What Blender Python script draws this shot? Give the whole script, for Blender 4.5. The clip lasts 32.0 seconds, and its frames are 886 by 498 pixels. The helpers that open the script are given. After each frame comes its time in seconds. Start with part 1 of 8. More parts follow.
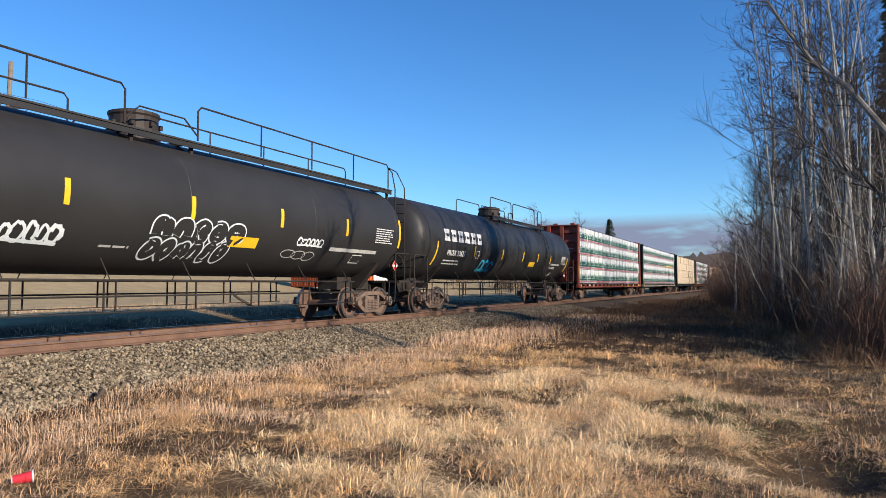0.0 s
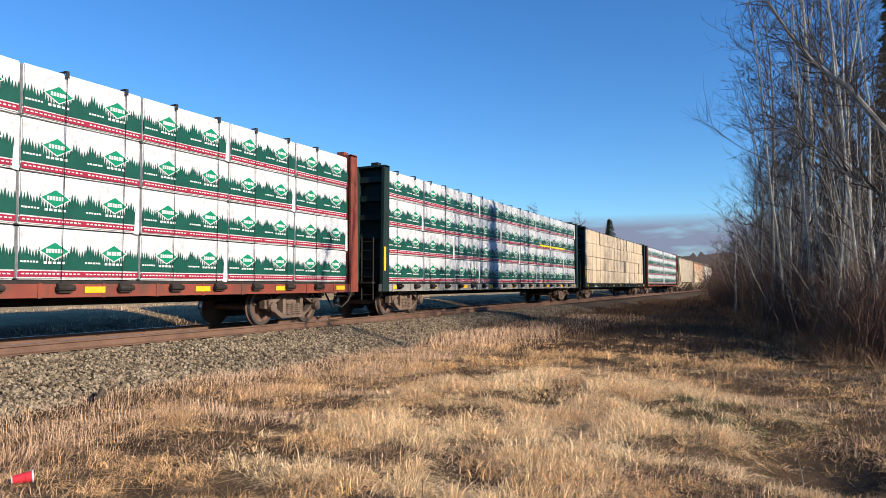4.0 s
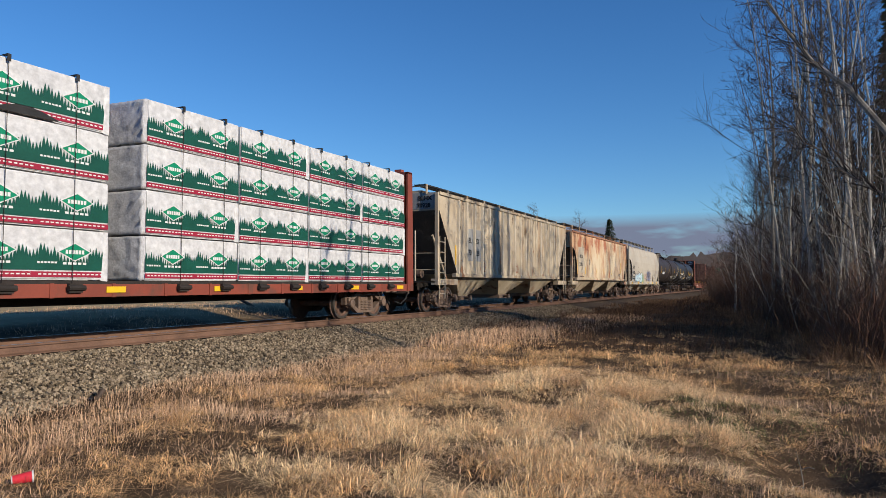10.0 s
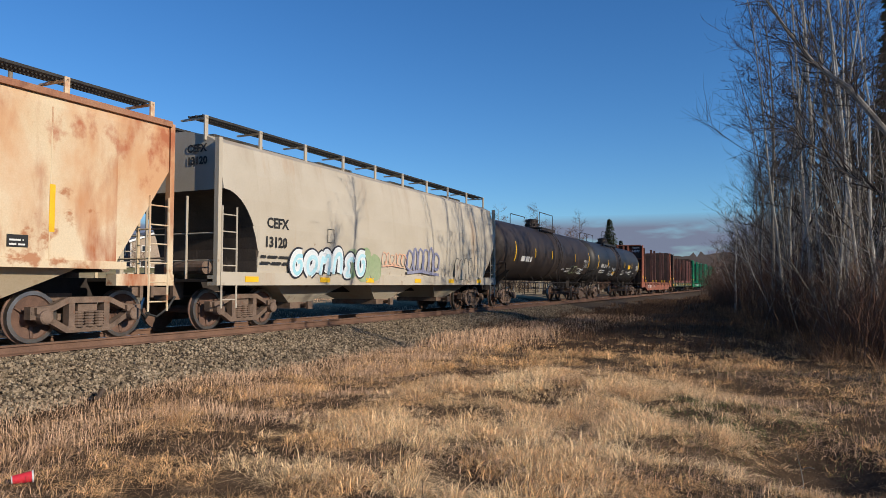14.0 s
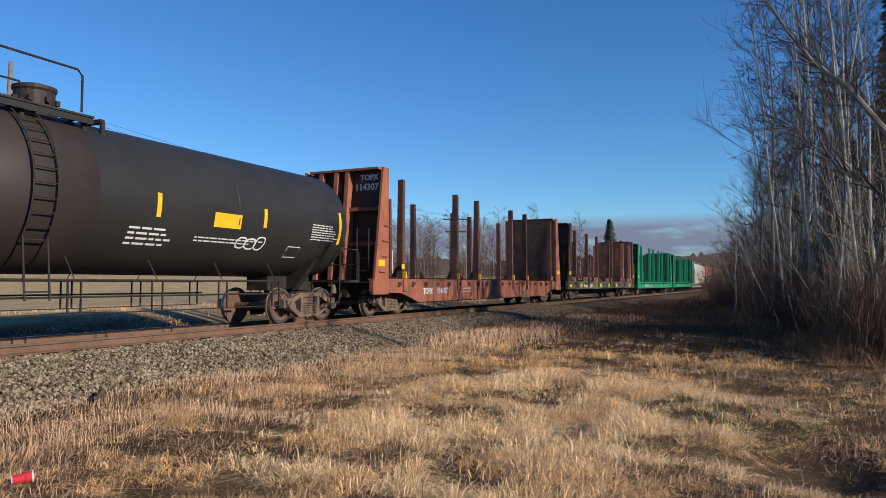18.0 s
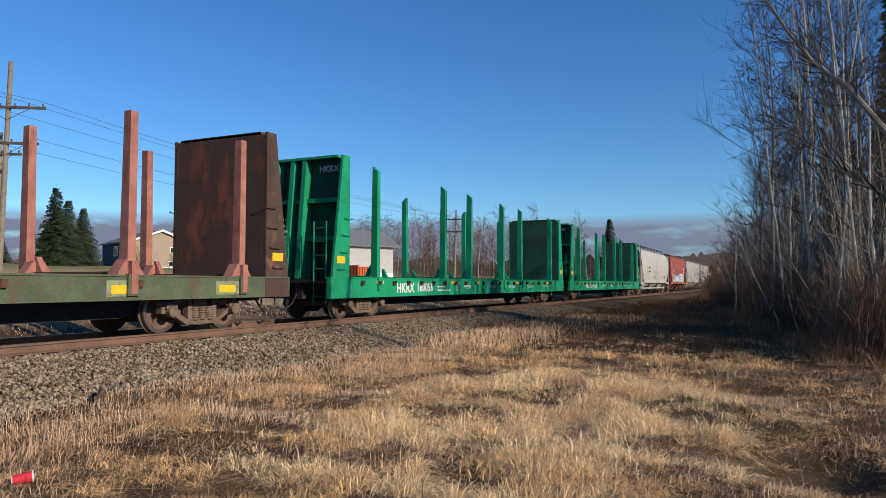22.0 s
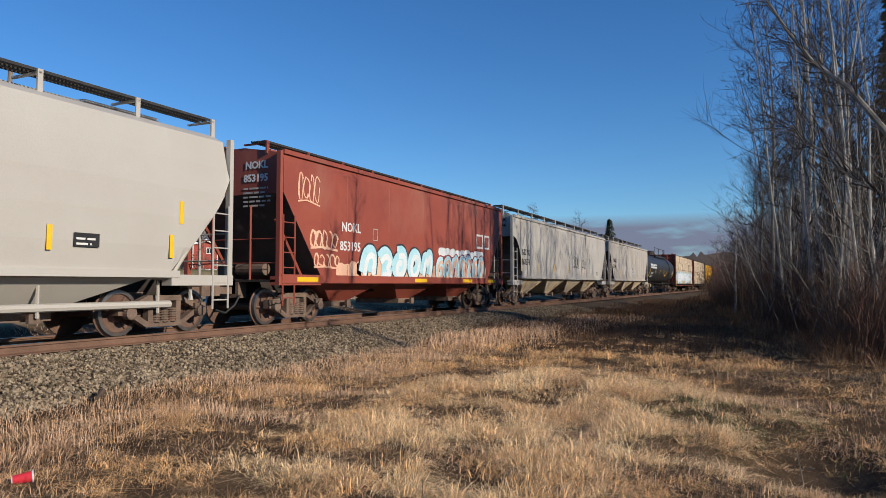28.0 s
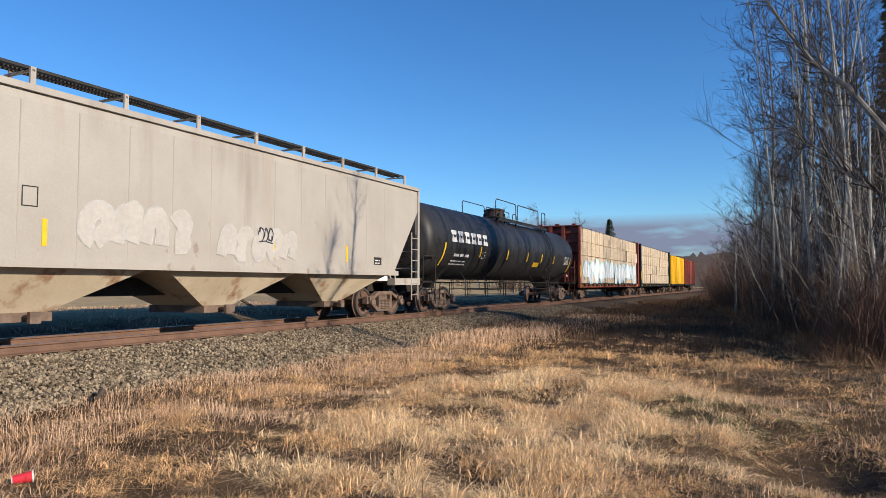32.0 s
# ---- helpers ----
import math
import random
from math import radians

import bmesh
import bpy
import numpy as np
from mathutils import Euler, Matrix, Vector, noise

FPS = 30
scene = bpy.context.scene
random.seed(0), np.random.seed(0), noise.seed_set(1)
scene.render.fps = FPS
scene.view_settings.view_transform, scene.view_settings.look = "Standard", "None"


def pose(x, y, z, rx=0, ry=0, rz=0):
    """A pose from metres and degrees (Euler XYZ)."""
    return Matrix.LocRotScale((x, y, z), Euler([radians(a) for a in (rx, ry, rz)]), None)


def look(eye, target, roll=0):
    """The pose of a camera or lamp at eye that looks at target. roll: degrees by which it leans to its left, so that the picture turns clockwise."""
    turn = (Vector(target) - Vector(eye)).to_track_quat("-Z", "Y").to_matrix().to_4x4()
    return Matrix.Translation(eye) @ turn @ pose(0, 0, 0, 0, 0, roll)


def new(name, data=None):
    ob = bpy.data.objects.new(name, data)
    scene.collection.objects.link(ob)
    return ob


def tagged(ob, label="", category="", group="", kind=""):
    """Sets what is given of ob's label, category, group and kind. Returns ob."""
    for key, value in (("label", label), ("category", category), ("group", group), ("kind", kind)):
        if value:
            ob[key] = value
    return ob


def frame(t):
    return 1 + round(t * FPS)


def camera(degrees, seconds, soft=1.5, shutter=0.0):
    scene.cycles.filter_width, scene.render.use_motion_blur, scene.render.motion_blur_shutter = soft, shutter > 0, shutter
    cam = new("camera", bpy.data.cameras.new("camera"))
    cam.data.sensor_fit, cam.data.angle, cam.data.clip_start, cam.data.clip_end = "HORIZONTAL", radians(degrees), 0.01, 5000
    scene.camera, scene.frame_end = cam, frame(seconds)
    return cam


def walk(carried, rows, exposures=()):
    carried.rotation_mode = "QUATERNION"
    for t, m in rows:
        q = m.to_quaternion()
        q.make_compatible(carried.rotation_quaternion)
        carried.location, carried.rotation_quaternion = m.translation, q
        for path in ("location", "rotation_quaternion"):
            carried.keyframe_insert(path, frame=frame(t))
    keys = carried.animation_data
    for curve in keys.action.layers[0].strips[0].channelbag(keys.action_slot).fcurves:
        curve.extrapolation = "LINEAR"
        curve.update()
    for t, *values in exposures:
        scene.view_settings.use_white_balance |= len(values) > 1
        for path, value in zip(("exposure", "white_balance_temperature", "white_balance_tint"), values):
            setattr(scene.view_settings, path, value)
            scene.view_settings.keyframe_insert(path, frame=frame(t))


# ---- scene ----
import functools

# ---------------- camera: stands still in the grass, looking up the line ----------------
RIGHT = 115.32                      # heading of the lens, degrees from +x
cam = camera(65.03, 32.0, soft=0.55, shutter=0.0)
EYE = pose(12.42, 0.0, 1.03) @ pose(0, 0, 0, 0, 0, RIGHT - 90) @ pose(0, 0, 0, 90 + 2.886, 0, 0)
walk(cam, [(0.0, EYE), (32.0, EYE)],
     exposures=[(0.0, 0.17), (3.5, 0.13), (7.1, 0.05), (7.9, -0.31), (11.0, -0.34), (14.0, -0.36), (17.0, -0.22), (25.0, -0.31), (28.2, -0.34), (29.3, -0.02), (32.0, -0.03)])
SPEED = 12.05                       # of the train, metres a second, towards -y

# ---------------- light: low winter sun from behind on the wooded side ----------------
SUN_AZ, SUN_EL = -11.0, 21.0
world = bpy.data.worlds.new("world")
scene.world = world
world.use_nodes = True
wn = world.node_tree
wn.nodes.clear()
sky = wn.nodes.new("ShaderNodeTexSky")
sky.sky_type = "NISHITA"
sky.sun_disc = False
sky.sun_elevation = radians(SUN_EL)
sky.sun_rotation = radians(90 - SUN_AZ)
sky.air_density, sky.dust_density, sky.ozone_density = 1.0, 0.0, 2.2
bgn = wn.nodes.new("ShaderNodeBackground")
bgn.inputs["Strength"].default_value = 0.118
wout = wn.nodes.new("ShaderNodeOutputWorld")
sat = wn.nodes.new("ShaderNodeHueSaturation")
sat.inputs["Saturation"].default_value = 1.22
tint = wn.nodes.new("ShaderNodeMix")
tint.data_type, tint.blend_type = "RGBA", "MULTIPLY"
tint.inputs["Factor"].default_value = 1.0
tint.inputs["B"].default_value = (0.73, 1.05, 1.40, 1)      # clear deep blue winter air
wn.links.new(sky.outputs[0], sat.inputs["Color"])
wn.links.new(sat.outputs[0], tint.inputs["A"])
wn.links.new(tint.outputs["Result"], bgn.inputs[0])
wn.links.new(bgn.outputs[0], wout.inputs[0])
sun = new("sun", bpy.data.lights.new("sun", "SUN"))
sun.data.energy, sun.data.angle, sun.data.color = 6.0, radians(0.53), (1.0, 0.88, 0.72)
_a, _e = radians(SUN_AZ), radians(SUN_EL)
SUN_WAY = Vector((math.cos(_a) * math.cos(_e), math.sin(_a) * math.cos(_e), math.sin(_e)))
sun.matrix_world = look(SUN_WAY * 60, (0, 0, 0))

# ---------------- materials ----------------
def mat(name, c1, c2=None, rough=0.75, metal=0.0, scale=3.0, grain=40.0, bump=0.15, stain=None, amount=0.5, streak=1.0,
        spec=0.3, coarse=0.6):
    """A worn surface: two tones in large patches, a fine grain, and stains that may run down (streak > 1)."""
    m = bpy.data.materials.new(name)
    m.use_nodes = True
    t = m.node_tree
    t.nodes.clear()
    N = lambda k: t.nodes.new("ShaderNode" + k)
    out, b, tc, mp, oi = N("OutputMaterial"), N("BsdfPrincipled"), N("TexCoord"), N("Mapping"), N("ObjectInfo")
    t.links.new(b.outputs[0], out.inputs[0])
    sh = N("VectorMath"); sh.operation = "SCALE"
    sh.inputs[0].default_value = (37.0, 23.0, 11.0)
    t.links.new(oi.outputs["Random"], sh.inputs["Scale"])
    ad = N("VectorMath"); ad.operation = "ADD"
    t.links.new(tc.outputs["Object"], ad.inputs[0]); t.links.new(sh.outputs[0], ad.inputs[1])
    mp.inputs["Scale"].default_value = (1, 1, 1.0 / streak)
    t.links.new(ad.outputs[0], mp.inputs[0])
    def ns(s, d, src):
        n = N("TexNoise"); n.inputs["Scale"].default_value = s; n.inputs["Detail"].default_value = d
        n.inputs["Roughness"].default_value = coarse
        t.links.new(src, n.inputs["Vector"]); return n
    big, fine = ns(scale, 5, ad.outputs[0]), ns(grain, 3, ad.outputs[0])
    c2 = c2 or tuple(v * 0.72 for v in c1)
    mix = N("Mix"); mix.data_type = "RGBA"
    rmp = N("MapRange"); rmp.inputs[1].default_value, rmp.inputs[2].default_value = 0.35, 0.68
    t.links.new(big.outputs[0], rmp.inputs[0]); t.links.new(rmp.outputs[0], mix.inputs["Factor"])
    mix.inputs["A"].default_value, mix.inputs["B"].default_value = (*c1, 1), (*c2, 1)
    col = mix.outputs["Result"]
    hs = N("HueSaturation")
    g = N("MapRange"); g.inputs[3].default_value, g.inputs[4].default_value = (0.8, 1.2) if bump >= 0.1 else (0.93, 1.07)
    g.inputs[1].default_value, g.inputs[2].default_value = 0.3, 0.7
    t.links.new(fine.outputs[0], g.inputs[0]); t.links.new(g.outputs[0], hs.inputs["Value"])
    t.links.new(col, hs.inputs["Color"]); col = hs.outputs[0]
    if stain:
        st = ns(scale * 1.7, 6, mp.outputs[0])
        sr = N("MapRange"); sr.inputs[1].default_value, sr.inputs[2].default_value = 0.75 - amount * 0.4, 0.82 - amount * 0.25
        t.links.new(st.outputs[0], sr.inputs[0])
        mx = N("Mix"); mx.data_type = "RGBA"
        t.links.new(sr.outputs[0], mx.inputs["Factor"]); t.links.new(col, mx.inputs["A"])
        mx.inputs["B"].default_value = (*stain, 1); col = mx.outputs["Result"]
    t.links.new(col, b.inputs["Base Color"])
    b.inputs["Roughness"].default_value, b.inputs["Metallic"].default_value = rough, metal
    b.inputs["Specular IOR Level"].default_value = spec
    if bump:
        bp = N("Bump"); bp.inputs["Strength"].default_value = bump; bp.inputs["Distance"].default_value = 0.02
        t.links.new(fine.outputs[0], bp.inputs["Height"]); t.links.new(bp.outputs[0], b.inputs["Normal"])
    return m


def weather(m, colour, z0, z1, scale=1.0, stretch=3.0, lo=0.5, hi=0.6, strength=1.0, seed=0.0, breakup=0.0):
    """Adds patches of rust or dirt to a painted side, thickest at height z1 and fading out towards z0; stretch > 1 makes them run down."""
    t = m.node_tree
    N = lambda k: t.nodes.new("ShaderNode" + k)
    b = next(n for n in t.nodes if n.type == "BSDF_PRINCIPLED")
    src = b.inputs["Base Color"].links[0].from_socket
    tc, mp, n1, sx, zr, ad, rg, ml, mx = N("TexCoord"), N("Mapping"), N("TexNoise"), N("SeparateXYZ"), N("MapRange"), N("Math"), N("MapRange"), N("Math"), N("Mix")
    mp.inputs["Location"].default_value = (seed, seed * 2.3, seed * 0.7)
    mp.inputs["Scale"].default_value = (1, 1, 1.0 / stretch)
    n1.inputs["Scale"].default_value, n1.inputs["Detail"].default_value, n1.inputs["Roughness"].default_value = scale, 7, 0.62
    t.links.new(tc.outputs["Object"], mp.inputs[0]); t.links.new(mp.outputs[0], n1.inputs["Vector"])
    t.links.new(tc.outputs["Object"], sx.inputs[0]); t.links.new(sx.outputs[2], zr.inputs[0])
    zr.inputs[1].default_value, zr.inputs[2].default_value, zr.inputs[3].default_value, zr.inputs[4].default_value = z0, z1, -0.22, 0.0
    t.links.new(n1.outputs[0], ad.inputs[0]); t.links.new(zr.outputs[0], ad.inputs[1])
    rg.inputs[1].default_value, rg.inputs[2].default_value = lo, hi
    t.links.new(ad.outputs[0], rg.inputs[0])
    ml.operation = "MULTIPLY"; ml.inputs[1].default_value = strength
    t.links.new(rg.outputs[0], ml.inputs[0])
    mx.data_type = "RGBA"; mx.inputs["B"].default_value = (*colour, 1)
    t.links.new(ml.outputs[0], mx.inputs["Factor"]); t.links.new(src, mx.inputs["A"])
    t.links.new(mx.outputs["Result"], b.inputs["Base Color"])
    return m


M_RAIL = mat("rail_steel", (0.205, 0.118, 0.08), (0.14, 0.082, 0.057), 0.7, 0.2, 2, 60)
M_RAILTOP = mat("rail_head", (0.42, 0.40, 0.38), (0.3, 0.28, 0.26), 0.28, 1.0, 3, 60, 0.03)
M_TIE = mat("tie_wood", (0.13, 0.095, 0.07), (0.07, 0.055, 0.045), 0.9, 0, 4, 50, 0.4, spec=0.03)
M_STEEL = mat("dark_steel", (0.045, 0.037, 0.033), (0.025, 0.022, 0.02), 0.75, 0.0, 3, 40, spec=0.15)
M_TRUCK = mat("truck_steel", (0.20, 0.14, 0.105), (0.11, 0.078, 0.06), 0.85, 0, 4, 50, 0.25, (0.17, 0.085, 0.055), 0.4)
M_WHEEL = mat("wheel_steel", (0.17, 0.10, 0.073), (0.11, 0.068, 0.052), 0.7, 0.1, 5, 50)
M_RIM = mat("wheel_tread", (0.40, 0.37, 0.34), (0.3, 0.27, 0.25), 0.35, 0.9, 6, 60, 0.05)
M_BLACK = mat("tank_black", (0.030, 0.029, 0.029), (0.024, 0.023, 0.023), 0.5, 0, 0.9, 60, 0.03, (0.042, 0.037, 0.033), 0.3, 4)
M_BLACK2 = mat("tank_brown_black", (0.042, 0.031, 0.027), (0.03, 0.023, 0.02), 0.6, 0, 0.8, 60, 0.05, (0.06, 0.036, 0.025), 0.4, 3)
M_RUSTRED = mat("oxide_red", (0.26, 0.062, 0.038), (0.19, 0.048, 0.032), 0.6, 0, 1.2, 50, 0.08, (0.12, 0.06, 0.04), 0.35, 5)
M_TOPRED = mat("faded_red", (0.36, 0.125, 0.07), (0.25, 0.085, 0.055), 0.75, 0, 1.6, 40, 0.15, (0.13, 0.07, 0.05), 0.5, 4)
M_HOPRED = mat("hopper_red", (0.30, 0.075, 0.048), (0.25, 0.06, 0.042), 0.55, 0, 0.7, 60, 0.05, (0.2, 0.06, 0.045), 0.3, 6)
M_DKGREEN = mat("dark_green", (0.013, 0.031, 0.027), (0.010, 0.022, 0.02), 0.6, 0, 1.5, 50, 0.08, (0.035, 0.028, 0.02), 0.35, 5)
M_GREEN = mat("log_car_green", (0.012, 0.30, 0.135), (0.011, 0.235, 0.11), 0.5, 0, 0.9, 60, 0.05, (0.02, 0.13, 0.075), 0.3, 5)
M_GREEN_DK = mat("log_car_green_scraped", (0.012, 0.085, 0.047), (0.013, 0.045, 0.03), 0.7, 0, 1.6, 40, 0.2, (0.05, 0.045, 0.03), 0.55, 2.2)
M_OLIVE = mat("olive_paint", (0.10, 0.125, 0.07), (0.065, 0.08, 0.05), 0.75, 0, 2.2, 40, 0.15, (0.12, 0.07, 0.045), 0.5, 3)
M_BROWN = mat("rusty_steel", (0.085, 0.05, 0.038), (0.05, 0.034, 0.027), 0.85, 0, 1.8, 40, 0.25, (0.16, 0.08, 0.05), 0.45, 1.5)
M_RUSTBULK = mat("rusted_bulkhead", (0.10, 0.052, 0.037), (0.06, 0.036, 0.028), 0.85, 0, 1.4, 40, 0.3, (0.23, 0.07, 0.042), 0.55, 2.5)
M_STAKE = mat("stake_brown", (0.135, 0.06, 0.045), (0.085, 0.042, 0.034), 0.8, 0, 2.5, 40, 0.2, (0.14, 0.07, 0.045), 0.4, 4)
M_PINKSTAKE = mat("faded_pink_red", (0.40, 0.17, 0.13), (0.24, 0.09, 0.065), 0.8, 0, 2.5, 40, 0.2, (0.14, 0.07, 0.045), 0.4, 4)
M_GREY = mat("grey_sill", (0.30, 0.285, 0.26), (0.2, 0.19, 0.175), 0.75, 0, 2.0, 40, 0.1, (0.12, 0.085, 0.06), 0.45, 3)
M_BEIGE = mat("hopper_beige", (0.55, 0.465, 0.34), (0.45, 0.36, 0.25), 0.65, 0, 0.7, 40, 0.06, (0.26, 0.15, 0.08), 0.5, 7)
M_CREAM = mat("hopper_rusty_cream", (0.66, 0.55, 0.385), (0.60, 0.46, 0.29), 0.65, 0, 0.6, 40, 0.06, (0.36, 0.125, 0.055), 0.55, 3)
M_TAN = mat("hopper_cream", (0.49, 0.44, 0.355), (0.43, 0.375, 0.29), 0.6, 0, 0.6, 50, 0.05, (0.42, 0.30, 0.2), 0.4, 7)
M_DULLCREAM = mat("hopper_dull_cream", (0.41, 0.377, 0.33), (0.36, 0.325, 0.28), 0.6, 0, 0.6, 50, 0.05, (0.36, 0.31, 0.25), 0.4, 7)
M_PALE = mat("hopper_pale_grey", (0.45, 0.43, 0.385), (0.42, 0.395, 0.35), 0.55, 0, 0.5, 60, 0.04, (0.42, 0.38, 0.32), 0.3, 8)
M_GREYHOP = mat("hopper_grey", (0.42, 0.40, 0.365), (0.36, 0.34, 0.31), 0.6, 0, 0.6, 50, 0.05, (0.33, 0.29, 0.24), 0.35, 8)
M_WALK = mat("roof_walk_steel", (0.05, 0.048, 0.045), (0.03, 0.03, 0.03), 0.75, 0.0, 4, 50, spec=0.15)
M_WHITE = mat("white_paint", (0.70, 0.69, 0.665), (0.61, 0.60, 0.58), 0.6, 0, 3, 50, 0.03)
M_LETTERBLACK = mat("black_paint", (0.02, 0.02, 0.02), (0.03, 0.03, 0.03), 0.6, 0, 3, 50, 0.0)
M_YELLOW = mat("reflector_yellow", (0.82, 0.50, 0.025), (0.74, 0.42, 0.02), 0.45, 0, 5, 60, 0.02)
M_LUMBER = mat("sawn_lumber", (0.60, 0.49, 0.35), (0.50, 0.385, 0.26), 0.8, 0, 1.8, 30, 0.2, (0.52, 0.38, 0.24), 0.3, 0.25)
M_WRAP = mat("white_wrap", (0.62, 0.62, 0.615), (0.555, 0.555, 0.56), 0.42, 0, 1.5, 8, 0.25, spec=0.4)
M_LOGOGREEN = mat("wrap_bright_green", (0.005, 0.23, 0.12), (0.005, 0.2, 0.1), 0.45, 0, 2, 30, 0.0)
M_SILVER = mat("grey_wrap", (0.56, 0.56, 0.57), (0.44, 0.44, 0.45), 0.4, 0, 2.5, 20, 0.5)
M_WRAPGREEN = mat("wrap_green", (0.010, 0.085, 0.058), (0.008, 0.065, 0.045), 0.45, 0, 2, 30, 0.0)
M_WRAPRED = mat("wrap_red", (0.33, 0.022, 0.05), (0.27, 0.02, 0.04), 0.45, 0, 2, 30, 0.0)

M_RIB = mat("rib_cream", (0.66, 0.58, 0.45), (0.56, 0.47, 0.35), 0.65, 0, 1.5, 40, 0.06, (0.3, 0.2, 0.12), 0.35, 4)
# Brown-black end sheet: the recess's shade put into the colour, with streaky stains.
M_ENDSHADE = mat("grimy_end_sheet", (0.11, 0.085, 0.065), (0.07, 0.055, 0.045), 0.85, 0, 1.5, 30, 0.1, (0.2, 0.15, 0.11), 0.4, 3)
M_DIRTBAY = mat("dirty_bay", (0.62, 0.52, 0.38), (0.5, 0.40, 0.27), 0.75, 0, 1.0, 40, 0.08, (0.27, 0.12, 0.055), 0.5, 1.5)
M_RUSTROOF = mat("rusted_roof", (0.30, 0.13, 0.075), (0.36, 0.2, 0.12), 0.8, 0, 1.0, 40, 0.1, (0.16, 0.07, 0.045), 0.45, 1.0)
weather(M_BEIGE, (0.36, 0.24, 0.13), 1.3, 4.6, 0.55, 2.5, 0.46, 0.62, 0.55, 3.1)
weather(M_BEIGE, (0.10, 0.065, 0.04), 0.5, 3.8, 2.4, 2.2, 0.585, 0.62, 0.9, 8.2)
weather(M_BEIGE, (0.30, 0.12, 0.05), 5.0, 1.6, 2.2, 1.2, 0.60, 0.64, 0.8, 1.7)
weather(M_CREAM, (0.55, 0.28, 0.13), 1.5, 3.7, 0.7, 1.5, 0.36, 0.58, 0.8, 2.2)
weather(M_CREAM, (0.37, 0.105, 0.045), 2.5, 3.6, 1.1, 1.35, 0.47, 0.57, 0.85, 5.4)
weather(M_CREAM, (0.36, 0.13, 0.05), 4.6, 1.5, 1.6, 0.8, 0.57, 0.64, 0.8, 9.4)
weather(M_TAN, (0.34, 0.26, 0.19), 1.0, 4.3, 1.3, 9.0, 0.50, 0.68, 0.5, 4.4)
weather(M_TAN, (0.22, 0.13, 0.08), 5.0, 1.3, 2.6, 1.2, 0.60, 0.66, 0.6, 6.0)
weather(M_GREYHOP, (0.25, 0.21, 0.17), 1.0, 4.5, 1.1, 9.0, 0.49, 0.68, 0.6, 7.1)
weather(M_GREYHOP, (0.22, 0.15, 0.10), 4.4, 1.2, 2.4, 1.3, 0.58, 0.66, 0.7, 2.9)
weather(M_DULLCREAM, (0.24, 0.19, 0.15), 1.0, 4.5, 1.2, 9.0, 0.49, 0.68, 0.55, 1.3)
weather(M_DULLCREAM, (0.2, 0.13, 0.085), 4.4, 1.2, 2.4, 1.3, 0.58, 0.66, 0.6, 8.9)
weather(M_PALE, (0.38, 0.33, 0.27), 2.0, 4.6, 1.2, 10.0, 0.52, 0.72, 0.45, 5.1)
weather(M_HOPRED, (0.13, 0.05, 0.04), 2.4, 4.6, 1.1, 8.0, 0.48, 0.7, 0.5, 3.6)
weather(M_HOPRED, (0.40, 0.19, 0.13), 0.0, 3.0, 0.35, 1.5, 0.47, 0.65, 0.4, 6.6)
weather(M_RUSTRED, (0.10, 0.06, 0.045), 4.0, 0.8, 1.8, 1.5, 0.52, 0.64, 0.7, 1.1)
weather(M_TOPRED, (0.17, 0.09, 0.065), 5.0, 0.4, 1.4, 1.5, 0.47, 0.62, 0.7, 2.6)
weather(M_GREEN, (0.012, 0.12, 0.06), 0.2, 5.0, 1.2, 6.0, 0.50, 0.7, 0.5, 2.1)
weather(M_BLACK, (0.075, 0.066, 0.06), 1.0, 4.6, 1.4, 8.0, 0.52, 0.75, 0.3, 5.7)
# ---------------- mesh helpers ----------------
def part(name, bm, material, parent=None, label="", m=None, smooth=False):
    me = bpy.data.meshes.new(name)
    bm.to_mesh(me)
    bm.free()
    for q in (material if isinstance(material, (list, tuple)) else [material]):
        me.materials.append(q)
    if smooth:
        for f in me.polygons:
            f.use_smooth = True
    ob = new(name, me)
    if parent is not None:
        ob.parent = parent
    if m is not None:
        ob.matrix_basis = m
    if label:
        ob["label"] = label
    return ob


def share(ob, m, name=None):
    """Another object on the same mesh under the same parent."""
    o = new(name or ob.name.split(".")[0], ob.data)
    o.parent = ob.parent
    o.matrix_basis = m
    return o


def box(bm, x0, x1, y0, y1, z0, z1, mi=0):
    v = [bm.verts.new(p) for p in ((x0, y0, z0), (x1, y0, z0), (x1, y1, z0), (x0, y1, z0),
                                   (x0, y0, z1), (x1, y0, z1), (x1, y1, z1), (x0, y1, z1))]
    for q in ((3, 2, 1, 0), (4, 5, 6, 7), (0, 1, 5, 4), (1, 2, 6, 5), (2, 3, 7, 6), (3, 0, 4, 7)):
        bm.faces.new([v[i] for i in q]).material_index = mi
    return bm


def hexa(bm, pts, mi=0):
    """A box with eight free corners: four below, four above, both counter-clockwise from above."""
    v = [bm.verts.new(p) for p in pts]
    for q in ((3, 2, 1, 0), (4, 5, 6, 7), (0, 1, 5, 4), (1, 2, 6, 5), (2, 3, 7, 6), (3, 0, 4, 7)):
        bm.faces.new([v[i] for i in q]).material_index = mi
    return bm


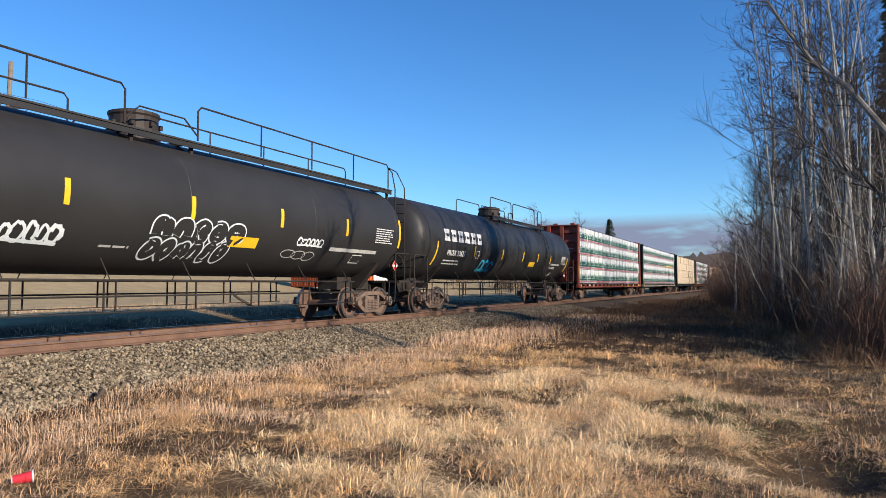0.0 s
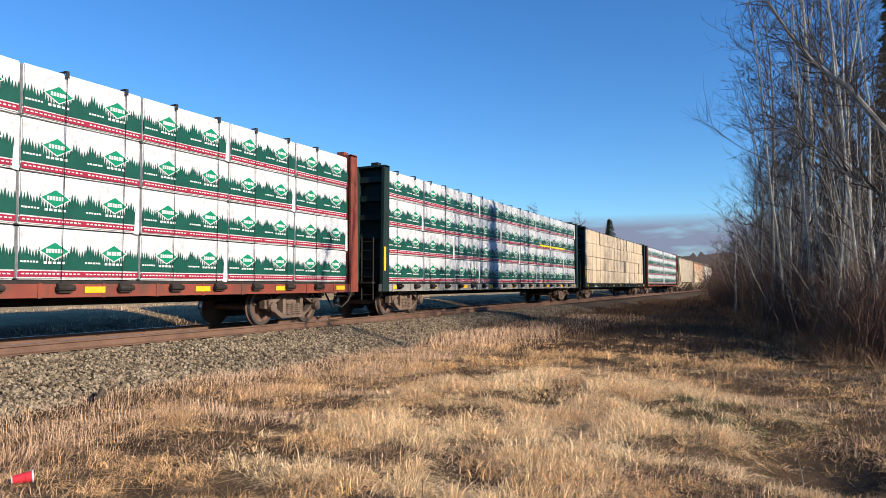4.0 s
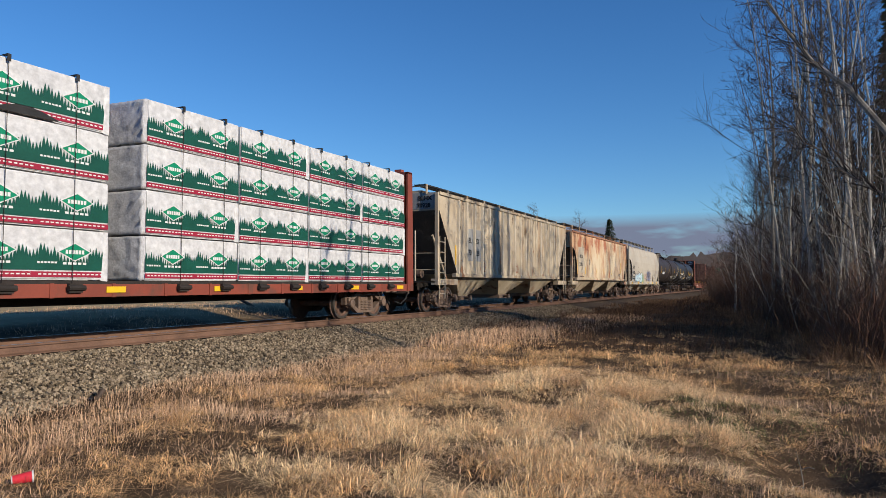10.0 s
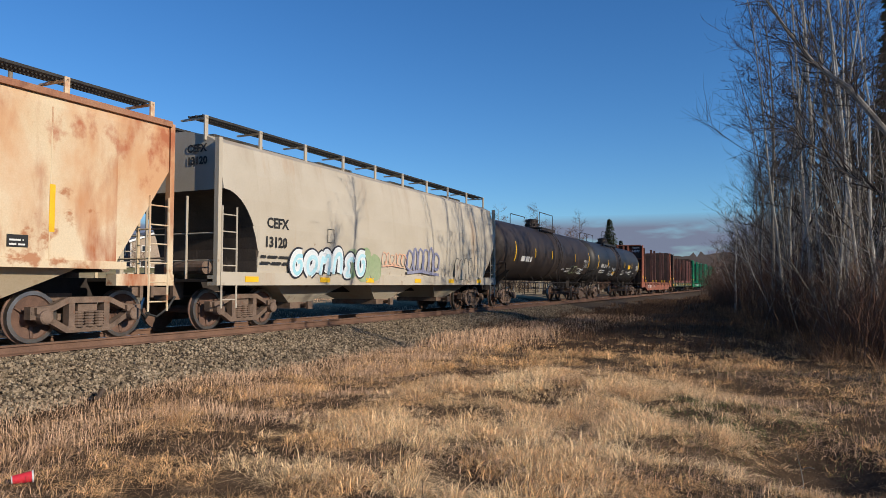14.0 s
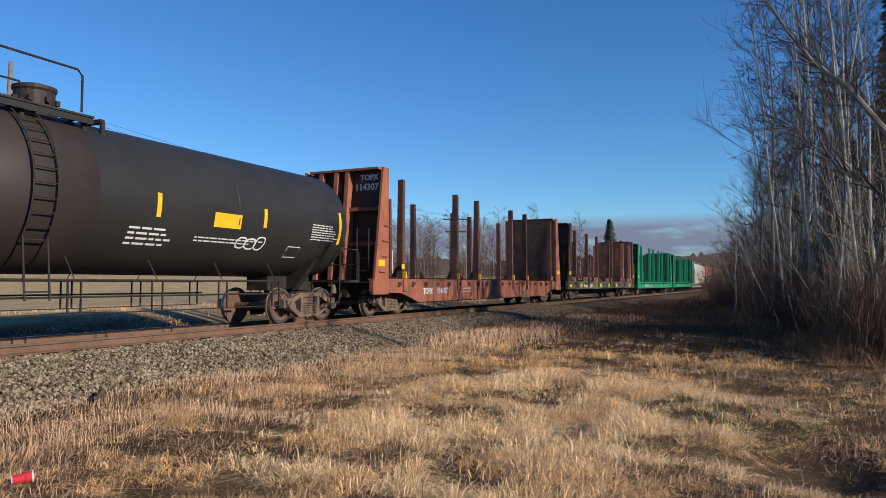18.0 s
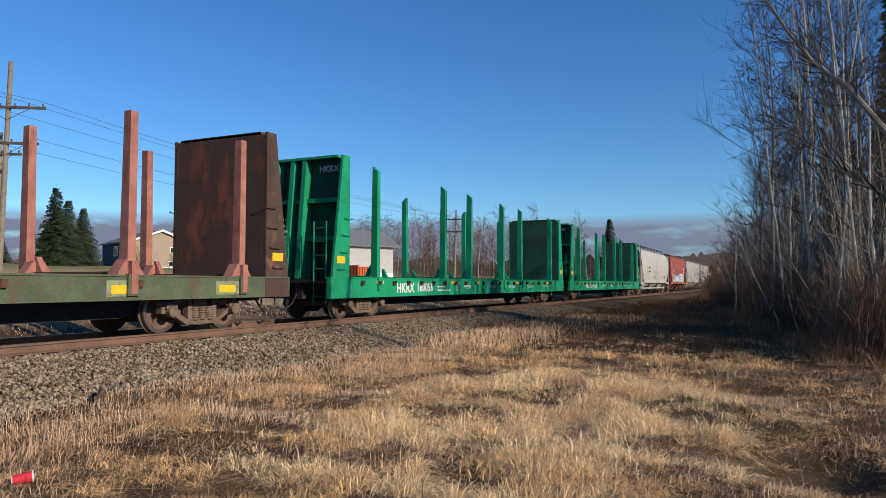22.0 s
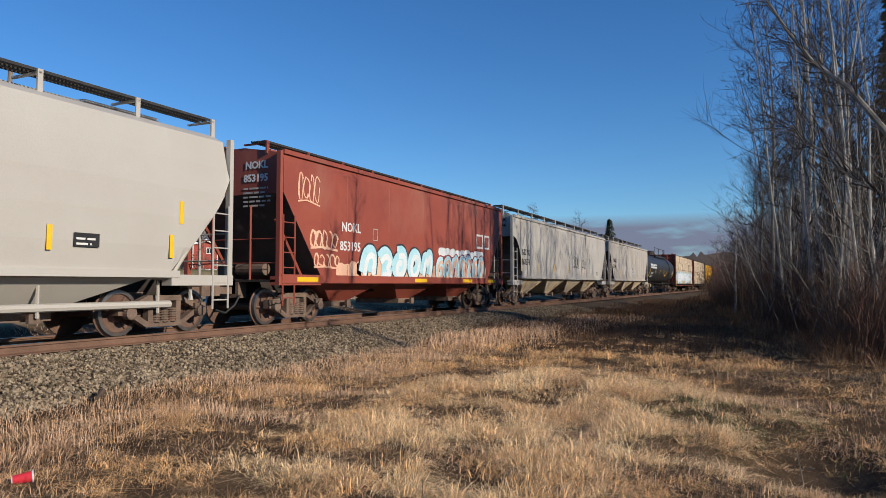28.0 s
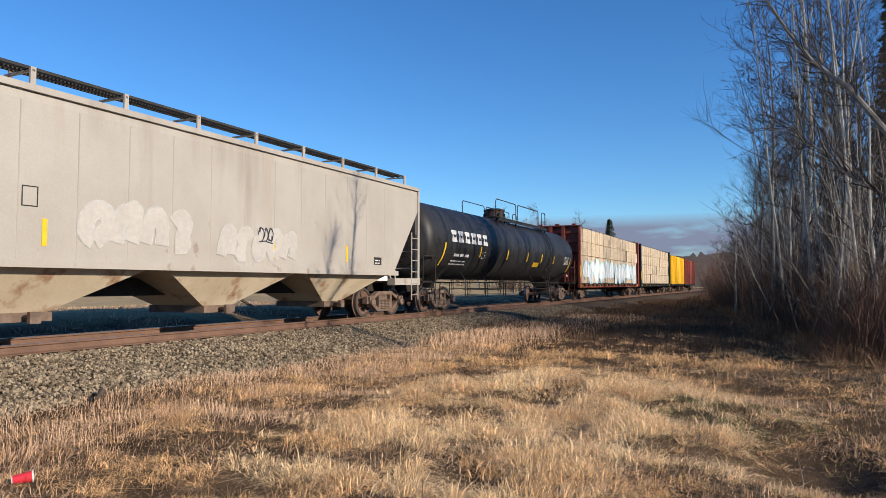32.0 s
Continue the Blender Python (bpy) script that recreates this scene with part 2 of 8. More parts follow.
def prism(bm, prof, a, b, axis="y", mi=0):
    """Extrudes a profile: (x, z) pairs along y, or (y, z) pairs along x, from a to b."""
    def P(u, w, s):
        return (u, s, w) if axis == "y" else (s, u, w)
    r0 = [bm.verts.new(P(u, w, a)) for u, w in prof]
    r1 = [bm.verts.new(P(u, w, b)) for u, w in prof]
    n = len(prof)
    for i in range(n):
        j = (i + 1) % n
        bm.faces.new((r0[i], r0[j], r1[j], r1[i])).material_index = mi
    bm.faces.new(r0[::-1]).material_index = mi
    bm.faces.new(r1).material_index = mi
    return bm


def tube(bm, pts, r, seg=6, mi=0, r2=None):
    """A round bar along a line of points."""
    pts = [Vector(p) for p in pts]
    rings = []
    n = len(pts)
    for i, p in enumerate(pts):
        d = (pts[min(i + 1, n - 1)] - pts[max(i - 1, 0)]).normalized()
        u = d.orthogonal().normalized() if abs(d.z) > 0.9 else d.cross(Vector((0, 0, 1))).normalized()
        w = d.cross(u)
        rr = r if r2 is None else r + (r2 - r) * i / (n - 1)
        rings.append([bm.verts.new(p + (u * math.cos(k * math.tau / seg) + w * math.sin(k * math.tau / seg)) * rr) for k in range(seg)])
    for a, b in zip(rings, rings[1:]):
        for k in range(seg):
            bm.faces.new((a[k], a[(k + 1) % seg], b[(k + 1) % seg], b[k])).material_index = mi
    if seg > 2:
        bm.faces.new(rings[0][::-1]).material_index = mi
        bm.faces.new(rings[-1]).material_index = mi
    return bm


def lathe(bm, prof, seg=24, axis="x", at=(0, 0, 0), mi=0):
    """Turns a profile of (along, radius) round an axis."""
    rings = []
    for s, r in prof:
        ring = []
        for k in range(seg):
            c, d = math.cos(k * math.tau / seg) * r, math.sin(k * math.tau / seg) * r
            p = {"x": (s, c, d), "y": (d, s, c), "z": (c, d, s)}[axis]
            ring.append(bm.verts.new((p[0] + at[0], p[1] + at[1], p[2] + at[2])))
        rings.append(ring)
    for a, b in zip(rings, rings[1:]):
        for k in range(seg):
            bm.faces.new((a[k], a[(k + 1) % seg], b[(k + 1) % seg], b[k])).material_index = mi
    bm.faces.new(rings[0][::-1]).material_index = mi
    bm.faces.new(rings[-1]).material_index = mi
    return bm


def fresh():
    return bmesh.new()


def thing(name, label, category, group="", m=None):
    e = new(name)
    e.empty_display_size = 0.3
    if m is not None:
        e.matrix_basis = m
    return tagged(e, label, category, group)


FACE_X = Matrix(((0, 0, 1, 0), (1, 0, 0, 0), (0, 1, 0, 0), (0, 0, 0, 1)))   # lettering that faces +x and reads along +y
FACE_END = Matrix(((1, 0, 0, 0), (0, 0, -1, 0), (0, 1, 0, 0), (0, 0, 0, 1)))  # lettering that faces -y and reads along +x


def words(text, size, material, parent, at, face=FACE_X, label="", spread=1.0, name="lettering", bold=0.0):
    c = bpy.data.curves.new("letters", "FONT")
    c.body, c.size, c.space_character, c.offset, c.extrude = text, size, spread, bold or (0.009 if size >= 0.2 else 0.003), 0.0015
    c.resolution_u = 2
    tmp = bpy.data.objects.new("letters", c)
    me = bpy.data.meshes.new_from_object(tmp)
    bpy.data.objects.remove(tmp)
    bpy.data.curves.remove(c)
    me.materials.clear()
    me.materials.append(material)
    ob = new(name, me)
    ob.parent = parent
    ob.matrix_basis = Matrix.Translation(at) @ face
    if label:
        ob["label"] = label
    return ob


def bars(material, parent, at, w, h, lines, face=FACE_X, seed=1, name="small_print", label="", gap=0.6):
    """Unreadable print: rows of short bars in a block w wide and h high."""
    rnd = random.Random(seed)
    bm = fresh()
    lh = h / lines
    for i in range(lines):
        x, z = 0.0, h - (i + 1) * lh
        end = w * rnd.uniform(0.7, 1.0)
        while x < end:
            l = rnd.uniform(1.0, 3.2) * lh
            box(bm, x, min(x + l, end), z, z + lh * (1 - gap), 0, 0.002)
            x += l + lh * 0.45
    return part(name, bm, material, parent, label, Matrix.Translation(at) @ face)


def sub(name, me, parent, m=None, label=""):
    o = new(name, me)
    o.parent = parent
    if m is not None:
        o.matrix_basis = m
    if label:
        o["label"] = label
    return o


# ---------------- ground ----------------
def smooth(a, b, x):
    t = min(1.0, max(0.0, (x - a) / (b - a)))
    return t * t * (3 - 2 * t)


# bare hollows in the grass: x, y, half sizes, depth
HOLES = ((12.75, 7.5, 0.68, 0.8, 0.38), (5.8, 7.45, 0.75, 0.3, 0.14), (9.5, 9.2, 0.45, 0.4, 0.2), (9.42, 7.49, 0.4, 0.22, 0.16), (8.5, 4.62, 0.42, 0.2, 0.16), (10.1, 5.35, 0.35, 0.2, 0.16),
         (10.65, 9.5, 0.4, 0.25, 0.16), (11.45, 9.0, 0.5, 0.4, 0.1), (13.6, 9.4, 0.6, 0.3, 0.16), (7.3, 6.3, 0.5, 0.2, 0.12), (6.5, 9.4, 0.7, 0.3, 0.1), (7.7, 11.4, 0.6, 0.35, 0.12), (12.1, 11.9, 0.7, 0.4, 0.12),
         (7.0, 4.9, 0.3, 0.15, 0.1), (11.2, 6.9, 0.35, 0.18, 0.14), (9.1, 12.9, 0.6, 0.4, 0.12), (4.9, 9.2, 0.5, 0.3, 0.06), (11.6, 5.2, 0.3, 0.2, 0.12))


def ground_z(x, y):
    """Height of the land: a shallow verge beside the ballast, a rising field behind the line."""
    z = -0.60
    z += 0.10 * noise.noise((x * 0.35, y * 0.35, 3.1)) + 0.05 * noise.noise((x * 1.1, y * 1.1, 7.7))
    z += 0.16 * math.exp(-((x - 9.2) ** 2 + (y - 10.2) ** 2) / 3.0)      # tussock mound
    for a, b, p, q, k in HOLES:
        d = ((x - a) / p) ** 2 + ((y - b) / q) ** 2
        if d < 6:
            z -= k * math.exp(-d)
    if x > 0:
        z = z * smooth(2.6, 4.2, x) - 0.62 * (1 - smooth(2.6, 4.2, x))
        z += 0.5 * smooth(14.5, 24, x)
    else:
        far = -x
        z = -0.75 + (z + 0.6) * smooth(5, 9, far) + 0.72 * smooth(4.5, 11, far) * (1 - smooth(13, 30, far)) + 3.3 * smooth(14, 46, far) + 1.6 * smooth(40, 95, far)
    return z


def axis_steps(lo, hi, near, fine, growth):
    out, s = [near], fine
    while out[-1] < hi:
        out.append(out[-1] + s)
        s *= growth if out[-1] - near > 14 else 1.0
    s, left = fine, [near]
    while left[-1] > lo:
        left.append(left[-1] - s)
        s *= growth if near - left[-1] > 10 else 1.0
    return left[:0:-1] + out


def grid_mesh(name, xs, ys, fz):
    verts = [(x, y, fz(x, y)) for y in ys for x in xs]
    n = len(xs)
    faces = [(j * n + i, j * n + i + 1, (j + 1) * n + i + 1, (j + 1) * n + i) for j in range(len(ys) - 1) for i in range(n - 1)]
    me = bpy.data.meshes.new(name)
    me.from_pydata(verts, [], faces)
    for f in me.polygons:
        f.use_smooth = True
    return me


M_SOIL = mat("straw_and_soil", (0.125, 0.082, 0.048), (0.05, 0.034, 0.022), 0.95, 0, 1.6, 34, 1.0, (0.27, 0.185, 0.105), 0.42, spec=0.02)


def land_zones(m):
    """Behind the line the soil gives way to mown straw, then to an olive lawn round the houses."""
    t = m.node_tree
    N = lambda k: t.nodes.new("ShaderNode" + k)
    b = next(n for n in t.nodes if n.type == "BSDF_PRINCIPLED")
    src = b.inputs["Base Color"].links[0].from_socket
    tc, sx, no, ad = N("TexCoord"), N("SeparateXYZ"), N("TexNoise"), N("Math")
    no.inputs["Scale"].default_value, no.inputs["Detail"].default_value = 0.25, 6
    t.links.new(tc.outputs["Object"], sx.inputs[0]); t.links.new(tc.outputs["Object"], no.inputs["Vector"])
    ad.operation = "MULTIPLY_ADD"; ad.inputs[1].default_value = 9.0
    t.links.new(no.outputs[0], ad.inputs[0]); t.links.new(sx.outputs[0], ad.inputs[2])
    for near, far, c1, c2 in ((-3.0, -7.0, (0.62, 0.47, 0.26), (0.20, 0.145, 0.085)), (-30.0, -38.0, (0.30, 0.26, 0.115), (0.20, 0.18, 0.075))):
        r, mx, pick, fine = N("MapRange"), N("Mix"), N("Mix"), N("TexNoise")
        r.inputs[1].default_value, r.inputs[2].default_value = near, far
        t.links.new(ad.outputs[0], r.inputs[0])
        fine.inputs["Scale"].default_value, fine.inputs["Detail"].default_value, fine.inputs["Roughness"].default_value = 0.8, 9, 0.72
        t.links.new(tc.outputs["Object"], fine.inputs["Vector"])
        pick.data_type = mx.data_type = "RGBA"
        pick.inputs["A"].default_value, pick.inputs["B"].default_value = (*c1, 1), (*c2, 1)
        t.links.new(fine.outputs[0], pick.inputs["Factor"])
        t.links.new(r.outputs[0], mx.inputs["Factor"]); t.links.new(src, mx.inputs["A"]); t.links.new(pick.outputs["Result"], mx.inputs["B"])
        src = mx.outputs["Result"]
    t.links.new(src, b.inputs["Base Color"])


land_zones(M_SOIL)
gme = grid_mesh("ground", axis_steps(-2500, 2500, 9.0, 0.3, 1.16), axis_steps(-2500, 3000, 8.0, 0.35, 1.13), ground_z)
gme.materials.append(M_SOIL)
ground = tagged(new("ground", gme), "dry winter verge and fields of straw-coloured grass and soil", "ground", kind="structure")

# ---------------- track ----------------
Y0, Y1 = -60.0, 420.0
M_BALLAST = mat("ballast_bed", (0.16, 0.12, 0.083), (0.08, 0.06, 0.043), 0.95, 0, 14, 45, 1.0, (0.10, 0.085, 0.07), 0.5, spec=0.02)
M_STONE = mat("ballast_stone", (0.315, 0.25, 0.17), (0.2, 0.15, 0.10), 0.9, 0, 3, 60, 0.3, (0.15, 0.115, 0.085), 0.4, spec=0.1)


def ballast_z(x, y=0.0):
    a = abs(x)
    if a < 1.75:
        return -0.215 - 0.03 * smooth(0.9, 0.2, a)
    return -0.215 - 0.50 * smooth(1.6, 4.6, a) * 1.02 - 0.02


bx = [-5.2, -4.4, -3.6, -2.9, -2.3, -1.8, -1.4, -0.7, 0, 0.7, 1.4, 1.8, 2.1, 2.4, 2.7, 3.0, 3.3, 3.6, 3.9, 4.3, 4.8]
bme = grid_mesh("ballast", bx, [Y0 + k * 0.6 for k in range(int((Y1 - Y0) / 0.6))],
                lambda x, y: ballast_z(x) + 0.05 * noise.noise((x * 2, y * 2, 0)) + (0.06 * noise.noise((x * .7, y * .5, 5)) if abs(x) > 1.9 else 0))
bme.materials.append(M_BALLAST)
ballast = tagged(new("ballast", bme), "grey crushed stone ballast bed under the track", "ballast", kind="structure")


def scatter_stones():
    rng = np.random.default_rng(5)
    n = 100000
    x = rng.uniform(1.05, 4.9, n)
    y = 2.0 + 38.0 * rng.uniform(0, 1, n) ** 1.5
    keep = rng.uniform(0, 1, n) > np.clip((x - 3.7) / 1.2, 0, 0.93)
    x, y = x[keep], y[keep]
    n = len(x)
    z = np.array([ballast_z(a) + (0.06 * noise.noise((a * .7, b * .5, 5)) if a > 1.9 else 0) for a, b in zip(x, y)]) + rng.uniform(-0.012, 0.042, n)
    cube = np.array([(-1, -1, -1), (1, -1, -1), (1, 1, -1), (-1, 1, -1), (-1, -1, 1), (1, -1, 1), (1, 1, 1), (-1, 1, 1)], float)
    s = rng.uniform(0.0085, 0.0235, (n, 1, 1)) * rng.uniform(0.65, 1.35, (n, 1, 3))
    v = cube[None] * s * rng.uniform(0.55, 1.15, (n, 8, 1))
    a, b, c = rng.uniform(0, 6.28, (3, n))
    ca, sa, cb, sb, cc, sc = np.cos(a), np.sin(a), np.cos(b), np.sin(b), np.cos(c), np.sin(c)
    R = np.stack([np.stack([ca * cb, ca * sb * sc - sa * cc, ca * sb * cc + sa * sc], -1),
                  np.stack([sa * cb, sa * sb * sc + ca * cc, sa * sb * cc - ca * sc], -1),
                  np.stack([-sb, cb * sc, cb * cc], -1)], -2)
    v = np.einsum("nij,nkj->nki", R, v) + np.stack([x, y, z], -1)[:, None]
    f = np.array(((3, 2, 1, 0), (4, 5, 6, 7), (0, 1, 5, 4), (1, 2, 6, 5), (2, 3, 7, 6), (3, 0, 4, 7)))
    faces = (f[None] + 8 * np.arange(n)[:, None, None]).reshape(-1, 4)
    return v.reshape(-1, 3), faces


def raw_mesh(name, v, faces, material):
    me = bpy.data.meshes.new(name)
    me.from_pydata(v.tolist() if hasattr(v, "tolist") else v, [], faces.tolist() if hasattr(faces, "tolist") else faces)
    for q in (material if isinstance(material, (list, tuple)) else [material]):
        me.materials.append(q)
    return me


def island(m, lo, hi, hue=0.0):
    """Lets every loose piece of a mesh vary in brightness."""
    t = m.node_tree
    b = next(n for n in t.nodes if n.type == "BSDF_PRINCIPLED")
    src = b.inputs["Base Color"].links[0].from_socket
    g, r, h = t.nodes.new("ShaderNodeNewGeometry"), t.nodes.new("ShaderNodeMapRange"), t.nodes.new("ShaderNodeHueSaturation")
    r.inputs[3].default_value, r.inputs[4].default_value = lo, hi
    t.links.new(g.outputs["Random Per Island"], r.inputs[0])
    t.links.new(r.outputs[0], h.inputs["Value"])
    t.links.new(src, h.inputs["Color"])
    t.links.new(h.outputs[0], b.inputs["Base Color"])


island(M_STONE, 0.25, 1.5)
sv, sf = scatter_stones()
stones = tagged(new("ballast_stones", raw_mesh("ballast_stones", sv, sf, M_STONE)), "loose grey and brown crushed stones on the shoulder", "stones", kind="stuff")

track = tagged(new("track"), "single railway track of rusty rails on dark wooden ties", "railway track", kind="structure")
RAIL_PROF = [(-0.075, -0.18), (0.075, -0.18), (0.075, -0.165), (0.012, -0.145), (0.009, -0.05), (0.036, -0.035), (0.036, -0.004),
             (0.030, 0.0), (-0.030, 0.0), (-0.036, -0.004), (-0.036, -0.035), (-0.009, -0.05), (-0.012, -0.145), (-0.075, -0.165)]
for side in (-0.755, 0.755):
    rail = part("rail", prism(fresh(), RAIL_PROF, Y0, Y1), M_RAIL, track, m=Matrix.Translation((side, 0, 0)))
    part("rail_head", box(fresh(), -0.026, 0.026, Y0, Y1, 0.0, 0.003), M_RAILTOP, rail, "polished running surface")
tie = part("tie", box(fresh(), -1.3, 1.3, -0.115, 0.115, -0.36, -0.185), M_TIE, track, m=Matrix.Translation((0, 0.0, 0)))
rr = random.Random(3)
for k in range(1, 170):
    share(tie, pose(rr.uniform(-0.06, 0.06), 0.0 + k * 0.53, rr.uniform(-0.012, 0.006), 0, 0, rr.uniform(-1, 1)))
far_ties = fresh()
for k in range(170, 790):
    box(far_ties, -1.3, 1.3, k * 0.53 - 0.115, k * 0.53 + 0.115, -0.36, -0.185)
for k in range(1, 112):
    box(far_ties, -1.3, 1.3, -k * 0.53 - 0.115, -k * 0.53 + 0.115, -0.36, -0.185)
tagged(part("far_ties", far_ties, M_TIE, track), kind="stuff")
plate = part("tie_plate", box(fresh(), -0.1, 0.1, -0.09, 0.09, -0.186, -0.172), M_RAIL, track, m=Matrix.Translation((0.755, 0, 0)))
for k in range(1, 75):
    share(plate, Matrix.Translation((0.755, k * 0.53, 0)))

# ---------------- bare winter trees ----------------
M_BARK = mat("grey_bark", (0.27, 0.24, 0.20), (0.12, 0.105, 0.088), 0.9, 0, 3, 30, 0.4, (0.09, 0.075, 0.06), 0.4, 0.5)
M_BIRCH = mat("pale_bark", (0.44, 0.41, 0.36), (0.27, 0.25, 0.215), 0.85, 0, 4, 30, 0.3, (0.10, 0.085, 0.07), 0.45, 0.3)
M_TWIG = mat("twig_brown", (0.075, 0.056, 0.046), (0.04, 0.031, 0.027), 0.9, 0, 3, 30, 0.0)
M_REDTWIG = mat("twig_reddish", (0.14, 0.085, 0.062), (0.085, 0.055, 0.043), 0.9, 0, 3, 30, 0.0)
M_NEEDLE = mat("spruce_needles", (0.055, 0.075, 0.036), (0.032, 0.048, 0.026), 0.85, 0, 2, 20, 0.0)
island(M_NEEDLE, 0.6, 1.4)


M_BRUSH = mat("brush_dark", (0.12, 0.085, 0.062), (0.065, 0.046, 0.035), 0.9, 0, 3, 30, 0.0)
M_BRUSH2 = mat("brush_reddish", (0.15, 0.082, 0.055), (0.08, 0.047, 0.033), 0.9, 0, 3, 30, 0.0)


class Sticks:
    """Gathers tapered sticks into one list of points and faces."""

    def __init__(self):
        self.v, self.f = [], []

    def line(self, pts, r0, r1, seg):
        n = len(pts)
        base = len(self.v)
        for i, p in enumerate(pts):
            d = (pts[min(i + 1, n - 1)] - pts[max(i - 1, 0)])
            d.normalize()
            u = d.orthogonal().normalized()
            w = d.cross(u)
            r = r0 + (r1 - r0) * i / (n - 1)
            for k in range(seg):
                a = k * math.tau / seg
                q = p + (u * math.cos(a) + w * math.sin(a)) * r
                self.v.append((q.x, q.y, q.z))
        for i in range(n - 1):
            for k in range(seg):
                a, b = base + i * seg + k, base + i * seg + (k + 1) % seg
                self.f.append((a, b, b + seg, a + seg))


def grow(st, rnd, p, d, length, r, seg, n, bend, lift):
    pts = [p.copy()]
    for i in range(n):
        d = (d + Vector((rnd.gauss(0, bend), rnd.gauss(0, bend), rnd.gauss(0, bend) + lift))).normalized()
        pts.append(pts[-1] + d * (length / n))
    st.line(pts, r, r * 0.3, seg)
    return pts


def along(pts, t):
    k = t * (len(pts) - 1)
    i = min(int(k), len(pts) - 2)
    return pts[i].lerp(pts[i + 1], k - i), (pts[i + 1] - pts[i]).normalized()


def bare_tree_meshes(seed, H, r, first=0.3, n1=20, n2=6, n3=4, wide=0.26, bark=None, stems=1, twig=None, up=0.5):
    rnd = random.Random(seed)
    tr, cr = Sticks(), Sticks()
    for s in range(stems):
        lean = 0.03 if stems == 1 else 0.13
        d = Vector((rnd.gauss(0, lean), rnd.gauss(0, lean), 1)).normalized()
        h = H * (1 if s == 0 else rnd.uniform(0.7, 0.95))
        p = Vector((0, 0, -0.15)) if s == 0 else Vector((rnd.gauss(0, 0.12), rnd.gauss(0, 0.12), -0.15))
        trunk = [p]
        for i in range(12):
            d = (d + Vector((rnd.gauss(0, 0.045), rnd.gauss(0, 0.045), 0.03))).normalized()
            trunk.append(trunk[-1] + d * (h / 12))
        tr.line(trunk, r, r * 0.12, 7)
        for k in range(n1 // (1 if stems == 1 else 2)):
            t = first + (0.98 - first) * ((k + rnd.random()) / (n1 // (1 if stems == 1 else 2)))
            q, dd = along(trunk, t)
            a = rnd.uniform(0, math.tau)
            o = Vector((math.cos(a), math.sin(a), rnd.uniform(up * 0.6, up * 1.8))).normalized()
            L = H * wide * (1.15 - t * 0.75) * rnd.uniform(0.6, 1.05)
            b1 = grow(cr, rnd, q, o, L, max(0.010, r * (0.38 - 0.24 * t)), 4, 6, 0.17, 0.07)
            for _ in range(n2):
                q2, d2 = along(b1, rnd.uniform(0.25, 1.0))
                o2 = (d2 + Vector((rnd.gauss(0, 0.55), rnd.gauss(0, 0.55), rnd.gauss(0.15, 0.4)))).normalized()
                b2 = grow(cr, rnd, q2, o2, L * rnd.uniform(0.3, 0.6), max(0.0072, r * 0.066), 3, 3, 0.22, 0.05)
                for _ in range(n3):
                    q3, d3 = along(b2, rnd.uniform(0.2, 1.0))
                    o3 = (d3 + Vector((rnd.gauss(0, 0.6), rnd.gauss(0, 0.6), rnd.gauss(0.1, 0.45)))).normalized()
                    grow(cr, rnd, q3, o3, L * rnd.uniform(0.14, 0.34), 0.005, 3, 2, 0.25, 0.04)
    return raw_mesh("trunk", tr.v, tr.f, bark or M_BARK), raw_mesh("crown", cr.v, cr.f, twig or M_TWIG)


def make_tree(me, label, x, y, scale=1.0, turn=0.0, group="", name="tree", category="bare tree"):
    t = thing(name, label, category, group, Matrix.Translation((x, y, ground_z(x, y) - 0.05)) @ pose(0, 0, 0, 0, 0, turn) @ Matrix.Scale(scale, 4))
    sub("trunk", me[0], t)
    sub("crown", me[1], t)
    return t


WOOD = [bare_tree_meshes(10 + k, 14.5 + 0.5 * k, 0.054 + 0.011 * (k % 4), first=0.22, n1=26, n2=6, n3=5, wide=0.18 + 0.02 * (k % 3), stems=1 + (k % 3 == 1), bark=M_BIRCH if k in (1, 4) else M_BARK, up=0.75) for k in range(6)]
FAR_WOOD = [bare_tree_meshes(40 + k, 12.0, 0.11, first=0.14, n1=36, n2=7, n3=5, wide=0.25, twig=M_REDTWIG, bark=M_BIRCH if k == 1 else M_BARK) for k in range(3)]

rw = random.Random(77)


def edge_x(y):
    """The wood's edge beside the line: wide verge near by, closing in on the track far off."""
    if y < 18:
        return 14.5
    if y < 60:
        return 14.5 - 5.0 * (y - 18) / 42
    return 9.5 - 5.6 * smooth(50, 125, y)


spots = []


def free_spot(x, y, d):
    if any((x - a) ** 2 + (y - b) ** 2 < d * d for a, b in spots):
        return False
    spots.append((x, y))
    return True


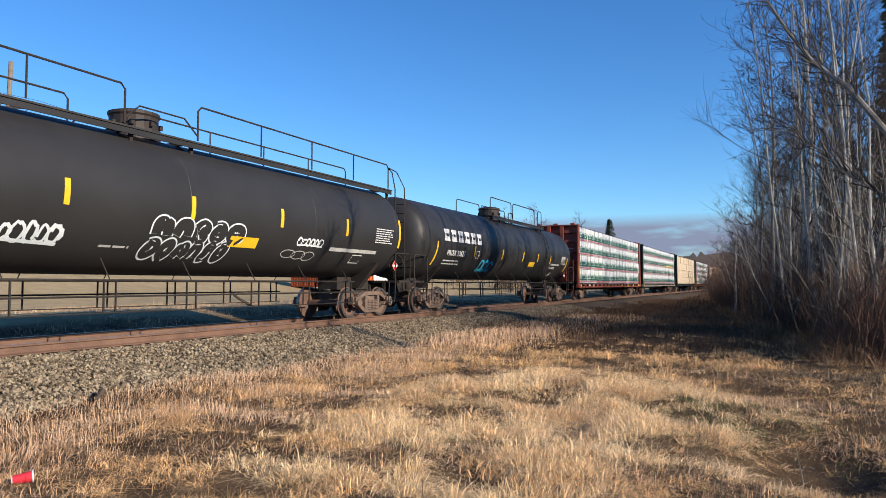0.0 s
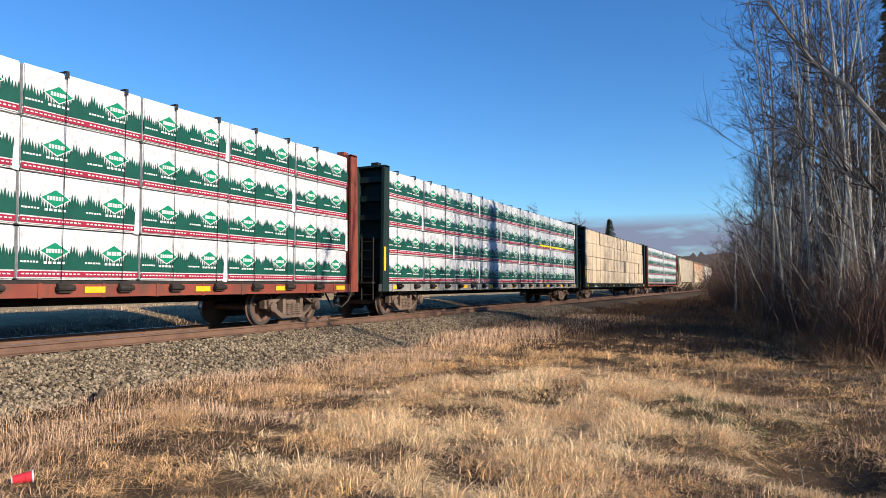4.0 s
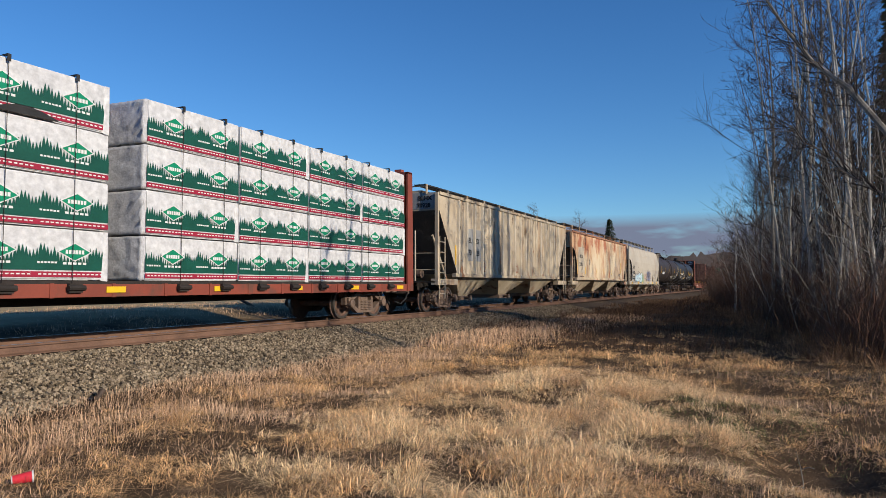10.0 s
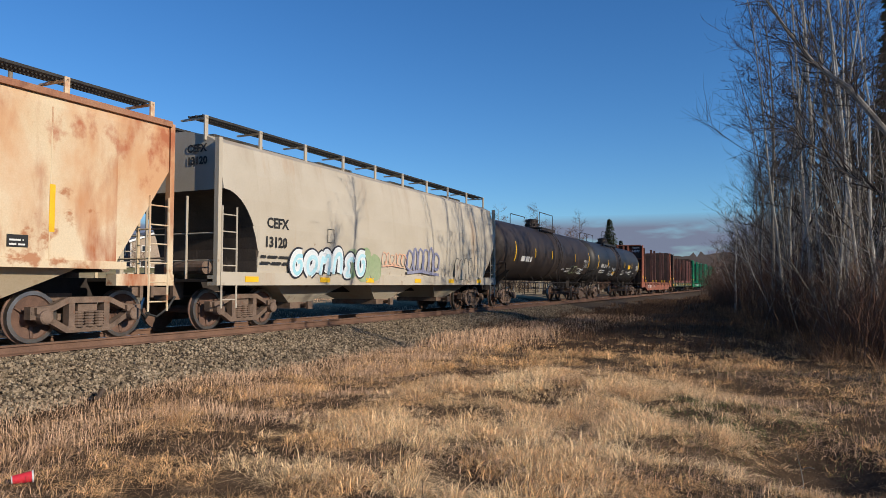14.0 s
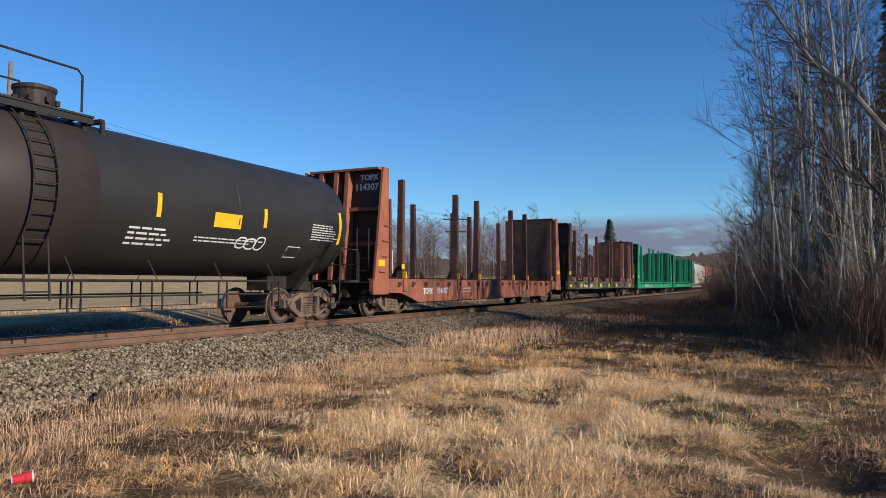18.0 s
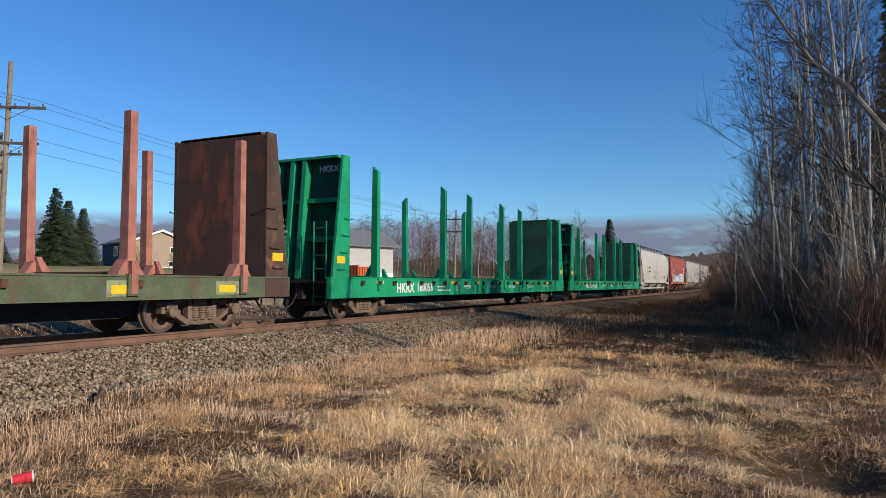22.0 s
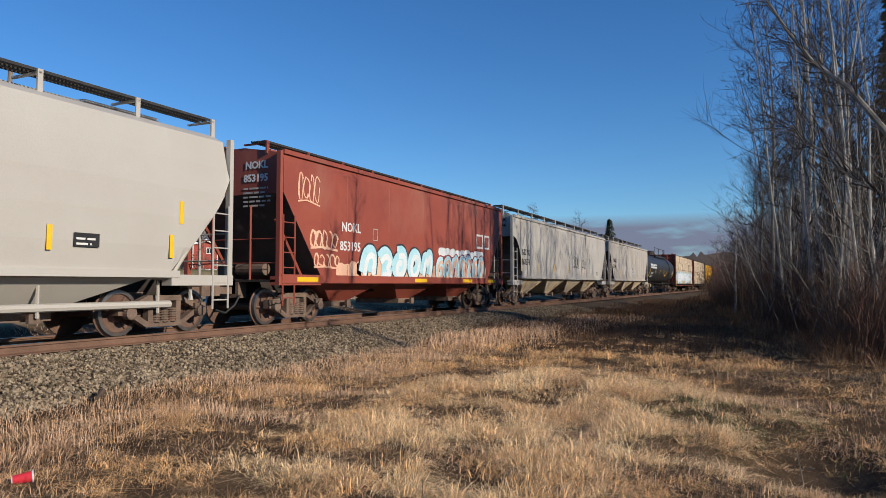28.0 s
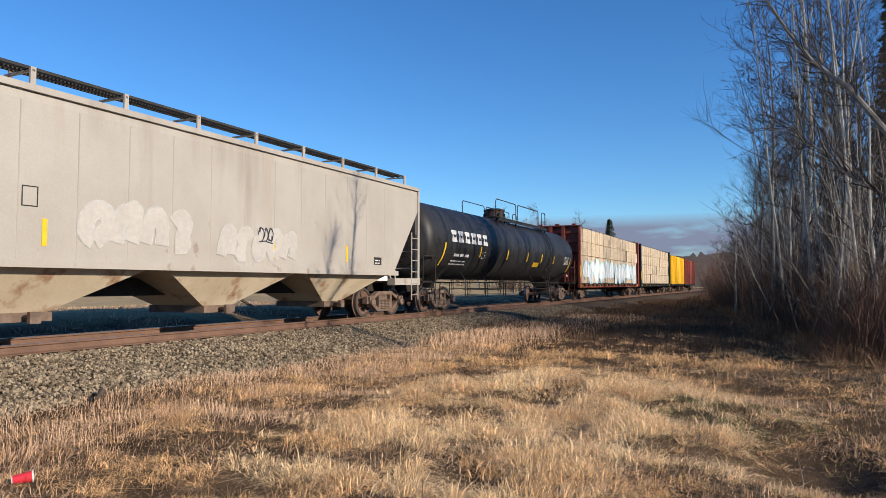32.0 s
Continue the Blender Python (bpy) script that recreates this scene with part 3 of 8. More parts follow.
# the trees that stand in front: offset from the eye's line per metre of distance, distance, size
for k, (slope, y, size) in enumerate(((-0.0373, 41, 0.42), (-0.0237, 37, 0.60), (-0.0135, 35, 0.78), (-0.0001, 31, 0.92), (0.017, 28, 1.0), (0.0216, 33, 1.0), (0.0333, 27, 1.04), (0.0416, 25, 1.12),
                                       (0.0540, 24, 0.98), (0.0613, 29, 1.0), (0.0706, 33, 1.05), (0.0787, 21.5, 0.92), (0.0921, 23, 0.96), (0.1072, 20, 0.85), (0.1162, 25, 1.0), (0.1251, 22, 0.9), (0.098, 30, 1.05))):
    x = 12.42 + slope * y
    spots.append((x, y))
    m = (0, 5, 2, 3, 4, 0, 4, 1, 4, 3, 2, 4, 1, 4, 5, 0, 3)[k]
    make_tree(WOOD[m], "leafless slender tree with pale bark at the wood's edge" if m in (1, 4) else "leafless slender grey-barked tree in the wood", x, y, size, 67 * k, "trees of the wood")
count = 0
while count < 26:                                           # behind them
    y = rw.uniform(22, 60)
    x = edge_x(y) + 1.2 + abs(rw.gauss(0, 1.8))
    if x > 26 or not free_spot(x, y, 0.9):
        continue
    k = rw.randrange(6)
    make_tree(WOOD[k], "leafless slender tree with pale bark at the wood's edge" if k in (1, 4) else "leafless slender grey-barked tree in the wood", x, y, rw.uniform(0.62, 1.0), rw.uniform(0, 360), "trees of the wood")
    count += 1
for k in range(48):                                         # wood along the line, far off
    y = 58 + 150 * (k / 48) + rw.uniform(-1, 1)
    x = edge_x(y) + 0.8 + abs(rw.gauss(0, 4.5))
    make_tree(WOOD[k % 6] if y < 105 else FAR_WOOD[k % 3], "distant leafless tree beside the line", x, y, rw.uniform(0.42, 0.68) if y < 105 else rw.uniform(0.45, 0.85), rw.uniform(0, 360), "trees of the wood")
def leaning_tree():
    """An old alder just outside the wood's edge whose limbs reach out over the verge."""
    rnd = random.Random(31)
    tr, cr = Sticks(), Sticks()
    V = lambda *p: Vector(p)
    limbs = (([V(15.3, 13.5, -0.7), V(15.0, 13.7, 1.4), V(14.45, 14.0, 3.35), V(13.75, 14.3, 4.55), V(13.2, 14.5, 5.15), V(12.75, 14.7, 5.95), V(12.3, 14.9, 6.9), V(12.0, 15.1, 8.2)], 0.078, 0.012),
             ([V(15.0, 13.7, 1.4), V(14.35, 14.0, 2.45), V(13.75, 14.1, 2.9), V(13.1, 14.2, 3.6), V(12.75, 14.3, 4.0)], 0.034, 0.008),
             ([V(15.3, 13.5, -0.5), V(15.5, 13.1, 3.0), V(15.0, 13.0, 5.6), V(14.3, 13.1, 6.05), V(13.6, 13.4, 6.3), V(13.1, 13.7, 6.75)], 0.055, 0.008))
    for pts, r0, r1 in limbs:
        tr.line(pts, r0, r1, 7)
        n = len(pts)
        for k in range(9 * n):
            t = 0.3 + 0.7 * rnd.random()
            q, d = along(pts, t)
            o = (d + Vector((rnd.gauss(0, 0.6), rnd.gauss(0, 0.6), rnd.gauss(0.15, 0.5)))).normalized()
            b1 = grow(cr, rnd, q, o, rnd.uniform(0.5, 1.5), 0.011, 4, 4, 0.2, 0.05)
            for _ in range(3):
                q2, d2 = along(b1, rnd.uniform(0.2, 1.0))
                o2 = (d2 + Vector((rnd.gauss(0, 0.6), rnd.gauss(0, 0.6), rnd.gauss(0.1, 0.4)))).normalized()
                grow(cr, rnd, q2, o2, rnd.uniform(0.2, 0.6), 0.005, 3, 3, 0.2, 0.03)
    t = thing("tree", "leaning leafless grey-barked tree with a long arched limb", "bare tree", "trees of the wood")
    sub("trunk", raw_mesh("trunk", tr.v, tr.f, M_BARK), t)
    sub("crown", raw_mesh("crown", cr.v, cr.f, M_TWIG), t)


leaning_tree()
make_tree(bare_tree_meshes(77, 5.4, 0.07, first=0.62, n1=9, n2=4, n3=3, wide=0.22, bark=M_BIRCH), "short pale broken-topped sapling before the wood", 12.42 - 0.045 * 42, 42.0, 1.0, 0, "trees of the wood")


def brush_mesh(seed, H, spread, n, r=0.011, m=None):
    rnd = random.Random(seed)
    st = Sticks()
    for k in range(n):
        a, q = rnd.uniform(0, math.tau), spread * math.sqrt(rnd.random())
        p = Vector((q * math.cos(a), q * math.sin(a), -0.1))
        d = Vector((rnd.gauss(0, 0.22), rnd.gauss(0, 0.22), 1)).normalized()
        h = H * rnd.uniform(0.35, 1.0)
        b = grow(st, rnd, p, d, h, r * rnd.uniform(0.6, 1.3), 3, 5, 0.09, 0.03)
        for _ in range(5):
            q2, d2 = along(b, rnd.uniform(0.25, 0.95))
            o = (d2 + Vector((rnd.gauss(0, 0.5), rnd.gauss(0, 0.5), rnd.gauss(0.2, 0.3)))).normalized()
            b2 = grow(st, rnd, q2, o, h * rnd.uniform(0.2, 0.4), r * 0.5, 3, 3, 0.15, 0.03)
            for _ in range(2):
                q3, d3 = along(b2, rnd.uniform(0.2, 0.9))
                o3 = (d3 + Vector((rnd.gauss(0, 0.6), rnd.gauss(0, 0.6), rnd.gauss(0.1, 0.3)))).normalized()
                grow(st, rnd, q3, o3, h * rnd.uniform(0.08, 0.2), 0.004, 3, 2, 0.1, 0.0)
    return raw_mesh("shrub", st.v, st.f, m or (M_BRUSH2 if seed % 2 else M_BRUSH))


BRUSH = [brush_mesh(60 + k, (1.9, 2.7, 1.4)[k % 3], 0.9, 46, 0.0075) for k in range(4)]
for k in range(176):
    if k < 116:
        y = 16.5 + 50 * (k / 116) ** 1.1 + rw.uniform(-0.6, 0.6)
        x = edge_x(y) - 0.7 + abs(rw.gauss(0, 1.6))
    else:
        y = 48 + 130 * ((k - 116) / 60) + rw.uniform(-1, 1)
        x = edge_x(y) - 0.6 + abs(rw.gauss(0, 2.6))
    me = BRUSH[rw.randrange(4)]
    sh = new("shrub", me)
    sh.matrix_basis = Matrix.Translation((x, y, ground_z(x, y))) @ pose(0, 0, 0, 0, 0, rw.uniform(0, 360)) @ Matrix.Scale(rw.uniform(0.75, 1.35) if k < 116 else rw.uniform(1.3, 2.2), 4)
    tagged(sh, "tangled leafless brown shrub at the wood's edge", "shrub", "shrubs along the wood")


# thin saplings and thickets inside the edge of the wood
SAPLINGS = [brush_mesh(80 + k, 4.2 + k, 1.5, 15, 0.017, M_BIRCH if k == 1 else M_BARK) for k in range(3)]
THICKET = [brush_mesh(90 + k, 2.3, 1.6, 70, 0.0075) for k in range(3)]
for k in range(56):
    y = 17.5 + 42 * (k / 56) + rw.uniform(-0.8, 0.8)
    x = edge_x(y) + 0.3 + abs(rw.gauss(0, 1.5))
    o = new("shrub", (SAPLINGS if k % 3 != 1 else THICKET)[(k // 3) % 3])
    o.matrix_basis = Matrix.Translation((x, y, ground_z(x, y))) @ pose(0, 0, 0, 0, 0, rw.uniform(0, 360)) @ Matrix.Scale(rw.uniform(0.75, 1.15), 4)
    tagged(o, "slender leafless saplings inside the wood's edge" if k % 3 != 1 else "dense dark leafless thicket under the trees", "shrub", "thickets of the wood")


# young trees, low and dense
YOUNG = [bare_tree_meshes(120 + k, 6.4, 0.05, first=0.12, n1=26, n2=7, n3=5, wide=0.27) for k in range(2)]
for k in range(64):
    if k < 44:
        y = 21 + 30 * (k / 44) + rw.uniform(-0.8, 0.8)
        x = edge_x(y) + 0.6 + abs(rw.gauss(0, 1.8))
    else:
        y = 46 + 66 * ((k - 44) / 20) + rw.uniform(-1, 1)
        x = edge_x(y) + 0.3 + abs(rw.gauss(0, 2.0))
    make_tree(YOUNG[k % 2], "young leafless tree with a dense twiggy crown", x, y, rw.uniform(0.72, 1.15), rw.uniform(0, 360), "young trees of the wood")


# ---------------- spruces ----------------
def spruce_meshes(seed, H, W, n=62):
    rnd = random.Random(seed)
    tr = Sticks()
    tr.line([Vector((0, 0, -0.2)), Vector((0, 0, H * 0.5)), Vector((0, 0, H))], 0.02 * H, 0.01, 7)
    v, f = [], []
    for k in range(n):
        t = 0.03 + 0.96 * k / n
        z = H * t
        R = W * (1 - t) ** 0.85 + 0.08
        m = max(6, int(22 * (1 - t)) + 4)
        for j in range(m):
            a = rnd.uniform(0, math.tau)
            L = R * rnd.uniform(0.7, 1.12)
            drop = rnd.uniform(0.15, 0.4)
            c, s = math.cos(a), math.sin(a)
            steps = max(3, int(L / 0.28))
            for i in range(steps):
                u = (i + 0.6) / steps
                for side in (-1, 0, 1):
                    w = 0.26 * (1.1 - u * 0.5) * (0.6 + 0.4 * H / 8)
                    px, py, pz = L * u * c - side * w * 0.6 * s, L * u * s + side * w * 0.6 * c, z - drop * L * u * u + rnd.uniform(-0.07, 0.07)
                    b = len(v)
                    da = a + side * 0.6 + rnd.uniform(-0.4, 0.4)
                    dx, dy = math.cos(da) * w, math.sin(da) * w
                    nx, ny = -math.sin(da) * w * 0.35, math.cos(da) * w * 0.35
                    q = rnd.uniform(-0.12, 0.05)
                    v.extend([(px - nx, py - ny, pz), (px + dx * 0.6 - nx, py + dy * 0.6 - ny, pz + q - 0.03), (px + dx * 1.2, py + dy * 1.2, pz + q), (px + dx * 0.6 + nx, py + dy * 0.6 + ny, pz + q + 0.05), (px + nx, py + ny, pz)])
                    f.append((b, b + 1, b + 2, b + 3, b + 4))
    return raw_mesh("trunk", tr.v, tr.f, M_BARK), raw_mesh("crown", v, f, M_NEEDLE)


SPRUCE = [spruce_meshes(5, 9.0, 2.9, 44), spruce_meshes(6, 8.4, 3.1, 42), spruce_meshes(7, 14.5, 3.9), spruce_meshes(8, 12.5, 1.9, 34)]
for x, y, s, k in ((-64.7, 55.0, 1.06, 0), (-65.3, 57.0, 0.98, 1), (-65.2, 59.0, 0.88, 1), (-17.0, 141.0, 1.0, 2), (-15.2, 143.0, 0.7, 2),
                   (-84, 60, 0.55, 0), (-86, 62, 0.5, 1), (16.2, 25.5, 0.9, 3)):
    make_tree(SPRUCE[k], "dark green spruce with drooping branches", x, y, s, 70 * k + x, "spruces", "spruce", "spruce tree")

# bare trees behind the line
for k in range(132):
    u = k / 131
    az = radians(116.5 - 14.0 + 33.0 * u + rw.uniform(-0.5, 0.5)) if k % 3 else radians(rw.uniform(103.5, 128))
    d = rw.uniform(108, 150) if k % 4 else rw.uniform(92, 108)
    x, y = 12.42 + d * math.cos(az), d * math.sin(az)
    if x > -6 or (-52 < x < -28 and 58 < y < 92):
        continue
    make_tree(FAR_WOOD[k % 3], "leafless birch in the scrub behind the line" if k % 3 == 1 else "leafless tree in the scrub behind the line", x, y, rw.uniform(0.6, 1.02), rw.uniform(0, 360), "trees behind the line")
for k in range(78):
    az = radians(rw.uniform(102, 150))
    d = rw.uniform(92, 135)
    x, y = 12.42 + d * math.cos(az), d * math.sin(az)
    if x > -5 or (-52 < x < -26 and 52 < y < 92) or (-90 < x < -60 and 50 < y < 90):
        continue
    sh = new("shrub", BRUSH[k % 4])
    sh.matrix_basis = Matrix.Translation((x, y, ground_z(x, y))) @ pose(0, 0, 0, 0, 0, rw.uniform(0, 360)) @ Matrix.Scale(rw.uniform(1.4, 2.4), 4)
    tagged(sh, "leafless brown scrub behind the line", "shrub", "scrub behind the line")


# ---------------- distant horizon wood and cloud ----------------
M_FARWOOD = mat("far_wood", (0.10, 0.082, 0.078), (0.07, 0.06, 0.06), 0.95, 0, 0.05, 0.6, 0.0)
def skyline():
    bm = fresh()
    prev = None
    n = 520
    for k in range(n + 1):
        a = radians(70 + 140 * k / n)
        R = 330 + 30 * math.sin(k * 0.05)
        x, y = R * math.cos(a), R * math.sin(a)
        top = 9 + 4.5 * noise.noise((k * 0.07, 0, 0)) + 3.0 * noise.noise((k * 0.9, 2, 0))
        q = (bm.verts.new((x, y, -2)), bm.verts.new((x, y, top + 4.0)), bm.verts.new((x * 1.1, y * 1.1, -2)), bm.verts.new((x * 1.1, y * 1.1, top)))
        if prev:
            bm.faces.new((prev[0], q[0], q[1], prev[1]))
            bm.faces.new((prev[1], q[1], q[3], prev[3]))
        prev = q
    return bm


tagged(part("far_woods", skyline(), M_FARWOOD), "line of bare woods on the horizon", "woods", kind="stuff")


def cloud_material():
    m = bpy.data.materials.new("cloud")
    m.use_nodes = True
    t = m.node_tree
    t.nodes.clear()
    N = lambda k: t.nodes.new("ShaderNode" + k)
    out, em, tr, mx, tc, mp, no, rp, sep, zr, mul = (N("OutputMaterial"), N("Emission"), N("BsdfTransparent"), N("MixShader"), N("TexCoord"), N("Mapping"), N("TexNoise"), N("MapRange"), N("SeparateXYZ"), N("MapRange"), N("Math"))
    em.inputs[0].default_value, em.inputs[1].default_value = (0.30, 0.35, 0.50, 1), 0.8
    mp.inputs["Scale"].default_value = (0.0014, 0.0014, 0.006)
    no.inputs["Detail"].default_value = 5
    t.links.new(tc.outputs["Object"], mp.inputs[0]); t.links.new(mp.outputs[0], no.inputs[0])
    rp.inputs[1].default_value, rp.inputs[2].default_value = 0.12, 0.5
    t.links.new(no.outputs[0], rp.inputs[0])
    t.links.new(tc.outputs["Object"], sep.inputs[0])
    zr.inputs[1].default_value, zr.inputs[2].default_value, zr.inputs[3].default_value, zr.inputs[4].default_value = 190, 235, 1, 0
    t.links.new(sep.outputs[2], zr.inputs[0])
    mul.operation = "MULTIPLY"
    t.links.new(rp.outputs[0], mul.inputs[0]); t.links.new(zr.outputs[0], mul.inputs[1])
    t.links.new(mul.outputs[0], mx.inputs[0]); t.links.new(tr.outputs[0], mx.inputs[1]); t.links.new(em.outputs[0], mx.inputs[2])
    t.links.new(mx.outputs[0], out.inputs[0])
    return m


def cloud_bank():
    bm = fresh()
    n = 96
    ring = [(2400 * math.cos(k * math.tau / n), 2400 * math.sin(k * math.tau / n)) for k in range(n)]
    lo, hi = [bm.verts.new((x, y, -20)) for x, y in ring], [bm.verts.new((x, y, 260)) for x, y in ring]
    for k in range(n):
        bm.faces.new((lo[k], lo[(k + 1) % n], hi[(k + 1) % n], hi[k]))
    return bm


clouds = tagged(part("backdrop", cloud_bank(), cloud_material()), "low grey-violet cloud bank along the horizon", "cloud", kind="structure")
clouds.visible_shadow = False


# ---------------- dry grass ----------------
def grass_material(name, a, b, c):
    m = mat(name, a, b, 0.9, 0, 0.8, 12, 0.0, c, 0.5, spec=0.15)
    island(m, 0.42, 1.4)
    return m


M_STRAW = grass_material("straw", (0.92, 0.585, 0.29), (0.77, 0.462, 0.21), (0.44, 0.24, 0.115))
M_BRIGHT = grass_material("bright_straw", (0.960, 0.710, 0.408), (0.903, 0.608, 0.330), (0.630, 0.385, 0.194))
M_PALE_STRAW = grass_material("pale_straw", (0.756, 0.507, 0.321), (0.588, 0.375, 0.233), (0.336, 0.197, 0.112))
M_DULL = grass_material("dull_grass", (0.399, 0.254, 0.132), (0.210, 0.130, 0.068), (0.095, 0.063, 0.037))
# Brown weeds, darkened further to put the trees' shade into their colour.
M_SHADEWEED = grass_material("brown_weeds", (0.17, 0.098, 0.056), (0.10, 0.059, 0.036), (0.24, 0.149, 0.081))
M_WEED = grass_material("dry_weeds", (0.357, 0.203, 0.107), (0.210, 0.117, 0.064), (0.441, 0.274, 0.146))
M_GREENISH = grass_material("greenish_grass", (0.15, 0.20, 0.06), (0.10, 0.13, 0.045), (0.2, 0.16, 0.07))


def blades(seed, n, area, height, width, lean, dens=None):
    """n blades thrown over a stretch of the plan; dens(x, y) thins them and scales their height."""
    rng = np.random.default_rng(seed)
    x, y = rng.uniform(area[0], area[1], n), rng.uniform(area[2], area[3], n)
    if dens is not None:
        d = np.array([dens(a, b) for a, b in zip(x, y)])
        keep = rng.uniform(0, 1, n) < d
        x, y, d = x[keep], y[keep], d[keep]
    else:
        d = np.ones(n)
    n = len(x)
    h = rng.uniform(height[0], height[1], n) * (0.5 + 0.5 * d)
    swirl = np.array([6.0 * noise.noise((p * 0.7, q * 0.7, 50)) for p, q in zip(x, y)])
    return strands(x, y, h, rng.uniform(width[0], width[1], n), np.abs(rng.normal(0, lean, n)), swirl + rng.normal(0, 1.0, n), rng)


GX, GY = np.arange(-30.2, 24.3, 0.2), np.concatenate([np.arange(-14.2, 30, 0.2), np.arange(30, 128, 0.8)])
GZ = np.array([[max(ground_z(a, b), ballast_z(a) if abs(a) < 4.6 else -9) for a in GX] for b in GY])


def land_height(x, y):
    """Height of the land under many points at once, read between the knots of a grid."""
    i = np.clip(np.searchsorted(GX, x) - 1, 0, len(GX) - 2)
    j = np.clip(np.searchsorted(GY, y) - 1, 0, len(GY) - 2)
    u, v = (x - GX[i]) / (GX[i + 1] - GX[i]), (y - GY[j]) / (GY[j + 1] - GY[j])
    return (GZ[j, i] * (1 - u) + GZ[j, i + 1] * u) * (1 - v) + (GZ[j + 1, i] * (1 - u) + GZ[j + 1, i + 1] * u) * v


def strands(x, y, h, w, l, la, rng):
    """Bent blades from their feet (x, y), heights, widths, lean and its direction."""
    n = len(x)
    z = land_height(x, y) - 0.015
    a = rng.uniform(0, 6.283, n)
    ux, uy = np.cos(a) * w / 2, np.sin(a) * w / 2
    dx, dy = np.cos(la) * l * h, np.sin(la) * l * h
    V = np.empty((n, 7, 3))
    for i, (t, k) in enumerate(((0.0, 1.0), (0.5, 0.85), (0.85, 0.5))):
        cx, cy, cz = x + dx * t * t, y + dy * t * t, z + h * (t - 0.42 * np.minimum(l, 2.2) * t * t)
        V[:, 2 * i] = np.stack([cx - ux * k, cy - uy * k, cz], -1)
        V[:, 2 * i + 1] = np.stack([cx + ux * k, cy + uy * k, cz], -1)
    V[:, 6] = np.stack([x + dx * 1.2, y + dy * 1.2, z + h * np.maximum(0.05, 1.0 - 0.6 * l)], -1)
    b = 7 * np.arange(n)[:, None]
    return V.reshape(-1, 3), np.concatenate([b + np.array([[0, 1, 3, 2]]), b + np.array([[2, 3, 5, 4]])]).tolist() + (b + np.array([[4, 5, 6]])).tolist()


def tufts(seed, n, per, area, height, width, spread, dens, lean=0.7):
    """Tufts of grass: blades that fan out from a common foot, all combed a little one way."""
    rng = np.random.default_rng(seed)
    x, y = rng.uniform(area[0], area[1], n), rng.uniform(area[2], area[3], n)
    d = np.array([dens(a, b) for a, b in zip(x, y)])
    keep = rng.uniform(0, 1, n) < d
    x, y, d = x[keep], y[keep], d[keep]
    n = len(x)
    size = rng.uniform(0.55, 1.25, n) * (0.45 + 0.55 * d)
    comb = np.array([6.0 * noise.noise((a * 0.5, b * 0.5, 50)) for a, b in zip(x, y)]) + rng.normal(0, 0.5, n)
    lay = np.abs(rng.normal(0, lean, n))
    X, Y = np.repeat(x, per), np.repeat(y, per)
    S, C, Ly = np.repeat(size, per), np.repeat(comb, per), np.repeat(lay, per)
    m = len(X)
    a, q = rng.uniform(0, 6.283, m), np.sqrt(rng.uniform(0, 1, m)) * spread * S
    X, Y = X + np.cos(a) * q, Y + np.sin(a) * q
    fan = 0.3 + 0.9 * rng.uniform(0, 1, m) ** 1.5
    vx, vy = np.cos(a) * fan + np.cos(C) * Ly + rng.normal(0, 0.75, m), np.sin(a) * fan + np.sin(C) * Ly + rng.normal(0, 0.75, m)
    h = rng.uniform(height[0], height[1], m) * S
    return strands(X, Y, h, rng.uniform(width[0], width[1], m), np.hypot(vx, vy), np.arctan2(vy, vx), rng)


def grass(name, label, m, parts_of):
    v, f, off = [], [], 0
    for kind, *args in parts_of:
        a, b = kind(*args)
        v.append(a)
        f += [tuple(i + off for i in q) for q in b] if off else b
        off += len(a)
    return tagged(new(name, raw_mesh(name, np.concatenate(v), f, m)), label, "grass", kind="stuff")


def cover(x, y):
    """Bare dark hollows in the grass."""
    k = 1.0
    for a, b, p, q, _ in HOLES:
        d = ((x - a) / p) ** 2 + ((y - b) / q) ** 2
        if d < 2.5:
            k *= 1 - math.exp(-d * d * 1.4)
    return k


def verge(x, y):
    """Grass cover: none on the stones, thick and clumpy beyond."""
    k = smooth(3.9, 5.0, x + 0.5 * noise.noise((x * 0.6, y * 0.6, 1)))
    c = 0.55 + 0.75 * noise.noise((x * 0.9, y * 0.9, 4)) + 0.35 * noise.noise((x * 2.3, y * 2.3, 9))
    return max(0.0, min(1.0, k * c))


def tussock(x, y):
    d = math.hypot((x - 9.9) / 2.4, (y - 8.2) / 4.0)
    c = 0.55 + 1.5 * noise.noise((x * 1.5, y * 1.3, 14)) + 0.5 * noise.noise((x * 3.6, y * 3.6, 15))
    low = 1 - 0.6 * smooth(6.3, 4.2, y) * smooth(8.2, 7.0, x)
    return max(0.0, min(1.0, (1.3 - d) * c * 1.6)) * cover(x, y) * low


def fringe(x, y):
    k = smooth(3.0, 4.2, x + 0.5 * noise.noise((x, y * 0.5, 21))) * (1 - smooth(5.5, 7.5, x))
    return max(0.0, min(1.0, k * (0.75 + 0.6 * noise.noise((x * 0.8, y * 0.8, 17)))))


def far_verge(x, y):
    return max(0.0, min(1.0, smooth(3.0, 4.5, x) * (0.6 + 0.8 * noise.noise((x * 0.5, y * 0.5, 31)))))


def green_patch(x, y):
    return max(0.0, min(1.0, (math.exp(-((x - 11.6) ** 2 / 1.2 + (y - 9.0) ** 2 / 1.6)) * 1.2 + 0.18 * smooth(9, 13, x)) * (0.7 + noise.noise((x * 1.7, y * 1.7, 40)))))


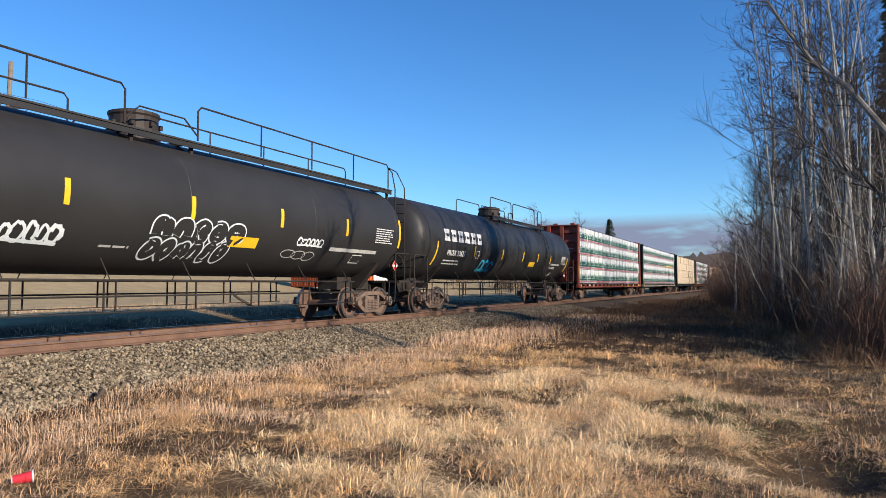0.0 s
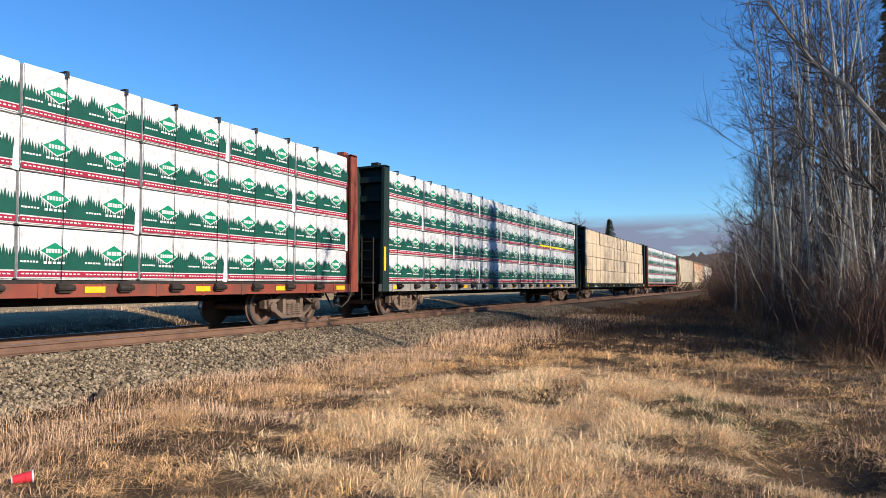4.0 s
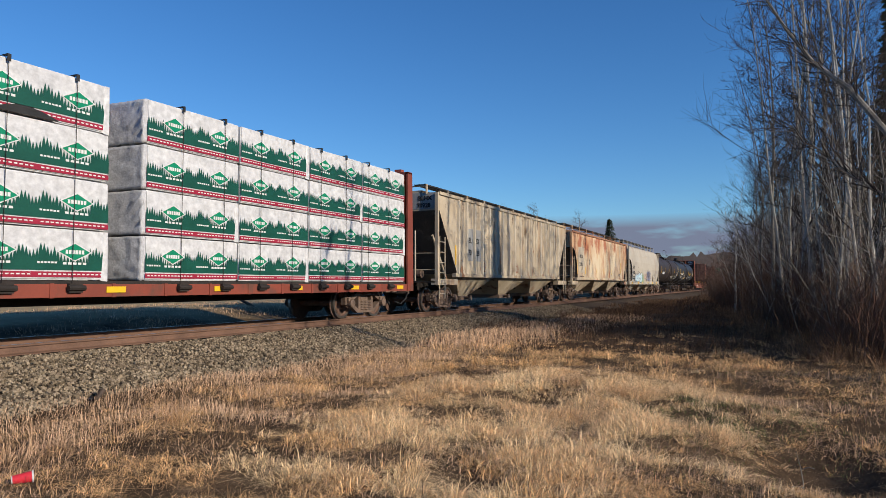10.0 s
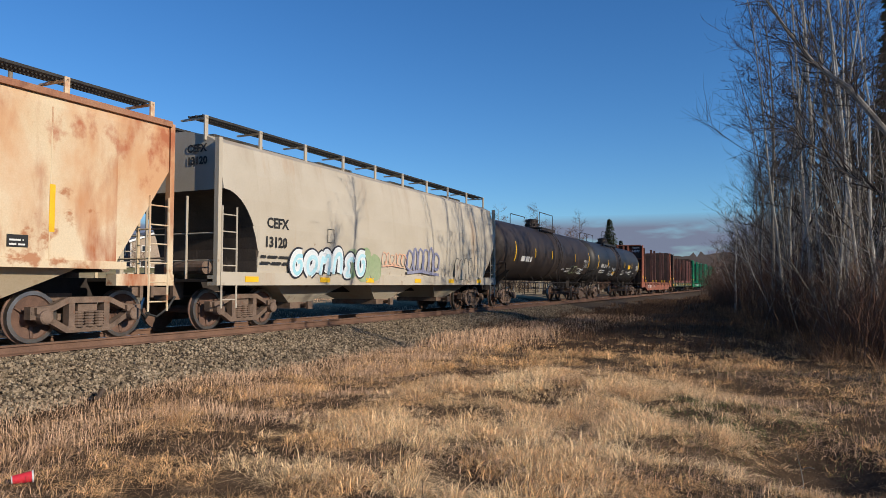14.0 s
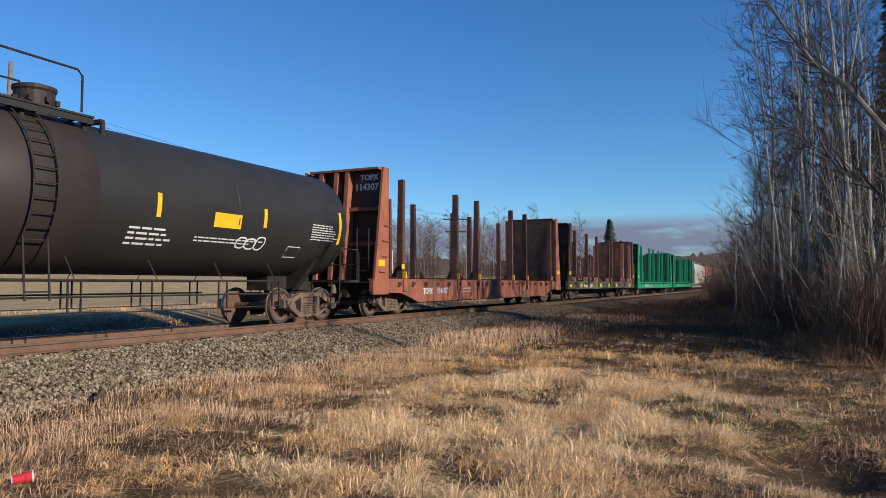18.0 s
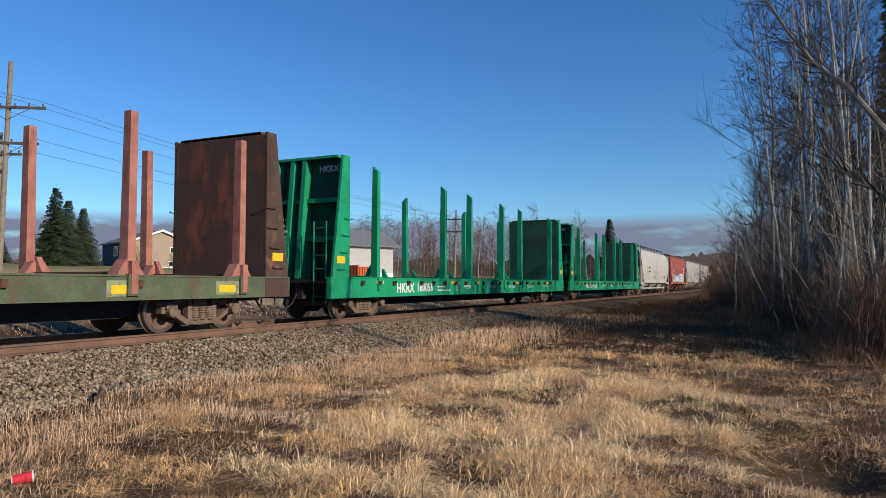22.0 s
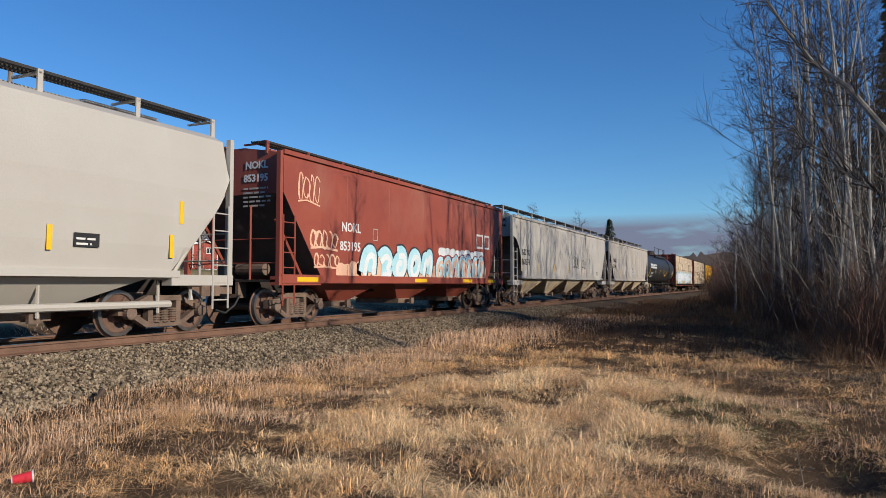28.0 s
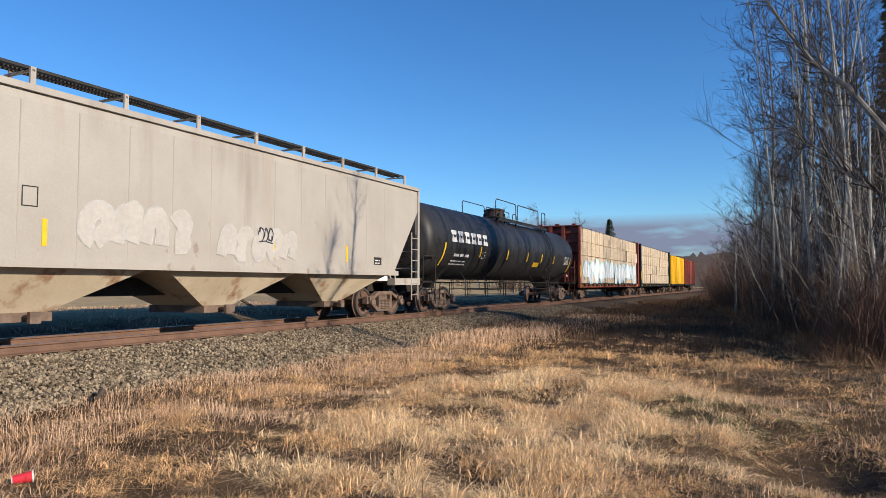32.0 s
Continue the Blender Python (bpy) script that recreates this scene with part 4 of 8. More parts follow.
def patchy(x, y):
    k = smooth(4.0, 5.2, x + 0.5 * noise.noise((x * 0.6, y * 0.6, 1)))
    c = smooth(-0.05, 0.28, noise.noise((x * 0.8, y * 0.8, 4)) + 0.6 * noise.noise((x * 2.1, y * 2.1, 9)))
    return k * (0.14 + 0.86 * c) * cover(x, y) * (1 - 0.5 * smooth(11.6, 13.4, x)) * (1 - 0.6 * smooth(7.8, 6.6, x) * smooth(6.4, 5.2, y))


def thatch(x, y):
    return smooth(3.8, 5.2, x) * max(0.0, 0.55 + 1.5 * noise.noise((x * 1.1, y * 1.1, 61))) * cover(x, y)


def warm_edge(x, y):
    """Tall dry weeds along the wood, thick where the sun reaches them."""
    e = edge_x(y) if y > 18 else 14.5
    k = smooth(e - 2.6, e - 0.8, x) * (1 - smooth(e + 0.6, e + 1.8, x))
    return max(0.0, min(1.0, k * (0.55 + 0.9 * noise.noise((x * 0.7, y * 0.5, 83)))))


grass("dry_grass", "tall straw-coloured dry grass bent over in tussocks", M_STRAW, [
    (tufts, 2, 5000, 40, (4.4, 14.8, 3.2, 12.0), (0.06, 0.19), (0.0027, 0.006), 0.10, patchy, 1.15),
    (tufts, 3, 3200, 22, (4.0, 14.8, 12.0, 23.0), (0.12, 0.30), (0.005, 0.011), 0.13, lambda x, y: patchy(x, y) * (1 - 0.8 * smooth(15.5, 21, y)), 0.9)])
grass("tussock_grass", "bright straw-coloured tussocks of long curling grass", M_BRIGHT, [
    (tufts, 1, 4200, 70, (6.0, 14.2, 3.2, 14.5), (0.10, 0.30), (0.003, 0.0066), 0.15, tussock, 1.0)])
grass("pale_grass", "thin pale upright grass beside the ballast", M_PALE_STRAW, [
    (blades, 4, 42000, (2.9, 7.6, 3.5, 16.0), (0.07, 0.24), (0.0022, 0.0055), 0.7, fringe),
    (blades, 5, 26000, (2.9, 7.6, 16.0, 34.0), (0.14, 0.36), (0.007, 0.014), 0.4, fringe),
    (blades, 12, 62000, (4.2, 15.2, 3.0, 14.0), (0.06, 0.18), (0.003, 0.007), 1.9, thatch),
    (blades, 11, 40000, (-16.0, -4.4, 8.0, 60.0), (0.08, 0.26), (0.008, 0.018), 0.9, lambda x, y: max(0.0, min(1.0, 0.5 + 1.2 * noise.noise((x * 0.5, y * 0.3, 90)))))])
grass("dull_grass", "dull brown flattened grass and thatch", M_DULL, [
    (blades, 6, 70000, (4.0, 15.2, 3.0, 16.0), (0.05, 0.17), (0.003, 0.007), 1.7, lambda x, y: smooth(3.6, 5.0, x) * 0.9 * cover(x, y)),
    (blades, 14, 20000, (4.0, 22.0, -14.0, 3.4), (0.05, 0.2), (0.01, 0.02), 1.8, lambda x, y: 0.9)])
grass("brown_weeds", "brown dry weeds, coloured darker for tree shade, on the verge up the line", M_SHADEWEED, [
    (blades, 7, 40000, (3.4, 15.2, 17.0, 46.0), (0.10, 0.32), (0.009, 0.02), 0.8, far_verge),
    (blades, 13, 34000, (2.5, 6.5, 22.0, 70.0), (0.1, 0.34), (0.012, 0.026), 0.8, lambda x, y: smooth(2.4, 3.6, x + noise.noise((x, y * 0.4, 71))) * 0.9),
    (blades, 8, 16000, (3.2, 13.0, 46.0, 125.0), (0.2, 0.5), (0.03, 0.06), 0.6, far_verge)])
grass("weeds", "tall reddish-brown dry weeds along the wood's edge", M_WEED, [
    (tufts, 21, 2600, 26, (8.5, 17.0, 15.0, 48.0), (0.35, 0.95), (0.005, 0.011), 0.22, warm_edge, 0.35)])
grass("green_grass", "low green grass among the straw", M_GREENISH, [
    (blades, 10, 42000, (8.6, 14.6, 4.5, 14.0), (0.05, 0.15), (0.003, 0.007), 1.0, green_patch)])
# ---------------- rolling stock: shared running gear ----------------
R_WHEEL, AXLE = 0.457, 1.83
WHEELSETS = []


def build_gear():
    """Meshes of a truck and its wheelsets, made once and shared by all the cars."""
    g = {}
    bm = fresh()
    box(bm, -1.02, 1.02, -0.2, 0.2, 0.42, 0.72)
    box(bm, -0.25, 0.25, -0.25, 0.25, 0.72, 0.86)
    for s in (-1, 1):
        box(bm, -0.85, 0.85, s * 0.42 - 0.05, s * 0.42 + 0.05, 0.38, 0.5)
    g["bolster"] = bm
    h = AXLE / 2
    bm = fresh()
    top = [(-h - 0.2, 0.62), (-h + 0.18, 0.66), (-0.42, 0.80), (0.42, 0.80), (h - 0.18, 0.66), (h + 0.2, 0.62)]
    low = [(h + 0.2, 0.44), (h - 0.12, 0.36), (0.45, 0.16), (-0.45, 0.16), (-h + 0.12, 0.36), (-h - 0.2, 0.44)]
    # side frame: an upper and a lower member that meet over the axle boxes, open windows between
    for a, b in zip(top, top[1:]):
        hexa(bm, [(-0.09, a[0], a[1] - 0.11), (0.09, a[0], a[1] - 0.11), (0.09, b[0], b[1] - 0.11), (-0.09, b[0], b[1] - 0.11),
                  (-0.07, a[0], a[1]), (0.07, a[0], a[1]), (0.07, b[0], b[1]), (-0.07, b[0], b[1])])
    for a, b in zip(low, low[1:]):
        hexa(bm, [(-0.07, b[0], b[1]), (0.07, b[0], b[1]), (0.07, a[0], a[1]), (-0.07, a[0], a[1]),
                  (-0.09, b[0], b[1] + 0.12), (0.09, b[0], b[1] + 0.12), (0.09, a[0], a[1] + 0.12), (-0.09, a[0], a[1] + 0.12)])
    for s in (-1, 1):
        box(bm, -0.08, 0.08, s * 0.36 - 0.06, s * 0.36 + 0.06, 0.2, 0.75)
        box(bm, -0.08, 0.08, s * (h + 0.12) - 0.1, s * (h + 0.12) + 0.1, 0.42, 0.64)
    g["frame"] = bm
    prof = []
    for c in range(6):
        prof += [(0.25 + 0.05 * c, 0.078), (0.262 + 0.05 * c, 0.098), (0.278 + 0.05 * c, 0.098), (0.29 + 0.05 * c, 0.078)]
    bm = lathe(fresh(), prof, 10, "z")
    g["springs"] = bm
    bm = fresh()
    for s in (0,):
        lathe(bm, [(0.0, 0.125), (0.15, 0.125), (0.17, 0.1), (0.175, 0.05)], 14, "x", (0.03, s, R_WHEEL))
        box(bm, -0.02, 0.13, s - 0.15, s + 0.15, R_WHEEL + 0.06, R_WHEEL + 0.17)
    g["boxes"] = bm
    ax = fresh()
    lathe(ax, [(-1.1, 0.07), (-0.9, 0.075), (-0.6, 0.09), (0.6, 0.09), (0.9, 0.075), (1.1, 0.07)], 12, "x")
    g["axle"] = ax
    wh = fresh()
    lathe(wh, [(-0.075, 0.36), (-0.07, R_WHEEL + 0.028), (-0.045, R_WHEEL + 0.028), (-0.03, R_WHEEL + 0.002), (0.065, R_WHEEL - 0.004),
               (0.068, 0.385), (0.03, 0.37), (-0.012, 0.2), (0.045, 0.165), (0.08, 0.15), (0.08, 0.09)], 32, "x")
    for f in wh.faces:
        c = f.calc_center_median()
        if -0.035 < c.x < 0.069 and math.hypot(c.y, c.z) > 0.39:
            f.material_index = 1
    for k in range(3):                       # cast plate ribs
        a = k * math.tau / 3
        tube(wh, [(0.02, 0.17 * math.cos(a), 0.17 * math.sin(a)), (0.035, 0.36 * math.cos(a), 0.36 * math.sin(a))], 0.03, 5)
    g["wheel"] = wh
    meshes = {}
    for k, b in g.items():
        me = bpy.data.meshes.new({"frame": "side_frame", "boxes": "axle_box", "springs": "spring"}.get(k, k))
        b.to_mesh(me)
        b.free()
        for q in ([M_WHEEL, M_RIM] if k == "wheel" else [M_WHEEL] if k == "axle" else [M_TRUCK]):
            me.materials.append(q)
        meshes[k] = me
    return meshes


GEAR = build_gear()


def truck(car, y):
    t = sub("truck", GEAR["bolster"], car, Matrix.Translation((0, y, 0)), "rusty cast steel two-axle truck")
    for s in (-1, 1):
        flip = Matrix.Diagonal((s, 1, 1, 1))
        sub("side_frame", GEAR["frame"], t, Matrix.Translation((s * 1.0, 0, 0)) @ flip)
        for e in (-0.21, 0.0, 0.21):
            sub("spring", GEAR["springs"], t, Matrix.Translation((s * 1.05, e, 0)))
        for e in (-AXLE / 2, AXLE / 2):
            sub("axle_box", GEAR["boxes"], t, Matrix.Translation((s * 1.02, e, 0)) @ flip)
    for s in (-1, 1):
        ws = sub("wheelset", GEAR["axle"], car, Matrix.Translation((0, y + s * AXLE / 2, R_WHEEL)))
        sub("wheel", GEAR["wheel"], ws, Matrix.Translation((0.755, 0, 0)))
        sub("wheel", GEAR["wheel"], ws, Matrix.Translation((-0.755, 0, 0)) @ Matrix.Diagonal((-1, 1, 1, 1)))
        WHEELSETS.append(ws)


def couplers(car, y0, y1, material=None):
    for y, s in ((y0, -1), (y1, 1)):
        bm = fresh()
        box(bm, -0.09, 0.09, min(y, y + s * 0.55), max(y, y + s * 0.55), 0.78, 0.96)
        box(bm, -0.16, 0.16, min(y + s * 0.5, y + s * 0.78), max(y + s * 0.5, y + s * 0.78), 0.74, 1.02)
        box(bm, -0.3, 0.3, min(y - s * 0.3, y), max(y - s * 0.3, y), 0.68, 1.08)
        part("coupler", bm, M_TRUCK, car, "cast steel knuckle coupler")
        bm = fresh()
        tube(bm, [(0.35, y, 0.75), (0.36, y + s * 0.2, 0.5), (0.3, y + s * 0.45, 0.32), (0.18, y + s * 0.65, 0.4)], 0.028, 6)
        part("air_hose", bm, M_LETTERBLACK, car, "black rubber brake hose")


def ladder(car, x, y, z0, z1, w, rungs, material, along="y", name="ladder"):
    bm = fresh()
    for s in (0, w):
        p = (x, y + s) if along == "y" else (x + s, y)
        tube(bm, [(p[0], p[1], z0), (p[0], p[1], z1)], 0.022, 5)
    for k in range(rungs):
        z = z0 + (z1 - z0) * (k + 0.5) / rungs
        q = (x, y + w) if along == "y" else (x + w, y)
        tube(bm, [(x, y, z), (q[0], q[1], z)], 0.014, 5)
    return part(name, bm, material, car)


CARS = []


def start_car(name, label, category, s0, s1, group=""):
    """A car whose body runs from s0 to s1 along the train at the clip's start."""
    car = thing(name, label, category, group or "cars of the freight train")
    CARS.append((car, (s0 + s1) / 2))
    return car, -(s1 - s0) / 2, (s1 - s0) / 2


def plates(car, spots, z, w=0.42, h=0.1, x=1.5, material=None):
    first = None
    for y in spots:
        if first is None:
            first = part("reflector", box(fresh(), -0.002, 0.003, -w / 2, w / 2, -h / 2, h / 2), material or M_YELLOW, car, "yellow reflective strip", Matrix.Translation((x, y, z)))
        else:
            share(first, Matrix.Translation((x, y, z)))["label"] = "yellow reflective strip"


# ---------------- tank cars ----------------
def tank_car(label, s0, s1, trucks, big=False, r=1.48, zc=2.70, paint=None, long_walk=False, dome_y=0.0, platform=(-2.2, 2.2), mid_ladder=False, lines=()):
    car, a, b = start_car("tank_car", label, "tank car", s0, s1)
    mid = (s0 + s1) / 2
    paint = paint or M_BLACK
    h = 0.62
    prof = [(a, 0.02)]
    for k in range(1, 9):
        t = k / 8 * math.pi / 2
        prof.append((a + h * (1 - math.cos(t)), r * math.sin(t) ** 0.72))
    prof += [(a + (b - a) * k / 10, r) for k in range(1, 10)]
    for k in range(8, 0, -1):
        t = k / 8 * math.pi / 2
        prof.append((b - h * (1 - math.cos(t)), r * math.sin(t) ** 0.72))
    prof.append((b, 0.02))
    body = part("tank", lathe(fresh(), prof, 48, "y", (0, 0, zc)), paint, car, "welded black steel tank shell", smooth=True)
    for y in [a + 0.75, b - 0.75] + [a + (b - a) * f for f in (0.27, 0.5, 0.73)]:
        part("weld_seam", lathe(fresh(), [(y - 0.02, r + 0.001), (y - 0.012, r + 0.005), (y + 0.012, r + 0.005), (y + 0.02, r + 0.001)], 48, "y", (0, 0, zc)), paint, body)
    tr = [t - mid for t in trucks]
    for y in tr:
        truck(car, y)
        bm = fresh()
        box(bm, -0.35, 0.35, y - 0.9, y + 0.9, 0.86, zc - r + 0.12)
        for s in (-1, 1):
            hexa(bm, [(s * 0.3 - 0.3, y - 0.12, 0.9), (s * 0.3 + 0.3, y - 0.12, 0.9), (s * 0.3 + 0.3, y + 0.12, 0.9), (s * 0.3 - 0.3, y + 0.12, 0.9),
                      (s * 1.1 - 0.25, y - 0.1, zc - 1.0), (s * 1.1 + 0.2, y - 0.1, zc - 1.0), (s * 1.1 + 0.2, y + 0.1, zc - 1.0), (s * 1.1 - 0.25, y + 0.1, zc - 1.0)])
        part("bolster_saddle", bm, M_STEEL, car)
    couplers(car, a - 0.25, b + 0.25)
    for y, s in ((a, -1), (b, 1)):                        # stub sill, platform and hand rails at each end
        bm = fresh()
        e, i = y - s * -0.30, y - s * 1.9
        box(bm, -0.3, 0.3, min(e, i), max(e, i), 0.75, 1.1)
        part("stub_sill", bm, M_STEEL, car)
        e, i = y + s * 0.28, y - s * 0.5
        part("end_platform", box(fresh(), -1.42, 1.42, min(e, i), max(e, i), 1.08, 1.15), M_STEEL, car)
        for x in (-1.42, 1.42):
            bm = fresh()
            p, q = y + s * 0.24, y - s * 0.75
            tube(bm, [(x, p, 1.1), (x, p, 1.95), (x, p - s * 0.08, 2.03), (x, q + s * 0.08, 2.03), (x, q, 1.95), (x, q, 1.1)], 0.022, 6)
            tube(bm, [(x, q, 1.1), (x * 0.98, q, 0.45)], 0.02, 5)
            tube(bm, [(x, q - s * 0.4, 1.1), (x * 0.98, q - s * 0.4, 0.45)], 0.02, 5)
            tube(bm, [(x * 0.98, q, 0.5), (x * 0.98, q - s * 0.4, 0.5)], 0.016, 5)
            part("hand_rail", bm, M_STEEL, car)
        bm = fresh()
        tube(bm, [(-1.42, y + s * 0.25, 1.6), (1.42, y + s * 0.25, 1.6)], 0.02, 5)
        part("end_rail", bm, M_STEEL, car)
    bm = fresh()                                          # brake wheel
    for k in range(16):
        c0, c1 = k * math.tau / 16, (k + 1) * math.tau / 16
        tube(bm, [(0.7 + 0.28 * math.cos(c0), a - 0.22, 1.75 + 0.28 * math.sin(c0)), (0.7 + 0.28 * math.cos(c1), a - 0.22, 1.75 + 0.28 * math.sin(c1))], 0.018, 5)
    for k in range(4):
        c0 = k * math.tau / 8
        tube(bm, [(0.7 + 0.28 * math.cos(c0), a - 0.22, 1.75 + 0.28 * math.sin(c0)), (0.7 - 0.28 * math.cos(c0), a - 0.22, 1.75 - 0.28 * math.sin(c0))], 0.012, 4)
    part("brake_wheel", bm, M_STEEL, car)
    for x in (-1.35, 1.35):                               # hand bars under the shell, on paired hangers
        bm = fresh()
        y0, y1 = tr[0] + 1.5, tr[-1] - 1.5
        for z, q in ((1.10, 0.026), (0.80, 0.022), (0.50, 0.013)):
            tube(bm, [(x, y0, z), (x, y1, z)], q, 6)
        for k in range(7):
            y = y0 + 0.3 + (y1 - y0 - 0.6) * k / 6
            for e in (-0.13, 0.13):
                tube(bm, [(x, y + e, 1.10), (x, y + e, 0.50)], 0.02, 4)
            tube(bm, [(x, y, 1.10), (x * 0.8, y, zc - r * 0.8)], 0.014, 4)
        part("side_bar", bm, M_STEEL, car, "long steel hand bars below the shell")
    top = zc + r
    d = dome_y - mid if dome_y else 0.0
    bm = fresh()                                          # manway and valve housing
    q = 0.53 if big or long_walk else 0.38
    lathe(bm, [(top - 0.2, q + 0.02), (top + 0.16, q + 0.02), (top + 0.17, q - 0.03), (top + 0.42, q - 0.03), (top + 0.46, q), (top + 0.52, q), (top + 0.58, q - 0.2)], 20, "z", (0, d, 0))
    for k in range(8):
        c0 = k * math.tau / 8
        box(bm, q * math.cos(c0) - 0.04, q * math.cos(c0) + 0.04, d + q * math.sin(c0) - 0.04, d + q * math.sin(c0) + 0.04, top + 0.2, top + 0.3)
    part("dome", bm, M_BLACK2, car, "bolted valve housing")
    pa, pb = (a + 0.25, b - 0.25) if long_walk else (platform[0] + d, platform[1] + d)
    zt = top + 0.05
    half = 0.85
    for x in (-half, half):
        bm = fresh()
        box(bm, x - 0.16, x + 0.16, pa, pb, zt - 0.1, zt - 0.065)
        part("walkway", bm, M_WALK, car, "steel grating walkway along the top")
        bm = fresh()
        box(bm, x - 0.015 + math.copysign(0.12, x), x + 0.015 + math.copysign(0.12, x), pa, pb, zt - 0.22, zt - 0.1)
        part("support_plate", bm, paint, car, "black plate under the walkway")
        bm = fresh()
        hgt = 0.78
        segs = [(pa, pb)] if not long_walk else [(pa, d - 0.95), (d + 1.0, pb)]
        if not long_walk:
            segs = [(pa, d + 0.35 if pb - d < 1 else d + 0.8), (d + 1.1, pb)] if pb - pa > 4 else [(pa, pb)]
        if big and mid_ladder:                             # opening at the head of the ladder
            segs = [(pa, d + 0.8), (d + 1.05, d + mid_ladder - 0.1), (d + mid_ladder + 0.5, pb)]
        for u, w in [q for q in segs if q[1] - q[0] > 0.3]:
            tube(bm, [(x, u, zt), (x, u, zt + hgt - 0.1), (x, u + 0.1, zt + hgt), (x, w - 0.1, zt + hgt), (x, w, zt + hgt - 0.1), (x, w, zt)], 0.022, 6)
            n = max(1, int((w - u) / 1.9))
            for k in range(1, n):
                y = u + (w - u) * k / n
                tube(bm, [(x, y, zt), (x, y, zt + hgt)], 0.02, 5)
        if long_walk:
            tube(bm, [(x, d - 0.95, zt + 0.1), (x, d - 0.6, zt + 0.42), (x, d + 0.6, zt + 0.42), (x, d + 1.0, zt + 0.1)], 0.02, 5)
        part("walkway_rail", bm, M_STEEL, car, "black steel pipe railing")
    for y in (pa + 0.1, pb - 0.1, d - 0.8, d + 0.8):
        bm = fresh()
        box(bm, -half, half, y - 0.05, y + 0.05, zt - 0.12, zt - 0.04)
        for x in (-half, half):
            box(bm, x - 0.03, x + 0.03, y - 0.04, y + 0.04, top - 0.35, zt - 0.08)
        part("walkway_bracket", bm, M_STEEL, car)
    if long_walk:                                         # ladder down the end of the shell
        bm = fresh()
        for xx in (1.0, 1.36):
            tube(bm, [(0.85, b - 0.3, zt + 0.7), (0.5 * (xx + 0.85), b - 0.12, zt + 0.55), (xx, b - 0.04, zt), (xx, b - 0.02, 2.0), (xx, b - 0.02, 1.1)], 0.02, 6)
        for k in range(9):
            tube(bm, [(1.0, b - 0.02, 1.3 + 0.3 * k), (1.36, b - 0.02, 1.3 + 0.3 * k)], 0.014, 5)
        part("end_ladder", bm, M_STEEL, car, "black steel ladder at the tank's end")
    if mid_ladder:
        y = d + mid_ladder
        for s in (-1, 1):
            bm = fresh()
            for dy in (-0.22, 0.22):
                tube(bm, [(s * (r + 0.1) * math.sin(t), y + dy, zc + (r + 0.1) * math.cos(t)) for t in [0.55 + 0.16 * k for k in range(11)]] + [(s * 1.42, y + dy, 0.75)], 0.02, 5)
            for k in range(12):
                t = 0.6 + 0.16 * k
                p = (s * (r + 0.1) * math.sin(t), zc + (r + 0.1) * math.cos(t)) if k < 11 else (s * 1.43, 0.9)
                tube(bm, [(p[0], y - 0.22, p[1]), (p[0], y + 0.22, p[1])], 0.014, 5)
            part("ladder", bm, M_STEEL, car)
        if not big:
            part("band", lathe(fresh(), [(y - 0.9, r + 0.002), (y - 0.89, r + 0.012), (y + 1.09, r + 0.012), (y + 1.1, r + 0.002)], 48, "y", (0, 0, zc)), M_BLACK2, car, "brown stained band round the shell", smooth=True)
    return car, a, b, mid


def on_tank(z, r=1.48, zc=2.70):
    """Lateral place and lean of the shell's near side at height z."""
    return math.sqrt(max(0.05, r * r - (z - zc) ** 2))


def tank_marks(car, mid, strips, r=1.48, zc=2.70, z=2.35, h=0.5):
    """Short curved yellow reflectors down the side."""
    for i, (s, zz, hh, w) in enumerate(strips):
        y = s - mid
        bm = fresh()
        n = 4
        for k in range(n):
            za, zb = zz - hh / 2 + hh * k / n, zz - hh / 2 + hh * (k + 1) / n
            xa, xb = on_tank(za, r, zc), on_tank(zb, r, zc)
            hexa(bm, [(xa - 0.02, y - w / 2, za), (xa + 0.006, y - w / 2, za), (xa + 0.006, y + w / 2, za), (xa - 0.02, y + w / 2, za),
                      (xb - 0.02, y - w / 2, zb), (xb + 0.006, y - w / 2, zb), (xb + 0.006, y + w / 2, zb), (xb - 0.02, y + w / 2, zb)])
        part("reflector", bm, M_YELLOW, car, "yellow reflective strip")


def bent(ob, r=1.48, zc=2.70, lift=0.004):
    """Lays flat lettering round the shell."""
    if isinstance(ob, list):
        return [bent(q, r, zc, lift) for q in ob]
    m = ob.matrix_basis
    inv = m.inverted()
    me = ob.data.copy() if ob.data.users > 1 else ob.data
    ob.data = me
    for v in me.vertices:
        p = m @ v.co
        q = on_tank(p.z, r, zc)
        v.co = inv @ Vector((q + lift + (p.x - m.translation.x), p.y, p.z))
    return ob


